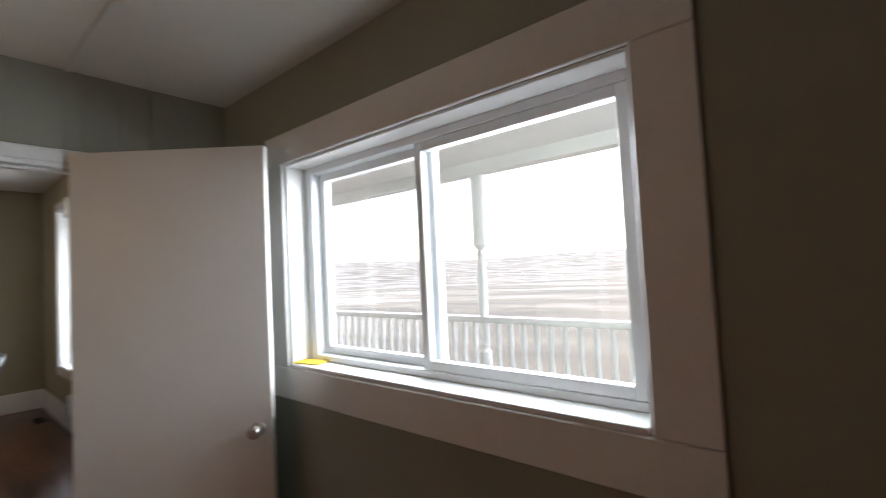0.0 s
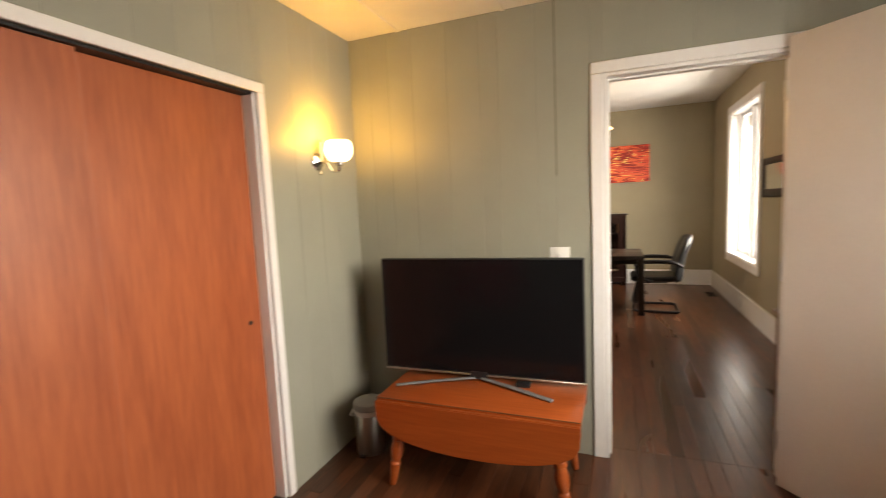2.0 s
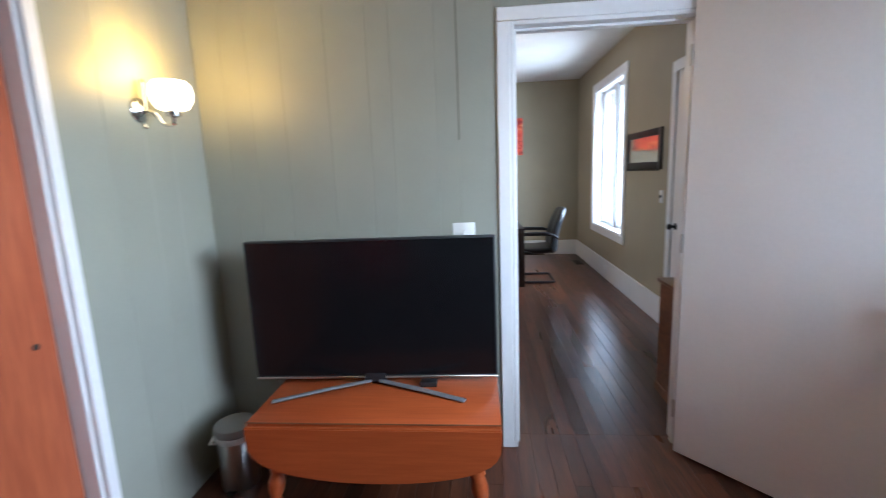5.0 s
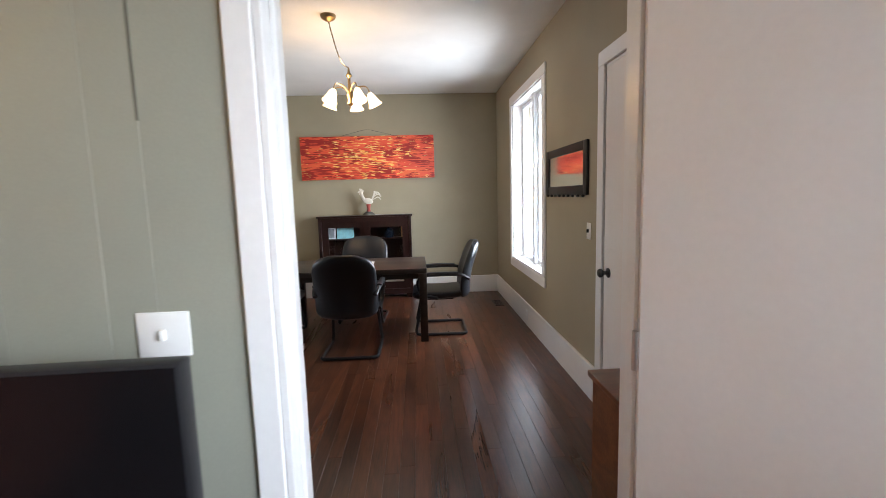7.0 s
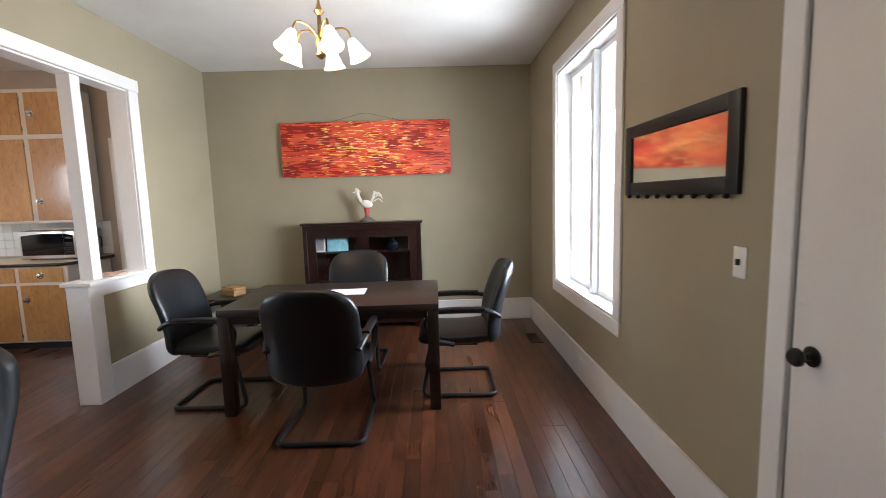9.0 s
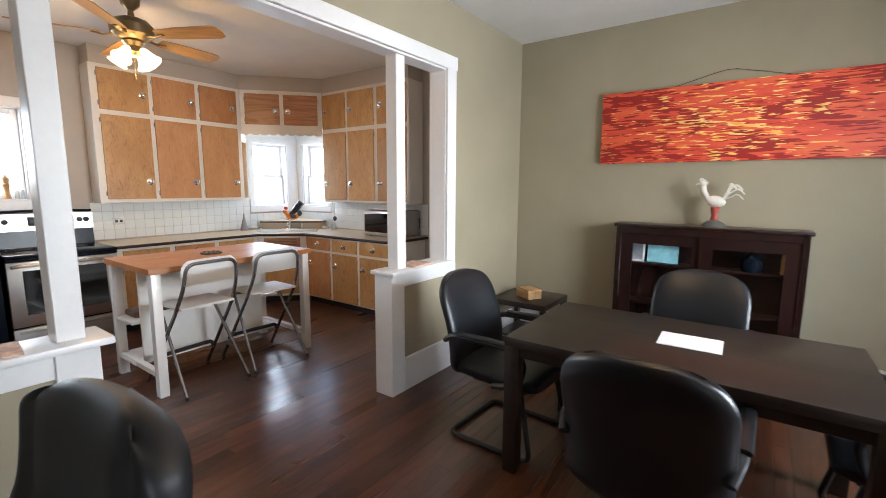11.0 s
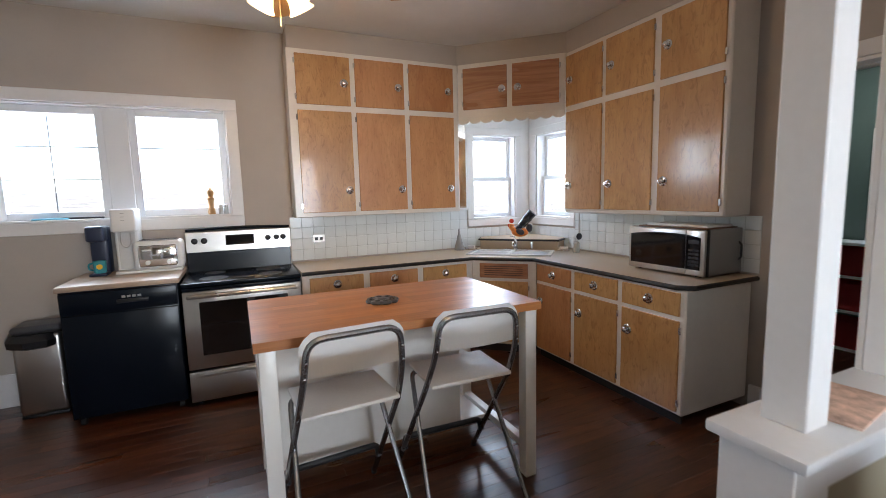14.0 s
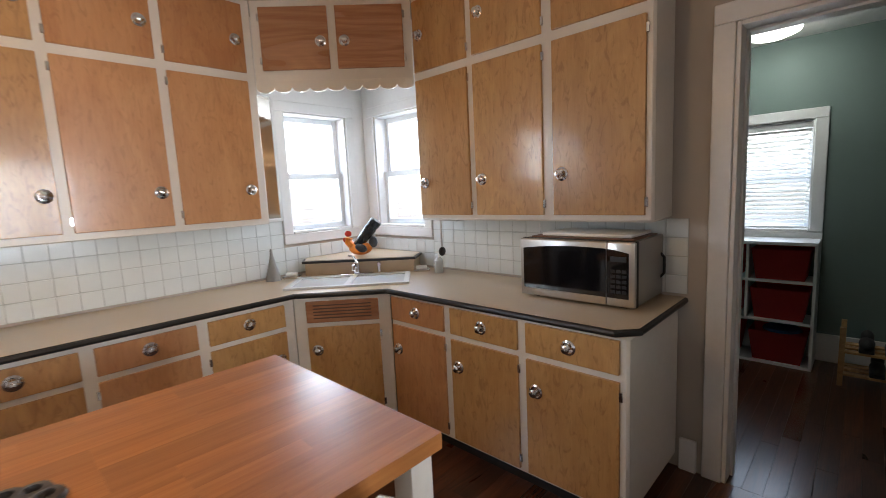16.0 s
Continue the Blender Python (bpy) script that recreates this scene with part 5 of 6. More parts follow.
for x, y, rz in ((-6.17, -2.53, 8), (-3.80, -2.53, -6)):
    solid("cloth_mat", box(-0.13, -0.09, 0, 0.13, 0.09, 0.009, 0.003), MAT_CLOTH, "folded patterned cloth lying on the half wall", "cloth", group="folded cloths", m=pose(x, y, 0.92 if x < -5 else 0.925, 0, 0, rz))


# ---------------------------------------------------------------- kitchen things
def knob(parent, x, z, m):
    """Round chrome knob on a dished plate; m takes its local frame (facing -y) into the cabinet's."""
    k = part("knob", lathe([(0.035, 0), (0.035, 0.003), (0.026, 0.007), (0.022, 0.004), (0.010, 0.005), (0.009, 0.02), (0.018, 0.026), (0.020, 0.033), (0.012, 0.038), (0.0, 0.039)], 20, m @ pose(x, 0, z, 90)), CHROME, parent)
    return k


def fronts(cab, items, m, material=None):
    """Doors and drawers of a cabinet in its own frame: x along the front, y = 0 at the face frame, -y into the room.
    items: (name, x0, x1, z0, z1, knob_x, knob_z, hinge_side)."""
    for name, x0, x1, z0, z1, kx, kz, hs in items:
        bm = box(x0, -0.014, z0, x1, 0.004, z1, 0.003, 1)
        d = part(name, bm, material or (FIR_PLY_B if (len(cab.name) * 7 + int(x0 * 100) * 5 + int(z0 * 10)) % 3 == 0 else FIR_PLY), cab)
        if kx is not None:
            knob(d, kx, kz, m @ pose(0, -0.014, 0))
        if hs:
            hx = x0 - 0.004 if hs < 0 else x1 + 0.004
            for hz in (z0 + 0.06, z1 - 0.06):
                part("hinge", box(hx - 0.009, -0.012, hz - 0.022, hx + 0.009, -0.002, hz + 0.022, 0.002, 1), CHROME, d)


I4 = Matrix.Identity(4)
# upper cabinets, south run: local x runs west
US = pose(-5.25, -5.955, 0, 0, 0, 180)
us = thing("upper_cabinet", "cream upper cabinet with varnished plywood doors", "cabinet", US, group="kitchen upper cabinets")
part("body", boxes([(0, 0.0, 1.325, 1.585, 0.243, 2.735)], 0.006), CAB_WHITE, us)
cols = ((0.065, 0.523), (0.568, 1.022), (1.072, 1.528))
items = []
for a, b in cols:
    items.append(("door", a, b, 1.365, 2.235, b - 0.05, 1.555, -1))
    items.append(("upper_door", a, b, 2.285, 2.695, b - 0.055, 2.475, -1))
fronts(us, items, I4)
# corner run, over the sink
A, B = Vector((-6.835, -5.955, 0)), Vector((-7.58, -5.265, 0))
ang = math.degrees(math.atan2((B - A).y, (B - A).x))
UD = pose(A.x, A.y, 0, 0, 0, ang)
LD = (B - A).length
ud = thing("upper_cabinet", "cream corner cabinet with a scalloped valance", "cabinet", UD, group="kitchen upper cabinets")
part("body", boxes([(0, 0, 2.235, LD, 0.20, 2.735)], 0.004), CAB_WHITE, ud)
fronts(ud, [("upper_door", 0.055, LD / 2 - 0.025, 2.305, 2.69, LD / 2 - 0.075, 2.475, -1), ("upper_door", LD / 2 + 0.025, LD - 0.055, 2.305, 2.69, LD / 2 + 0.075, 2.475, 1)], I4, FIR_PLY_H)
ol = [(0.0, 2.24), (0.0, 2.20)]
n = 9
for i in range(n):
    for k in range(1, 9):
        th = math.pi * k / 8
        ol.append((LD * (i + 0.5 - 0.5 * math.cos(th)) / n, 2.20 - 0.03 * math.sin(th)))
ol.append((LD, 2.24))
vb = prism(ol, 0.0, 0.018)
vb.transform(Matrix(((0, 1, 0, 0), (1, 0, 0, 0), (0, 0, 1, 0), (0, 0, 0, 1))))
part("valance", vb, CAB_WHITE, ud, "scalloped cream valance")
# west run: local x runs north
UW = pose(-7.58, -5.265, 0, 0, 0, 90)
uw = thing("upper_cabinet", "cream upper cabinet with plywood doors beside the doorway", "cabinet", UW, group="kitchen upper cabinets")
part("body", boxes([(0, 0.0, 1.30, 1.51, 0.268, 2.735)], 0.012), CAB_WHITE, uw)
items = []
for i, (a, b) in enumerate(((0.02, 0.455), (0.50, 0.955), (1.015, 1.475))):
    items.append(("door", a, b, 1.335, 2.205, a + 0.05, 1.545, 1))
    items.append(("upper_door", a, b, 2.255, 2.69, a + 0.055, 2.475, 1))
fronts(uw, items, I4)
# soffit over the cabinets
sf = bmesh.new()
def soffit_prism(bm, pts, z0, z1):
    lo, hi = [bm.verts.new((x, y, z0)) for x, y in pts], [bm.verts.new((x, y, z1)) for x, y in pts]
    bm.faces.new(lo)
    bm.faces.new(hi)
    for i in range(len(pts)):
        j = (i + 1) % len(pts)
        bm.faces.new((lo[i], lo[j], hi[j], hi[i]))
soffit_prism(sf, [(-5.262, -6.199), (-5.262, -5.963), (-6.833, -5.963), (-7.587, -5.268), (-7.587, -3.768), (-7.849, -3.768), (-7.849, -6.199)], 2.735, DC - 0.002)
setting("soffit", sf, BEIGE_PAINT, "beige painted soffit above the kitchen cabinets", "soffit")

# narrow mirror on the wall between the south cabinet and the corner window
ms = thing("mirror_strip", "narrow white framed mirror beside the corner window", "mirror", pose(-6.945, -6.186, 1.78))
part("glass", box(-0.080, 0.0, -0.43, 0.080, 0.006, 0.43), MIRROR, ms)
for r in ((-0.095, 0.0, -0.445, -0.080, 0.012, 0.445), (0.080, 0.0, -0.445, 0.095, 0.012, 0.445), (-0.080, 0.0, 0.43, 0.080, 0.012, 0.445), (-0.080, 0.0, -0.445, 0.080, 0.012, -0.43)):
    part("frame", box(*r, bevel=0.002, seg=1), TRIM, ms)
# base cabinets
BS = pose(-5.222, -5.60, 0, 0, 0, 180)
bs = thing("base_cabinet", "cream base cabinet with plywood drawers and doors", "cabinet", BS, group="kitchen base cabinets")
part("body", boxes([(0, 0.0, 0.085, 1.545, 0.585, 0.875)], 0.005), CAB_WHITE, bs)
part("toe_kick", box(0.0, 0.05, 0, 1.545, 0.07, 0.085), BLACK_METAL, bs)
items = []
for a, b in ((0.06, 0.50), (0.555, 0.99), (1.045, 1.48)):
    items.append(("drawer", a, b, 0.715, 0.85, (a + b) / 2, 0.785, 0))
    items.append(("door", a, b, 0.115, 0.685, b - 0.05, 0.52, -1))
fronts(bs, items, I4)
A2, B2 = Vector((-6.767, -5.60, 0)), Vector((-7.20, -5.19, 0))
ang2 = math.degrees(math.atan2((B2 - A2).y, (B2 - A2).x))
L2 = (B2 - A2).length
bd = thing("base_cabinet", "cream corner sink cabinet with a vent panel", "cabinet", pose(A2.x, A2.y, 0, 0, 0, ang2), group="kitchen base cabinets")
part("body", boxes([(0, 0, 0.085, L2, 0.35, 0.875)], 0.004), CAB_WHITE, bd)
part("toe_kick", box(0.0, 0.05, 0, L2, 0.07, 0.085), BLACK_METAL, bd)
fronts(bd, [("door", 0.075, L2 - 0.075, 0.115, 0.685, 0.13, 0.54, 1)], I4)
vp = part("vent_panel", box(0.075, -0.014, 0.715, L2 - 0.075, 0.004, 0.85, 0.003, 1), FIR_PLY_H, bd)
for i in range(5):
    part("slot", box(0.12, -0.016, 0.74 + i * 0.02, L2 - 0.12, -0.0135, 0.748 + i * 0.02), plain("slot_shadow_wood", (0.12, 0.05, 0.02), 0.6) if i == 0 else bpy.data.materials["slot_shadow_wood"], vp)
BW = pose(-7.20, -5.19, 0, 0, 0, 90)
bw = thing("base_cabinet", "cream base cabinet with plywood fronts under the microwave", "cabinet", BW, group="kitchen base cabinets")
part("body", boxes([(0, 0.0, 0.075, 1.475, 0.64, 0.875)], 0.012), CAB_WHITE, bw)
part("toe_kick", box(0.0, 0.05, 0, 1.43, 0.07, 0.075), BLACK_METAL, bw)
items = []
for a, b in ((0.02, 0.462), (0.512, 0.948), (0.995, 1.44)):
    items.append(("drawer", a, b, 0.712, 0.858, (a + b) / 2, 0.785, 0))
    items.append(("door", a, b, 0.10, 0.682, a + 0.055, 0.535, 1))
fronts(bw, items, I4)
# countertop, one continuous piece, with a black edge
ct = thing("countertop", "tan laminate countertop with a black rounded edge", "countertop")
edge = [(-5.222, -5.57), (-6.756, -5.57), (-7.17, -5.178), (-7.17, -3.76), (-7.24, -3.69)]
cbm = bmesh.new()
soffit_prism(cbm, edge + [(-7.849, -3.69), (-7.849, -6.199), (-5.222, -6.199)], 0.876, 0.91)
part("slab", cbm, COUNTER, ct, smooth=False)
part("edge_strip", sweep([(x, y, 0.893) for x, y in edge + [(-7.849, -3.69)]], 0.0155, 8, 1.0), BLACK_EDGE, ct)
# raised ledge behind the sink
lg = thing("sink_ledge", "raised tan corner ledge with a dark edge behind the sink", "ledge")
lbm = bmesh.new()
soffit_prism(lbm, [(-7.12, -6.06), (-7.66, -5.46), (-7.84, -5.58), (-7.84, -6.19), (-7.22, -6.19)], 0.911, 1.005)
part("riser", lbm, COUNTER, lg, smooth=False)
lbm = bmesh.new()
soffit_prism(lbm, [(-7.09, -6.05), (-7.65, -5.43), (-7.84, -5.56), (-7.84, -6.19), (-7.19, -6.19)], 1.005, 1.022)
part("ledge_top", lbm, BLACK_EDGE, lg, smooth=False)
lbm = bmesh.new()
soffit_prism(lbm, [(-7.115, -6.05), (-7.65, -5.455), (-7.838, -5.58), (-7.838, -6.188), (-7.21, -6.188)], 1.022, 1.026)
part("ledge_laminate", lbm, COUNTER, lg, smooth=False)
# sink
SINKC = pose(-7.19, -5.585, 0.911, 0, 0, ang2)
sk = thing("kitchen_sink", "white enamel double kitchen sink set in the corner", "sink", SINKC)
ENAMEL = plain("white_enamel", (0.82, 0.83, 0.83), 0.15, var=0.03, bump=0.02)
skb = bmesh.new()
for r in ((-0.40, -0.20, 0, 0.40, -0.165, 0.012), (-0.40, 0.13, 0, 0.40, 0.20, 0.012), (-0.40, -0.165, 0, -0.365, 0.13, 0.012), (0.365, -0.165, 0, 0.40, 0.13, 0.012), (-0.02, -0.165, 0, 0.02, 0.13, 0.012)):
    add_box(skb, *r)
part("rim", skb, ENAMEL, sk, smooth=False)
for x0, x1 in ((-0.365, -0.02), (0.02, 0.365)):
    part("bowl", box(x0, -0.165, 0.0005, x1, 0.13, 0.003), plain("sink_bowl_shade", (0.60, 0.61, 0.62), 0.2) if x0 < -0.1 else bpy.data.materials["sink_bowl_shade"], sk)
fc = thing("faucet", "chrome kitchen faucet with a lever handle", "faucet", SINKC @ pose(0.02, 0.165, 0.012))
part("base", box(-0.12, -0.025, 0, 0.12, 0.025, 0.012, 0.005), CHROME, fc)
part("body", lathe([(0.024, 0.012), (0.022, 0.06), (0.018, 0.085), (0.006, 0.10)], 16), CHROME, fc)
part("spout", sweep([(0, 0, 0.05), (0, -0.05, 0.085), (0, -0.15, 0.09), (0, -0.165, 0.06)], 0.011, 10, bend=0.03), CHROME, fc)
part("lever", sweep([(0, 0, 0.095), (-0.02, 0.03, 0.125), (-0.06, 0.05, 0.135)], 0.007, 8), CHROME, fc)
part("sprayer", lathe([(0.014, 0.012), (0.010, 0.05), (0.016, 0.065), (0.012, 0.085)], 12, pose(0.16, 0, 0)), CHROME, fc)

# microwave with a pale board on it
mw = thing("microwave", "stainless steel microwave oven with a black glass front", "microwave", pose(-7.475, -4.088, 0.91, 0, 0, 90))
GREY_CASE = plain("grey_metal_case", (0.36, 0.35, 0.34), 0.42, 0.55, var=0.05)
pieces("foot", [(-0.25, 0.02, 0, -0.21, 0.06, 0.012), (0.21, 0.02, 0, 0.25, 0.06, 0.012), (-0.25, 0.28, 0, -0.21, 0.32, 0.012), (0.21, 0.28, 0, 0.25, 0.32, 0.012)], BLACK_METAL, mw)
part("body", box(-0.296, 0.03, 0.012, 0.296, 0.365, 0.312, 0.006), GREY_CASE, mw)
part("front_band", box(-0.299, 0.004, 0.010, 0.299, 0.034, 0.314, 0.005), BLACK_METAL, mw)
md = part("door", box(-0.300, -0.020, 0.012, 0.168, 0.004, 0.312, 0.008, 3), STEEL, mw)
mp_ = part("control_panel", box(0.170, -0.020, 0.012, 0.300, 0.004, 0.312, 0.008, 3), STEEL, mw)


def arched(x0, x1, z0, za, zm, zb, t):
    """A glass panel whose upper edge bows, from za over zm to zb."""
    top = [(x0 + (x1 - x0) * i / 12, (1 - i / 12) ** 2 * za + 2 * (i / 12) * (1 - i / 12) * zm + (i / 12) ** 2 * zb) for i in range(13)]
    bm = prism([(x0, z0)] + top + [(x1, z0)], 0.0, t)
    bm.transform(Matrix(((0, 1, 0, 0), (1, 0, 0, -0.0225), (0, 0, 1, 0), (0, 0, 0, 1))))
    return bm


part("window", arched(-0.278, 0.167, 0.052, 0.262, 0.292, 0.280, 0.003), BLACK_GLASS, md)
part("keypad", arched(0.171, 0.272, 0.052, 0.280, 0.274, 0.262, 0.003), BLACK_GLASS, mp_)
DARK_BUTTON = plain("grey_button", (0.022, 0.022, 0.025), 0.5)
for i in range(5):
    for j in range(3):
        part("button", box(0.190 + j * 0.026, -0.0245, 0.075 + i * 0.024, 0.210 + j * 0.026, -0.0222, 0.089 + i * 0.024), DARK_BUTTON, mp_)
part("display", box(0.188, -0.0245, 0.222, 0.262, -0.0222, 0.246), DARK_BUTTON, mp_)
part("handle", sweep([(0.294, 0.33, 0.10), (0.312, 0.33, 0.12), (0.312, 0.33, 0.20), (0.294, 0.33, 0.22)], 0.007, 6), BLACK_METAL, mw)
solid("tray_board", box(-0.27, -0.15, 0, 0.27, 0.15, 0.008, 0.003), CHEST_WOOD, "thin brown board lying on the microwave", "board", m=pose(-7.66, -4.08, 1.222, 0, 0, 90))
solid("cutting_board", box(-0.235, -0.13, 0, 0.235, 0.13, 0.016, 0.006), WHITE_PLASTIC, "white cutting board lying above the microwave", "cutting board", m=pose(-7.67, -4.07, 1.23, 0, 0, 90))

# range
rg = thing("range", "black and stainless steel electric range", "stove", pose(-4.80, -5.50, 0, 0, 0, 180))
part("body", box(-0.40, 0.03, 0.03, 0.40, 0.66, 0.885, 0.004), BLACK_ENAMEL, rg)
ck = part("cooktop", box(-0.405, -0.015, 0.885, 0.405, 0.60, 0.915, 0.006), BLACK_ENAMEL, rg)
for x, y, r in ((-0.2, 0.16, 0.10), (0.2, 0.16, 0.085), (-0.2, 0.44, 0.075), (0.2, 0.44, 0.10)):
    part("burner_ring", lathe([(r, 0.9155), (r, 0.9165), (r - 0.006, 0.9165)], 28, pose(x, y, 0)), plain("burner_grey", (0.09, 0.09, 0.09), 0.3) if (x, y) == (-0.2, 0.16) else bpy.data.materials["burner_grey"], ck)
od = part("oven_door", box(-0.40, -0.012, 0.285, 0.40, 0.03, 0.855, 0.006), STEEL, rg)
part("oven_window", box(-0.30, -0.015, 0.385, 0.30, -0.011, 0.775, 0.002, 1), BLACK_GLASS, od)
part("handle", sweep([(-0.36, -0.012, 0.815), (-0.36, -0.055, 0.825), (0.36, -0.055, 0.825), (0.36, -0.012, 0.815)], 0.015, 10, bend=0.03), STEEL, od)
dr = part("drawer", box(-0.40, -0.01, 0.045, 0.40, 0.03, 0.27, 0.006), STEEL, rg)
part("drawer_pull", box(-0.36, -0.022, 0.225, 0.36, -0.008, 0.25, 0.006), STEEL, dr)
bg = part("backguard", prism([(0.575, 0.915), (0.60, 1.235), (0.625, 1.255), (0.66, 1.255), (0.66, 0.915)], -0.40, 0.40, 0.004), BLACK_ENAMEL, rg)
cp = part("control_panel", prism([(0.577, 1.075), (0.589, 1.235), (0.612, 1.258), (0.617, 1.25), (0.598, 1.07)], -0.402, 0.402), STEEL, rg)
part("panel_cap", sweep([(-0.40 + 0.08 * i, 0.604, 1.252 + 0.012 * math.sin(math.pi * i / 10)) for i in range(11)], 0.012, 8), BLACK_ENAMEL, rg)
part("front_lip", box(-0.402, -0.022, 0.858, 0.402, 0.02, 0.884, 0.008, 2), BLACK_ENAMEL, rg)
part("display", box(-0.11, 0.572, 1.12, 0.11, 0.60, 1.205, 0.003, 1), BLACK_GLASS, cp)
for x in (-0.34, -0.27, 0.22, 0.29, 0.345):
    part("dial", lathe([(0.025, 0), (0.023, 0.018), (0.016, 0.022)], 18, pose(x, 0.585, 1.165, 90)), BLACK_METAL, cp)
for x in (-0.35, 0.35):
    for y in (0.08, 0.6):
        part("foot", lathe([(0.02, 0), (0.02, 0.03)], 10, pose(x, y, 0)), BLACK_METAL, rg)

# portable dishwasher
dw = thing("dishwasher", "black portable dishwasher with a wooden top", "dishwasher", pose(-4.04, -5.54, 0, 0, 0, 180))
part("body", box(-0.335, 0.0, 0.06, 0.335, 0.62, 0.925, 0.006), BLACK_ENAMEL, dw)
part("worktop", box(-0.348, -0.02, 0.925, 0.348, 0.64, 0.962, 0.006), plain("pale_laminate_top", (0.42, 0.31, 0.225), 0.35, var=0.08), dw)
part("door", box(-0.33, -0.018, 0.10, 0.33, 0.0, 0.765, 0.006), BLACK_ENAMEL, dw)
dp = part("control_panel", box(-0.33, -0.024, 0.775, 0.33, 0.0, 0.915, 0.006), BLACK_ENAMEL, dw)
part("latch", box(-0.02, -0.034, 0.825, 0.16, -0.022, 0.85, 0.004), BLACK_METAL, dp)
for i in range(4):
    part("button", box(0.1 - i * 0.03, -0.030, 0.86, 0.12 - i * 0.03, -0.0235, 0.875), STEEL, dp)
for x in (-0.29, 0.29):
    for y in (0.05, 0.55):
        part("caster", lathe([(0.028, -0.015), (0.028, 0.015)], 14, pose(x, y, 0.028, 0, 90)), BLACK_METAL, dw)

# things on the dishwasher
tt = thing("toaster", "polished chrome four-slice toaster", "toaster", pose(-4.225, -6.02, 0.962, 0, 0, 180))
part("body", box(-0.165, -0.105, 0.015, 0.165, 0.11, 0.24, 0.04, 4), WHITE_PLASTIC, tt)
part("face_plate", box(-0.125, -0.112, 0.045, 0.125, -0.100, 0.205, 0.012, 2), CHROME, tt)
part("top_plate", box(-0.135, -0.085, 0.236, 0.135, 0.09, 0.243, 0.003, 1), CHROME, tt)
part("base", box(-0.15, -0.10, 0, 0.15, 0.105, 0.02, 0.006), WHITE_PLASTIC, tt)
for y in (-0.05, 0.05):
    part("slot", box(-0.12, y - 0.014, 0.241, 0.12, y + 0.014, 0.2445), BLACK_METAL, tt)
for x in (-0.07, 0.07):
    part("lever", box(x - 0.028, -0.135, 0.165, x + 0.028, -0.111, 0.178, 0.005), WHITE_PLASTIC, tt)
    part("dial", lathe([(0.017, 0), (0.015, 0.014)], 14, pose(x, -0.111, 0.075, 90)), WHITE_PLASTIC, tt)
wd = thing("water_carbonator", "tall white plastic water carbonator with a steel loop", "appliance", pose(-4.02, -6.03, 0.962, 0, 0, 180))
part("body", box(-0.075, -0.02, 0.0, 0.075, 0.14, 0.475, 0.012, 3), WHITE_PLASTIC, wd)
part("head", box(-0.077, -0.10, 0.315, 0.077, 0.142, 0.485, 0.014, 3), WHITE_PLASTIC, wd)
part("base", box(-0.075, -0.11, 0, 0.075, 0.03, 0.022, 0.006), WHITE_PLASTIC, wd)
part("recess", box(-0.055, -0.0235, 0.03, 0.055, -0.0195, 0.31, 0.002, 1), plain("pale_grey_plastic", (0.60, 0.59, 0.57), 0.4), wd)
part("tap_loop", sweep([(-0.03, -0.05, 0.315), (-0.032, -0.05, 0.22), (0.0, -0.05, 0.19), (0.032, -0.05, 0.22), (0.03, -0.05, 0.315)], 0.004, 8, bend=0.03), STEEL, wd)
for z in (0.40, 0.425, 0.45):
    part("mark", box(-0.012, -0.1012, z, 0.012, -0.0998, z + 0.004), plain("faint_print", (0.45, 0.45, 0.44), 0.6) if z < 0.41 else bpy.data.materials["faint_print"], wd)
cm = thing("coffee_maker", "small dark blue single-cup coffee maker", "coffee maker", pose(-3.84, -6.03, 0.962, 0, 0, 180))
NAVY = plain("navy_plastic", (0.02, 0.03, 0.065), 0.35)
part("body", box(-0.058, 0.0, 0, 0.058, 0.12, 0.36, 0.02, 3), NAVY, cm)
part("head", box(-0.058, -0.10, 0.25, 0.058, 0.02, 0.365, 0.02, 3), NAVY, cm)
part("drip_tray", box(-0.055, -0.11, 0, 0.055, 0.02, 0.02, 0.006), NAVY, cm)
mg = thing("mug", "teal mug with a yellow flower patch", "mug", pose(-3.85, -5.95, 0.983, 0, 0, 180))
TEAL = plain("teal_glaze", (0.05, 0.30, 0.34), 0.25)
part("body", lathe([(0.032, 0), (0.038, 0.006), (0.041, 0.09), (0.038, 0.09), (0.035, 0.01), (0, 0.008)], 22), TEAL, mg)
part("handle", sweep([(-0.038, 0, 0.075), (-0.068, 0, 0.07), (-0.068, 0, 0.03), (-0.038, 0, 0.022)], 0.006, 8, bend=0.015), TEAL, mg)
part("patch", lathe([(0.02, 0.0), (0.018, 0.002)], 14, pose(0.005, -0.0385, 0.05, 90)), YELLOW_PAPER, mg)

tc_ = thing("trash_can", "tall steel trash can with a black bag", "trash can", pose(-3.46, -5.985, 0))
part("body", box(-0.14, -0.12, 0.02, 0.14, 0.12, 0.60, 0.03, 3), STEEL, tc_)
part("base", box(-0.135, -0.115, 0, 0.135, 0.115, 0.025, 0.01), BLACK_METAL, tc_)
part("bag", lathe([(0.15, 0.50), (0.185, 0.515), (0.19, 0.56), (0.165, 0.60), (0.15, 0.605)], 9, pose(0.02, 0, 0)), plain("black_bag_plastic", (0.01, 0.01, 0.012), 0.3, bump=0.8, fine=30), tc_)
part("lid", box(-0.145, -0.125, 0.60, 0.145, 0.125, 0.66, 0.03, 3), plain("dark_grey_lid", (0.06, 0.06, 0.065), 0.35), tc_)

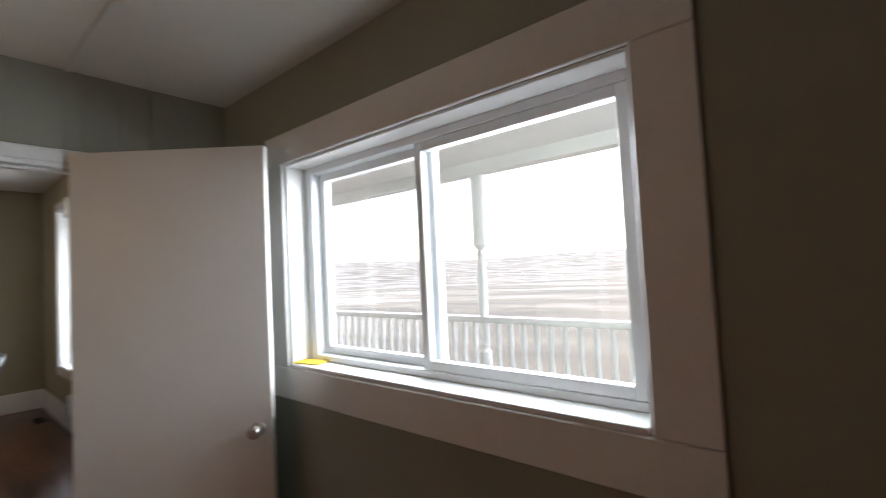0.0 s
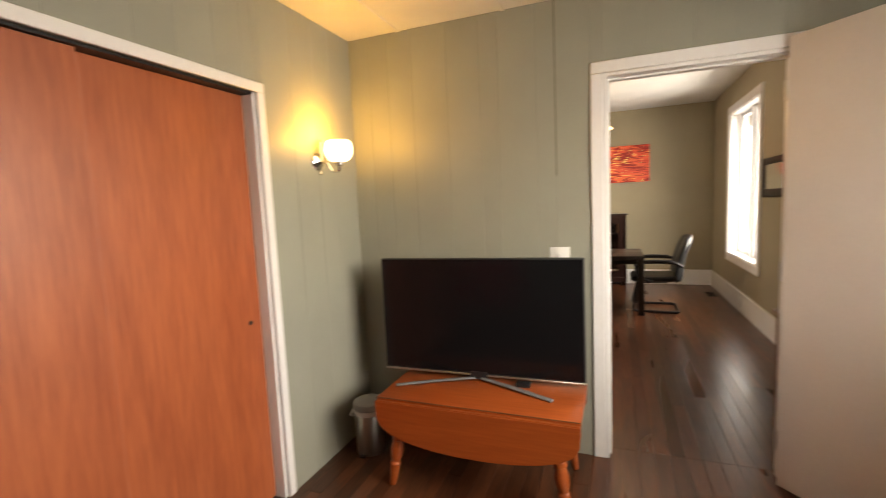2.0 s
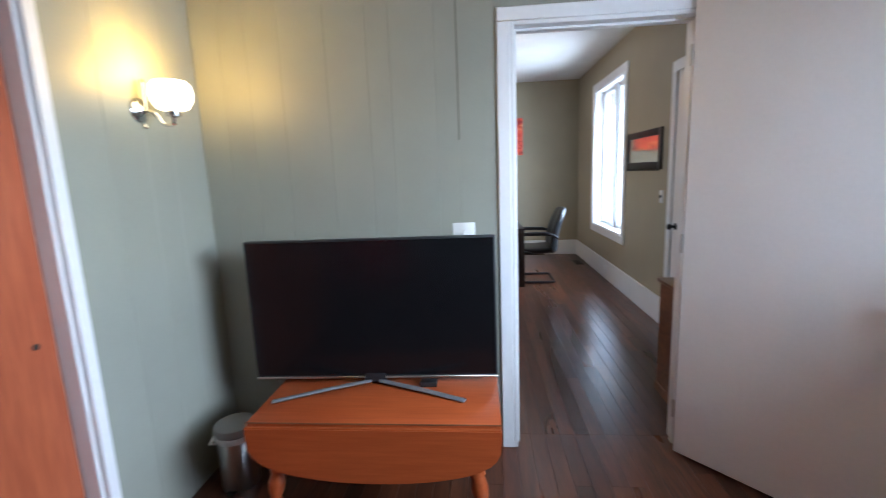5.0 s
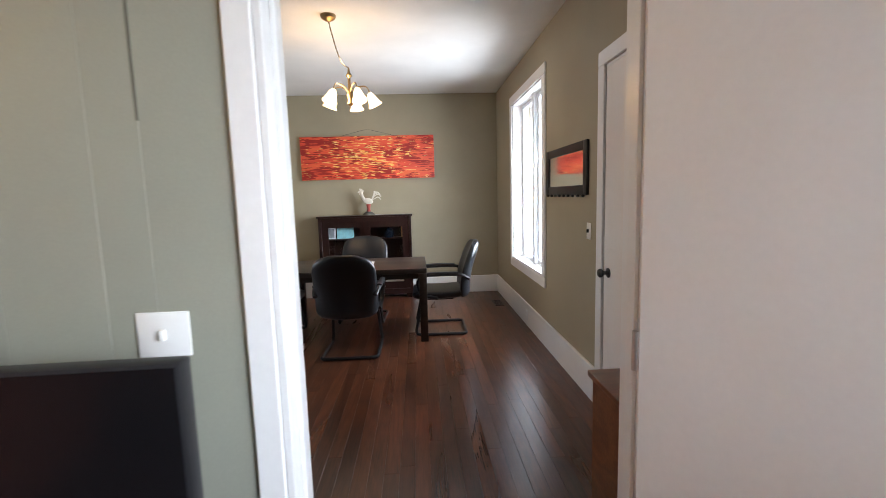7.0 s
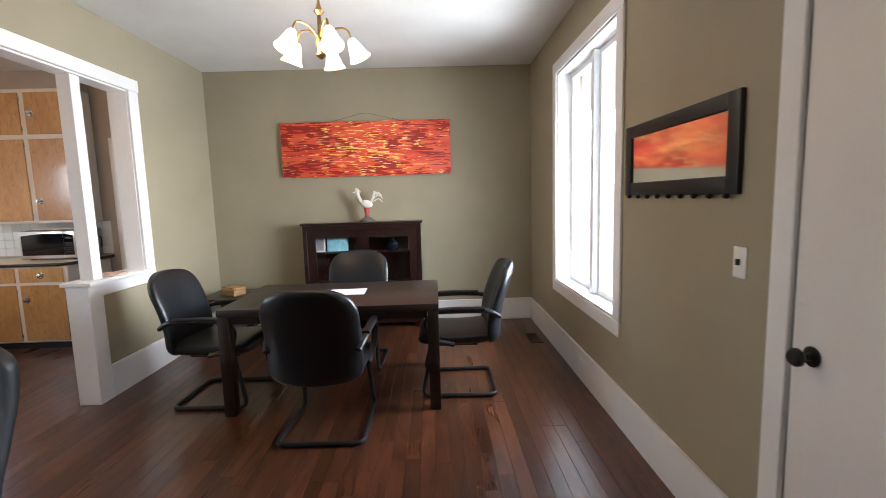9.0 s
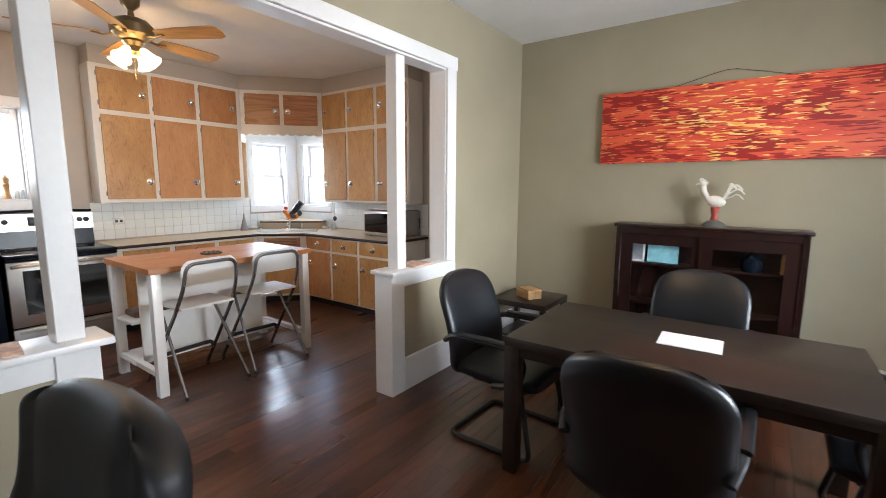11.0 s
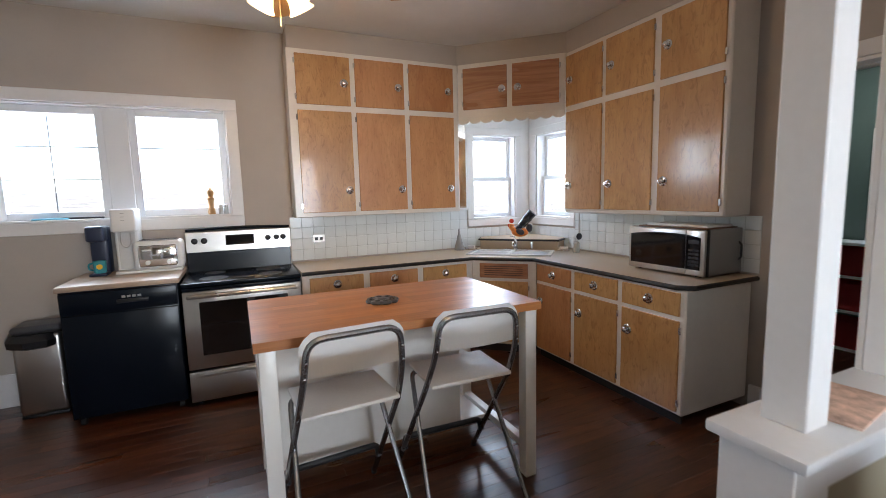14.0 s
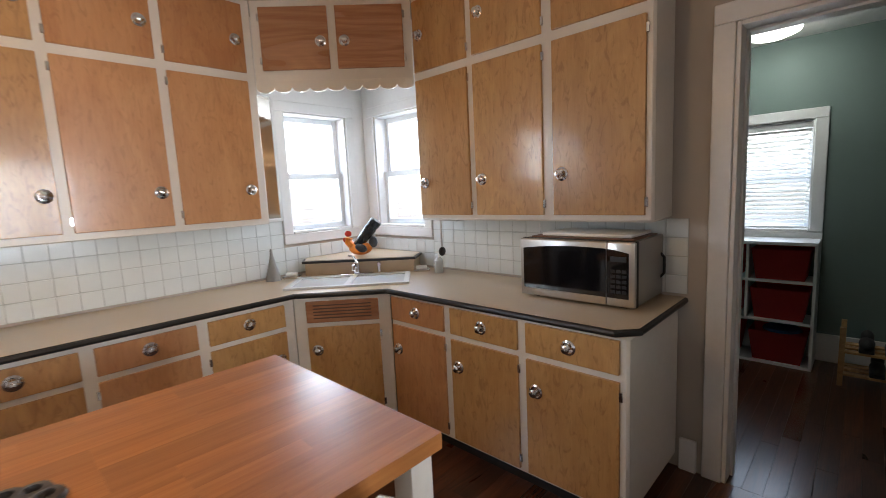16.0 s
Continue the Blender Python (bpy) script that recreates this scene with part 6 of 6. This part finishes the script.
ko = thing("kitchen_outlet", "chrome double outlet on the tiled wall", "outlet", pose(-5.468, -6.191, 1.117))
part("plate", box(-0.056, 0, -0.036, 0.056, 0.005, 0.036, 0.002, 1), STEEL, ko)
for x in (-0.022, 0.022):
    part("socket", box(x - 0.014, 0.005, -0.014, x + 0.014, 0.0075, 0.014, 0.002, 1), BLACK_METAL, ko)
bo = thing("baseboard_outlet", "white outlet on the kitchen baseboard", "outlet", pose(-3.27, -6.178, 0.13))
part("plate", box(-0.036, 0, -0.056, 0.036, 0.005, 0.056, 0.002, 1), WHITE_PLASTIC, bo)

# window sill: pepper mill, shakers, small things
pmill = solid("pepper_mill", lathe([(0.028, 0), (0.03, 0.02), (0.02, 0.06), (0.024, 0.11), (0.03, 0.135), (0.02, 0.15), (0.026, 0.175), (0.026, 0.20), (0.012, 0.215), (0.008, 0.225)], 18), PALE_WOOD, "turned pale wooden pepper mill on the sill", "pepper mill", m=pose(-4.60, -6.235, 1.378))
for x in (-4.67, -4.71):
    shk = thing("salt_shaker", "small clear glass shaker with a steel cap", "shaker", pose(x, -6.235, 1.378), group="shakers")
    part("glass", lathe([(0.017, 0), (0.018, 0.05), (0.015, 0.06)], 14), GLASSY, shk)
    part("cap", lathe([(0.0155, 0.06), (0.0155, 0.075), (0.008, 0.083)], 14), STEEL, shk)
solid("blue_cloth", box(-0.11, -0.03, 0, 0.11, 0.03, 0.012, 0.005), plain("sky_blue_plastic", (0.12, 0.42, 0.58), 0.5), "flat blue sponge lying on the window sill", "sponge", m=pose(-3.52, -6.235, 1.378, 0, 0, 4))
solid("sash_lever", box(-0.13, -0.01, 0, 0.13, 0.01, 0.014, 0.004), BLACK_METAL, "dark window crank handle at the sill", "window crank", m=pose(-3.72, -6.235, 1.379, 0, 0, -3))

# small things round the sink
rb = thing("rooster_planter", "orange ceramic hen with a dark pepper bottle", "ornament", pose(-7.50, -5.88, 1.026, 0, 0, 225))
ORANGE = plain("orange_glaze", (0.75, 0.23, 0.03), 0.3, var=0.3, big=20)
hb = bmesh.new()
blob(hb, (0, 0, 0.055), 0.06, (0.8, 1.5, 0.85))
sweep([(0, 0.06, 0.07), (0, 0.09, 0.11), (0, 0.085, 0.14)], 0.03, 10, bm=hb)
part("body", hb, ORANGE, rb)
hc = bmesh.new()
blob(hc, (0, 0.088, 0.172), 0.024, (0.5, 1.1, 1.0))
blob(hc, (0, 0.118, 0.125), 0.014, (0.5, 0.8, 1.3))
part("comb", hc, plain("red_glaze", (0.5, 0.03, 0.02), 0.3), rb)
ht = bmesh.new()
blob(ht, (0, -0.1, 0.10), 0.034, (0.6, 1, 1.3))
part("tail", ht, plain("slate_blue_glaze", (0.05, 0.06, 0.08), 0.3, var=0.4, big=40), rb)
hw = bmesh.new()
blob(hw, (-0.036, -0.01, 0.06), 0.04, (0.5, 1.2, 0.8), 20)
part("wing", hw, bpy.data.materials["slate_blue_glaze"], rb)
bt = solid("dark_bottle", lathe([(0.02, -0.03), (0.036, 0.0), (0.047, 0.17), (0.040, 0.185), (0.046, 0.19), (0.048, 0.24), (0.0, 0.242)], 18, pose(0, 0.02, 0.075, 40, 0, 0)) , plain("black_speckled_glass", (0.012, 0.016, 0.025), 0.25, var=0.5, big=60), "black bottle resting in the ceramic hen", "bottle", m=pose(-7.50, -5.88, 1.03, 0, 0, 225))
solid("grey_cloth_cone", lathe([(0.055, 0), (0.05, 0.03), (0.028, 0.11), (0.012, 0.18), (0.009, 0.215), (0.004, 0.23)], 10), plain("grey_felt", (0.30, 0.29, 0.28), 0.8, fine=300, bump=0.5), "grey cone-shaped cloth gnome beside the sink", "ornament", m=pose(-6.90, -6.12, 0.91))
for x, y in ((-7.02, -6.08), (-7.70, -5.42)):
    sd = thing("soap_dish", "chrome soap dish with a bar of soap", "soap dish", pose(x, y, 0.975, 0, 0, ang2), group="soap dishes")
    part("dish", box(-0.06, -0.04, -0.064, 0.06, 0.04, -0.045, 0.006), CHROME, sd)
    part("soap", box(-0.04, -0.025, -0.045, 0.04, 0.025, -0.022, 0.009, 3), WHITE_PLASTIC, sd)
sb = thing("soap_bottle", "small clear soap bottle with a pump", "bottle", pose(-7.72, -5.26, 0.91))
part("body", lathe([(0.03, 0), (0.032, 0.01), (0.032, 0.09), (0.014, 0.11)], 18), GLASSY, sb)
part("pump", sweep([(0, 0, 0.11), (0, 0, 0.15), (0.035, 0, 0.15)], 0.006, 8), WHITE_PLASTIC, sb)
ld = thing("ladle", "dark ladle hanging below the cabinet", "ladle", pose(-7.70, -5.20, 1.295))
part("handle", sweep([(0, 0, 0.0), (0.004, 0, -0.12), (0, 0, -0.2)], 0.006, 8), STEEL, ld)
lb = bmesh.new()
blob(lb, (0, 0, -0.225), 0.032, (1, 0.5, 1))
part("bowl", lb, BLACK_METAL, ld)
part("rack_wire", sweep([(0.02, -0.14, 0.0), (0.02, 0.16, -0.008), (-0.06, 0.16, -0.008)], 0.003, 6), STEEL, ld)

# island with butcher-block top
isl = thing("kitchen_island", "white kitchen island with a butcher-block top and open shelves", "kitchen island", pose(-5.48, -4.148, 0))
isl_top = thing("island_worktop", "orange-brown oiled butcher-block worktop on the island", "worktop", pose(-5.48, -4.148, 0))
for sx in (-1, 1):
    for sy in (-1, 1):
        part("leg", box(sx * 0.655, sy * 0.39, 0, sx * 0.59, sy * 0.325, 0.902, 0.004), CAB_WHITE, isl)
part("back_panel", box(-0.42, -0.045, 0.16, 0.59, -0.025, 0.902, 0.003, 1), CAB_WHITE, isl)

part("apron", box(-0.59, -0.365, 0.83, 0.59, -0.345, 0.902, 0.003, 1), CAB_WHITE, isl)
for z in (0.14, 0.46):
    part("shelf", box(-0.59, -0.385, z, 0.65, -0.03, z + 0.025, 0.003, 1), CAB_WHITE, isl)
pieces("rail", [(0.60, -0.325, 0.14, 0.645, 0.325, 0.18), (-0.645, -0.325, 0.14, -0.60, 0.325, 0.18)], CAB_WHITE, isl)
part("divider", box(-0.05, -0.38, 0.165, -0.03, -0.045, 0.46), CAB_WHITE, isl)
nb = 14
stave_rng = random.Random(11)
stave_shapes = {}
for i in range(nb):
    x, yc, wd = -0.672, -0.408 + 0.816 * (i + 0.5) / nb, 0.816 / nb
    while x < 0.671:
        ln = min(stave_rng.choice((0.224, 0.336, 0.448, 0.56)), 0.672 - x)
        key = round(ln, 3)
        if key not in stave_shapes:
            stave_shapes[key] = mesh_of("stave", box(-ln / 2 + 0.00005, -wd / 2 + 0.00005, 0, ln / 2 - 0.00005, wd / 2 - 0.00005, 0.04), BUTCHER, False)
        ob = new("stave", stave_shapes[key])
        ob.parent, ob.location = isl_top, (x + ln / 2, yc, 0.902)
        x += ln
tr = thing("trivet", "dark carved openwork metal trivet", "trivet", pose(-5.45, -4.16, 0.942))
PEWTER = plain("dark_pewter", (0.10, 0.09, 0.085), 0.4, 0.6, var=0.3, big=40)
for i in range(8):
    a = 2 * math.pi * i / 8
    part("petal", lathe([(0.030, 0), (0.034, 0.006), (0.030, 0.014), (0.016, 0.016), (0.014, 0.004)], 14, pose(0.055 * math.cos(a), 0.055 * math.sin(a), 0)), PEWTER, tr)
part("centre", lathe([(0.03, 0), (0.034, 0.01), (0.02, 0.02), (0, 0.02)], 16), PEWTER, tr)
solid("cloth_bundle", box(-0.12, -0.1, 0, 0.12, 0.1, 0.05, 0.02, 3), plain("brown_wicker", (0.18, 0.09, 0.05), 0.7, fine=60, bump=0.8), "low brown woven tray on the island shelf", "tray", m=pose(-5.0, -4.36, 0.485))


def folding_stool():
    """Folding bar stool with a low back, facing +y towards the worktop, in its own frame."""
    s = thing("folding_stool", "folding bar stool with grey tube frame and white seat", "bar stool", group="island stools")
    seat_w = plain("worn_white_seat", (0.66, 0.60, 0.53), 0.5, var=0.1) if "worn_white_seat" not in bpy.data.materials else bpy.data.materials["worn_white_seat"]
    part("back_frame", sweep([(-0.235, 0.46, 0.01), (-0.215, 0.02, 0.62), (-0.20, -0.075, 0.80), (-0.185, -0.10, 0.968), (0.185, -0.10, 0.968), (0.20, -0.075, 0.80), (0.215, 0.02, 0.62), (0.235, 0.46, 0.01)], 0.0135, 10, bend=0.07), TUBE, s)
    part("front_frame", sweep([(-0.245, -0.10, 0.01), (-0.20, 0.27, 0.60), (0.20, 0.27, 0.60), (0.245, -0.10, 0.01)], 0.0120, 10, bend=0.03), TUBE, s)
    part("foot_rest", sweep([(-0.226, 0.34, 0.16), (-0.222, 0.355, 0.215), (0.222, 0.355, 0.215), (0.226, 0.34, 0.16)], 0.016, 10, bend=0.06), BLACK_METAL, s)
    st_bm = box(-0.205, -0.03, 0.625, 0.205, 0.30, 0.645, 0.008, 2)
    part("seat", st_bm, seat_w, s)
    for x in (-0.205, 0.205):
        part("seat_bracket", sweep([(x, 0.01, 0.632), (x * 1.06, 0.01, 0.615), (x * 1.075, 0.02, 0.60)], 0.005, 6), TUBE, s)
    bp = bmesh.new()
    rows = []
    for j in range(9):
        v = j / 8
        z = 0.812 + 0.180 * v
        half = 0.212 - 0.050 * max(0.0, (v - 0.62) / 0.38) ** 2.2
        rows.append([bp.verts.new((-half + 2 * half * i / 12, -0.066 - 0.014 * v - 0.018 * math.sin(math.pi * i / 12), z + 0.006 * v * math.sin(math.pi * i / 12))) for i in range(13)])
    for q, w in zip(rows, rows[1:]):
        for i in range(12):
            bp.faces.new((q[i], q[i + 1], w[i + 1], w[i]))
    bmesh.ops.solidify(bp, geom=bp.faces[:], thickness=-0.012)
    part("backrest", bp, WHITE_PLASTIC, s)
    for x, y, z in ((-0.1985, -0.092, 0.82), (-0.1905, -0.105, 0.885), (0.1985, -0.092, 0.82), (0.1905, -0.105, 0.885)):
        part("screw", lathe([(0.006, 0), (0.006, 0.002), (0.003, 0.004)], 10, pose(x, y, z, 90)), CHROME, s)
    for x in (-0.235, 0.235):
        part("rubber_foot", lathe([(0.016, 0), (0.016, 0.025)], 10, pose(x * 1.04, -0.10, 0)), BLACK_METAL, s)
        part("rubber_foot", lathe([(0.016, 0), (0.016, 0.025)], 10, pose(x, 0.457, 0)), BLACK_METAL, s)
    return s


fs = folding_stool()
fs.matrix_world = pose(-5.165, -3.70, 0, 0, 0, 184)
copy_thing(fs, pose(-5.725, -3.71, 0, 0, 0, 178))

# ceiling fan with five blades and a light kit
fn = thing("ceiling_fan", "antique brass ceiling fan with wooden blades and lit shades", "ceiling fan", pose(-5.05, -4.30, -0.012))
part("canopy", lathe([(0.02, 2.80), (0.06, 2.84), (0.07, 2.90), (0.07, DC + 0.011)], 24), BRASS, fn)
part("motor", lathe([(0.05, 2.58), (0.10, 2.60), (0.14, 2.63), (0.145, 2.69), (0.11, 2.73), (0.06, 2.75), (0.025, 2.76), (0.018, 2.80)], 32), BRASS, fn)
part("light_kit", lathe([(0.01, 2.47), (0.04, 2.48), (0.06, 2.51), (0.05, 2.55), (0.075, 2.58)], 24), BRASS, fn)
BLADE = wood("honey_blade_veneer", (0.42, 0.22, 0.07), (0.62, 0.36, 0.13), "x", 0.35)
for i in range(5):
    an = 47 + 72 * i
    mm = Matrix.Rotation(radians(an), 4, "Z")
    br = part("blade_bracket", sweep([(0.12, 0, 2.62), (0.18, 0, 2.61), (0.25, 0, 2.622)], 0.018, 8, 0.4), BRASS, fn)
    br.matrix_basis = mm
    o = [(0.20, -0.05), (0.36, -0.07), (0.66, -0.08), (0.705, -0.058), (0.715, 0.0), (0.705, 0.058), (0.66, 0.08), (0.36, 0.07), (0.20, 0.05)]
    bb = bmesh.new()
    soffit_prism(bb, o, -0.004, 0.004)
    bl = part("blade", bb, BLADE, br, "honey-coloured wooden blade")
    bl.matrix_basis = Matrix.Translation((0, 0, 2.63)) @ Matrix.Rotation(radians(-13), 4, "X")
for i in range(4):
    an = math.pi / 2 * i + 0.6
    mm = Matrix.Translation((0.07 * math.cos(an), 0.07 * math.sin(an), 2.52)) @ Matrix.Rotation(an, 4, "Z") @ Matrix.Rotation(radians(-38), 4, "Y")
    part("shade", lathe([(0.02, 0.01), (0.03, -0.01), (0.04, -0.05), (0.052, -0.085), (0.068, -0.11), (0.065, -0.11), (0.047, -0.08), (0.034, -0.04), (0, -0.01)], 18, mm), BULB_GLASS, fn, "lit frosted glass tulip shade")
part("pull_chain", sweep([(0.0, 0, 2.47), (0.0, 0, 2.32)], 0.002, 5), BRASS, fn)

# ---------------------------------------------------------------- mudroom things
shf = thing("cube_shelf", "white shelf unit holding red fabric bins", "shelf", pose(-9.82, -3.30, 0))
rows = [(-0.15, -1.0, 0.955, 0.16, 0.0, 0.98), (-0.15, -1.0, 0.66, 0.15, 0.0, 0.68), (-0.15, -1.0, 0.345, 0.15, 0.0, 0.365), (-0.15, -0.02, 0, 0.15, 0.0, 0.955), (-0.15, -1.0, 0, 0.15, -0.98, 0.955), (-0.15, -0.44, 0.365, 0.15, -0.42, 0.955)]
pieces("board", rows, TRIM, shf)
for z in (0.681, 0.366, 0.02):
    for y0, y1 in ((-0.415, -0.03), (-0.97, -0.45)):
        bn = thing("storage_bin", "red fabric storage bin, tapered to its base", "bin", pose(-9.82, -3.30, z), group="red bins")
        bm = bmesh.new()
        pts = [(-0.13, y0 + 0.04, 0), (0.12, y0 + 0.04, 0), (0.12, y1 - 0.04, 0), (-0.13, y1 - 0.04, 0), (-0.14, y0 + 0.008, 0.24), (0.145, y0 + 0.008, 0.24), (0.145, y1 - 0.008, 0.24), (-0.14, y1 - 0.008, 0.24)]
        vs = [bm.verts.new(p) for p in pts]
        for q in ((3, 2, 1, 0), (0, 1, 5, 4), (1, 2, 6, 5), (2, 3, 7, 6), (3, 0, 4, 7)):
            bm.faces.new([vs[i] for i in q])
        bmesh.ops.solidify(bm, geom=bm.faces[:], thickness=0.006)
        part("body", bm, RED_BIN, bn)
part("floor_board", box(-0.15, -0.98, 0.0, 0.15, -0.02, 0.02), TRIM, shf)
solid("blue_cloth_heap", lathe([(0.13, 0), (0.12, 0.02), (0.07, 0.045), (0.0, 0.05)], 12), plain("dark_blue_cloth", (0.02, 0.05, 0.13), 0.8), "dark blue cloth lying over a red bin", "cloth", m=pose(-9.80, -3.50, 0.262))
rk = thing("shoe_rack", "low pale wooden shoe rack", "shoe rack", pose(-9.75, -3.15, 0))
pieces("leg", [(0.0, 0.0, 0, 0.03, 0.03, 0.42), (0.22, 0.0, 0, 0.25, 0.03, 0.42), (0.0, 0.95, 0, 0.03, 0.98, 0.42), (0.22, 0.95, 0, 0.25, 0.98, 0.42)], PALE_WOOD, rk)
for z in (0.08, 0.24):
    pieces("slat", [(0.0, 0.03, z, 0.05, 0.95, z + 0.015), (0.10, 0.03, z, 0.15, 0.95, z + 0.015), (0.20, 0.03, z, 0.25, 0.95, z + 0.015)], PALE_WOOD, rk)
for i, (y, z, c) in enumerate(((0.14, 0.256, 0.02), (0.27, 0.256, 0.02), (0.44, 0.256, 0.4), (0.57, 0.256, 0.4), (0.2, 0.096, 0.03), (0.5, 0.096, 0.03))):
    se = thing("shoe", "dark shoe standing on the rack" if c < 0.1 else "pale grey shoe standing on the rack", "shoe", pose(-9.62, -3.15 + y, z), group="shoes")
    sbm = bmesh.new()
    blob(sbm, (0.02, 0, 0.045), 0.05, (2.2, 0.85, 0.8))
    blob(sbm, (-0.05, 0, 0.075), 0.045, (1.0, 0.8, 1.1))
    part("upper", sbm, plain("shoe_upper_%d" % (c > 0.1), (c, c, c * 1.05), 0.6), se)
    part("sole", box(-0.10, -0.04, 0, 0.12, 0.04, 0.016, 0.007), BLACK_METAL if c < 0.1 else WHITE_PLASTIC, se)
cl2 = thing("ceiling_light", "round white lit ceiling light", "ceiling light", pose(-9.5, -3.62, MC))
part("rim", lathe([(0.19, -0.03), (0.195, -0.02), (0.195, 0)], 30), STEEL, cl2)
part("diffuser", lathe([(0.0, -0.085), (0.10, -0.078), (0.17, -0.05), (0.188, -0.02)], 30), TUBE_GLASS, cl2, "lit white glass diffuser")


# ---------------------------------------------------------------- floor boards, tiles and panel strips, last
def board_mesh(length, width):
    return mesh_of("plank", box(-length / 2, -width / 2, -0.014, length / 2, width / 2, 0.0, 0.0005, 1), FLOOR_WOOD, False)


def lay(parent, x0, x1, y0, y1, width, seed):
    """Boards along x in staggered rows."""
    rng = random.Random(seed)
    shapes = {}
    rows = max(1, round((y1 - y0) / width))
    wd = (y1 - y0) / rows
    for r in range(rows):
        x = x0
        first = True
        while x < x1 - 0.01:
            ln = rng.choice((0.9, 1.2, 1.5, 1.8, 2.1))
            if first:
                ln *= rng.choice((0.35, 0.6, 1.0))
                first = False
            ln = min(ln, x1 - x)
            if x1 - x - ln < 0.25:
                ln = x1 - x
            yc, key = y0 + (r + 0.5) * wd, round(ln, 3)
            if key not in shapes:
                shapes[key] = board_mesh(ln - 0.0008, wd - 0.0010)
            ob = new("plank", shapes[key])
            ob.parent, ob.location = parent, (x + ln / 2, yc, rng.uniform(-0.0002, 0.0))
            x += ln


floor_dining = thing("floor_dining", "dark red-brown varnished plank floor of the dining room", "floor", kind="structure")
lay(floor_dining, -7.80, -2.30, -2.46, WN, 0.083, 5)
floor_kitchen = thing("floor_kitchen", "dark varnished plank floor of the kitchen", "floor", kind="structure")
lay(floor_kitchen, -7.85, -2.3, -6.20, -2.46, 0.083, 6)
floor_office = thing("floor_office", "dark varnished plank floor of the office", "floor", kind="structure")
lay(floor_office, -2.30, 2.2, -2.55, WN, 0.083, 7)
floor_mud = thing("floor_mudroom", "dark grey-brown plank floor of the mudroom", "floor", kind="structure")
lay(floor_mud, -10.0, -7.85, -4.6, -1.5, 0.083, 8)

# random-width painted panel strips on two office walls
def strips(parent, axis, at0, at1, edges, holes, z1):
    for a, b in zip(edges, edges[1:]):
        cuts = [h for h in holes if h[0] < (a + b) / 2 < h[1]]
        z0 = max([h[3] for h in cuts], default=0.0)
        bm = box(*((at0, a + 0.0004, z0, at1, b - 0.0004, z1) if axis == "x" else (a + 0.0004, at0, z0, b - 0.0004, at1, z1)), bevel=0.0008, seg=1)
        part("panel", bm, OFFICE_PAINT, parent)


strips(wall_office_west, "x", -2.19, -2.18, [-1.86, -1.72, -1.587, -1.42, -1.192, -0.99, -0.878, -0.662, -0.558, -0.374, -0.31, -0.1, 0.12, 0.3, 0.49, 0.556, 0.70, 0.83, 1.05, WN], [(-0.312, 0.56, 0, 2.15)], OC)
strips(wall_office_south, "y", -1.87, -1.86, [-2.18, -1.94, -1.78, -1.579, -1.376, -1.325, -1.256, -1.10, -0.918, -0.749, -0.47, -0.247, -0.10, 0.12, 0.32, 0.45, 0.68, 0.88, 1.05, 1.116, 1.3, 1.5, 1.72, 1.84, 2.2], [(-1.327, 1.052, 0, 2.075)], OC)

# thin strip along one panel joint; the groove's shade is put into its darker colour
part("panel_gap", box(-2.18, -0.561, 1.63, -2.1785, -0.555, OC - 0.001), plain("dusty_groove", (0.13, 0.13, 0.105), 0.8), wall_office_west)

# glazed tiles over the counter
def tiles(wall, axis, at, u0, u1, z0, z1, size):
    nu, nz = max(1, round((u1 - u0) / size)), max(1, round((z1 - z0) / size))
    du, dz = (u1 - u0) / nu, (z1 - z0) / nz
    bed = box(*((at, u0, z0, at + 0.006, u1, z1) if axis == "x" else (u0, at, z0, u1, at + 0.006, z1)))
    part("grout_bed", bed, GROUT, wall)
    g = 0.0016
    me = mesh_of("tile", box(*((0, -du / 2 + g, -dz / 2 + g, 0.0085, du / 2 - g, dz / 2 - g) if axis == "x" else (-du / 2 + g, 0, -dz / 2 + g, du / 2 - g, 0.0085, dz / 2 - g)), bevel=0.002, seg=1), TILE)
    rng = random.Random(3)
    for i in range(nu):
        for j in range(nz):
            ob = new("tile", me)
            ob.parent = wall
            u, z = u0 + (i + 0.5) * du, z0 + (j + 0.5) * dz
            ob.matrix_basis = pose(*((at, u, z) if axis == "x" else (u, at, z)), rng.uniform(-0.25, 0.25), rng.uniform(-0.25, 0.25), 0)


tiles(wall_kitchen_south, "y", -6.20, -7.04, -5.22, 0.925, 1.325, 0.1)
tiles(wall_kitchen_south, "y", -6.20, -7.84, -7.04, 0.925, 1.125, 0.1)
tiles(wall_kitchen_west, "x", -7.85, -6.19, -5.42, 0.925, 1.125, 0.1)
tiles(wall_kitchen_west, "x", -7.85, -5.42, -3.68, 0.925, 1.30, 0.1)
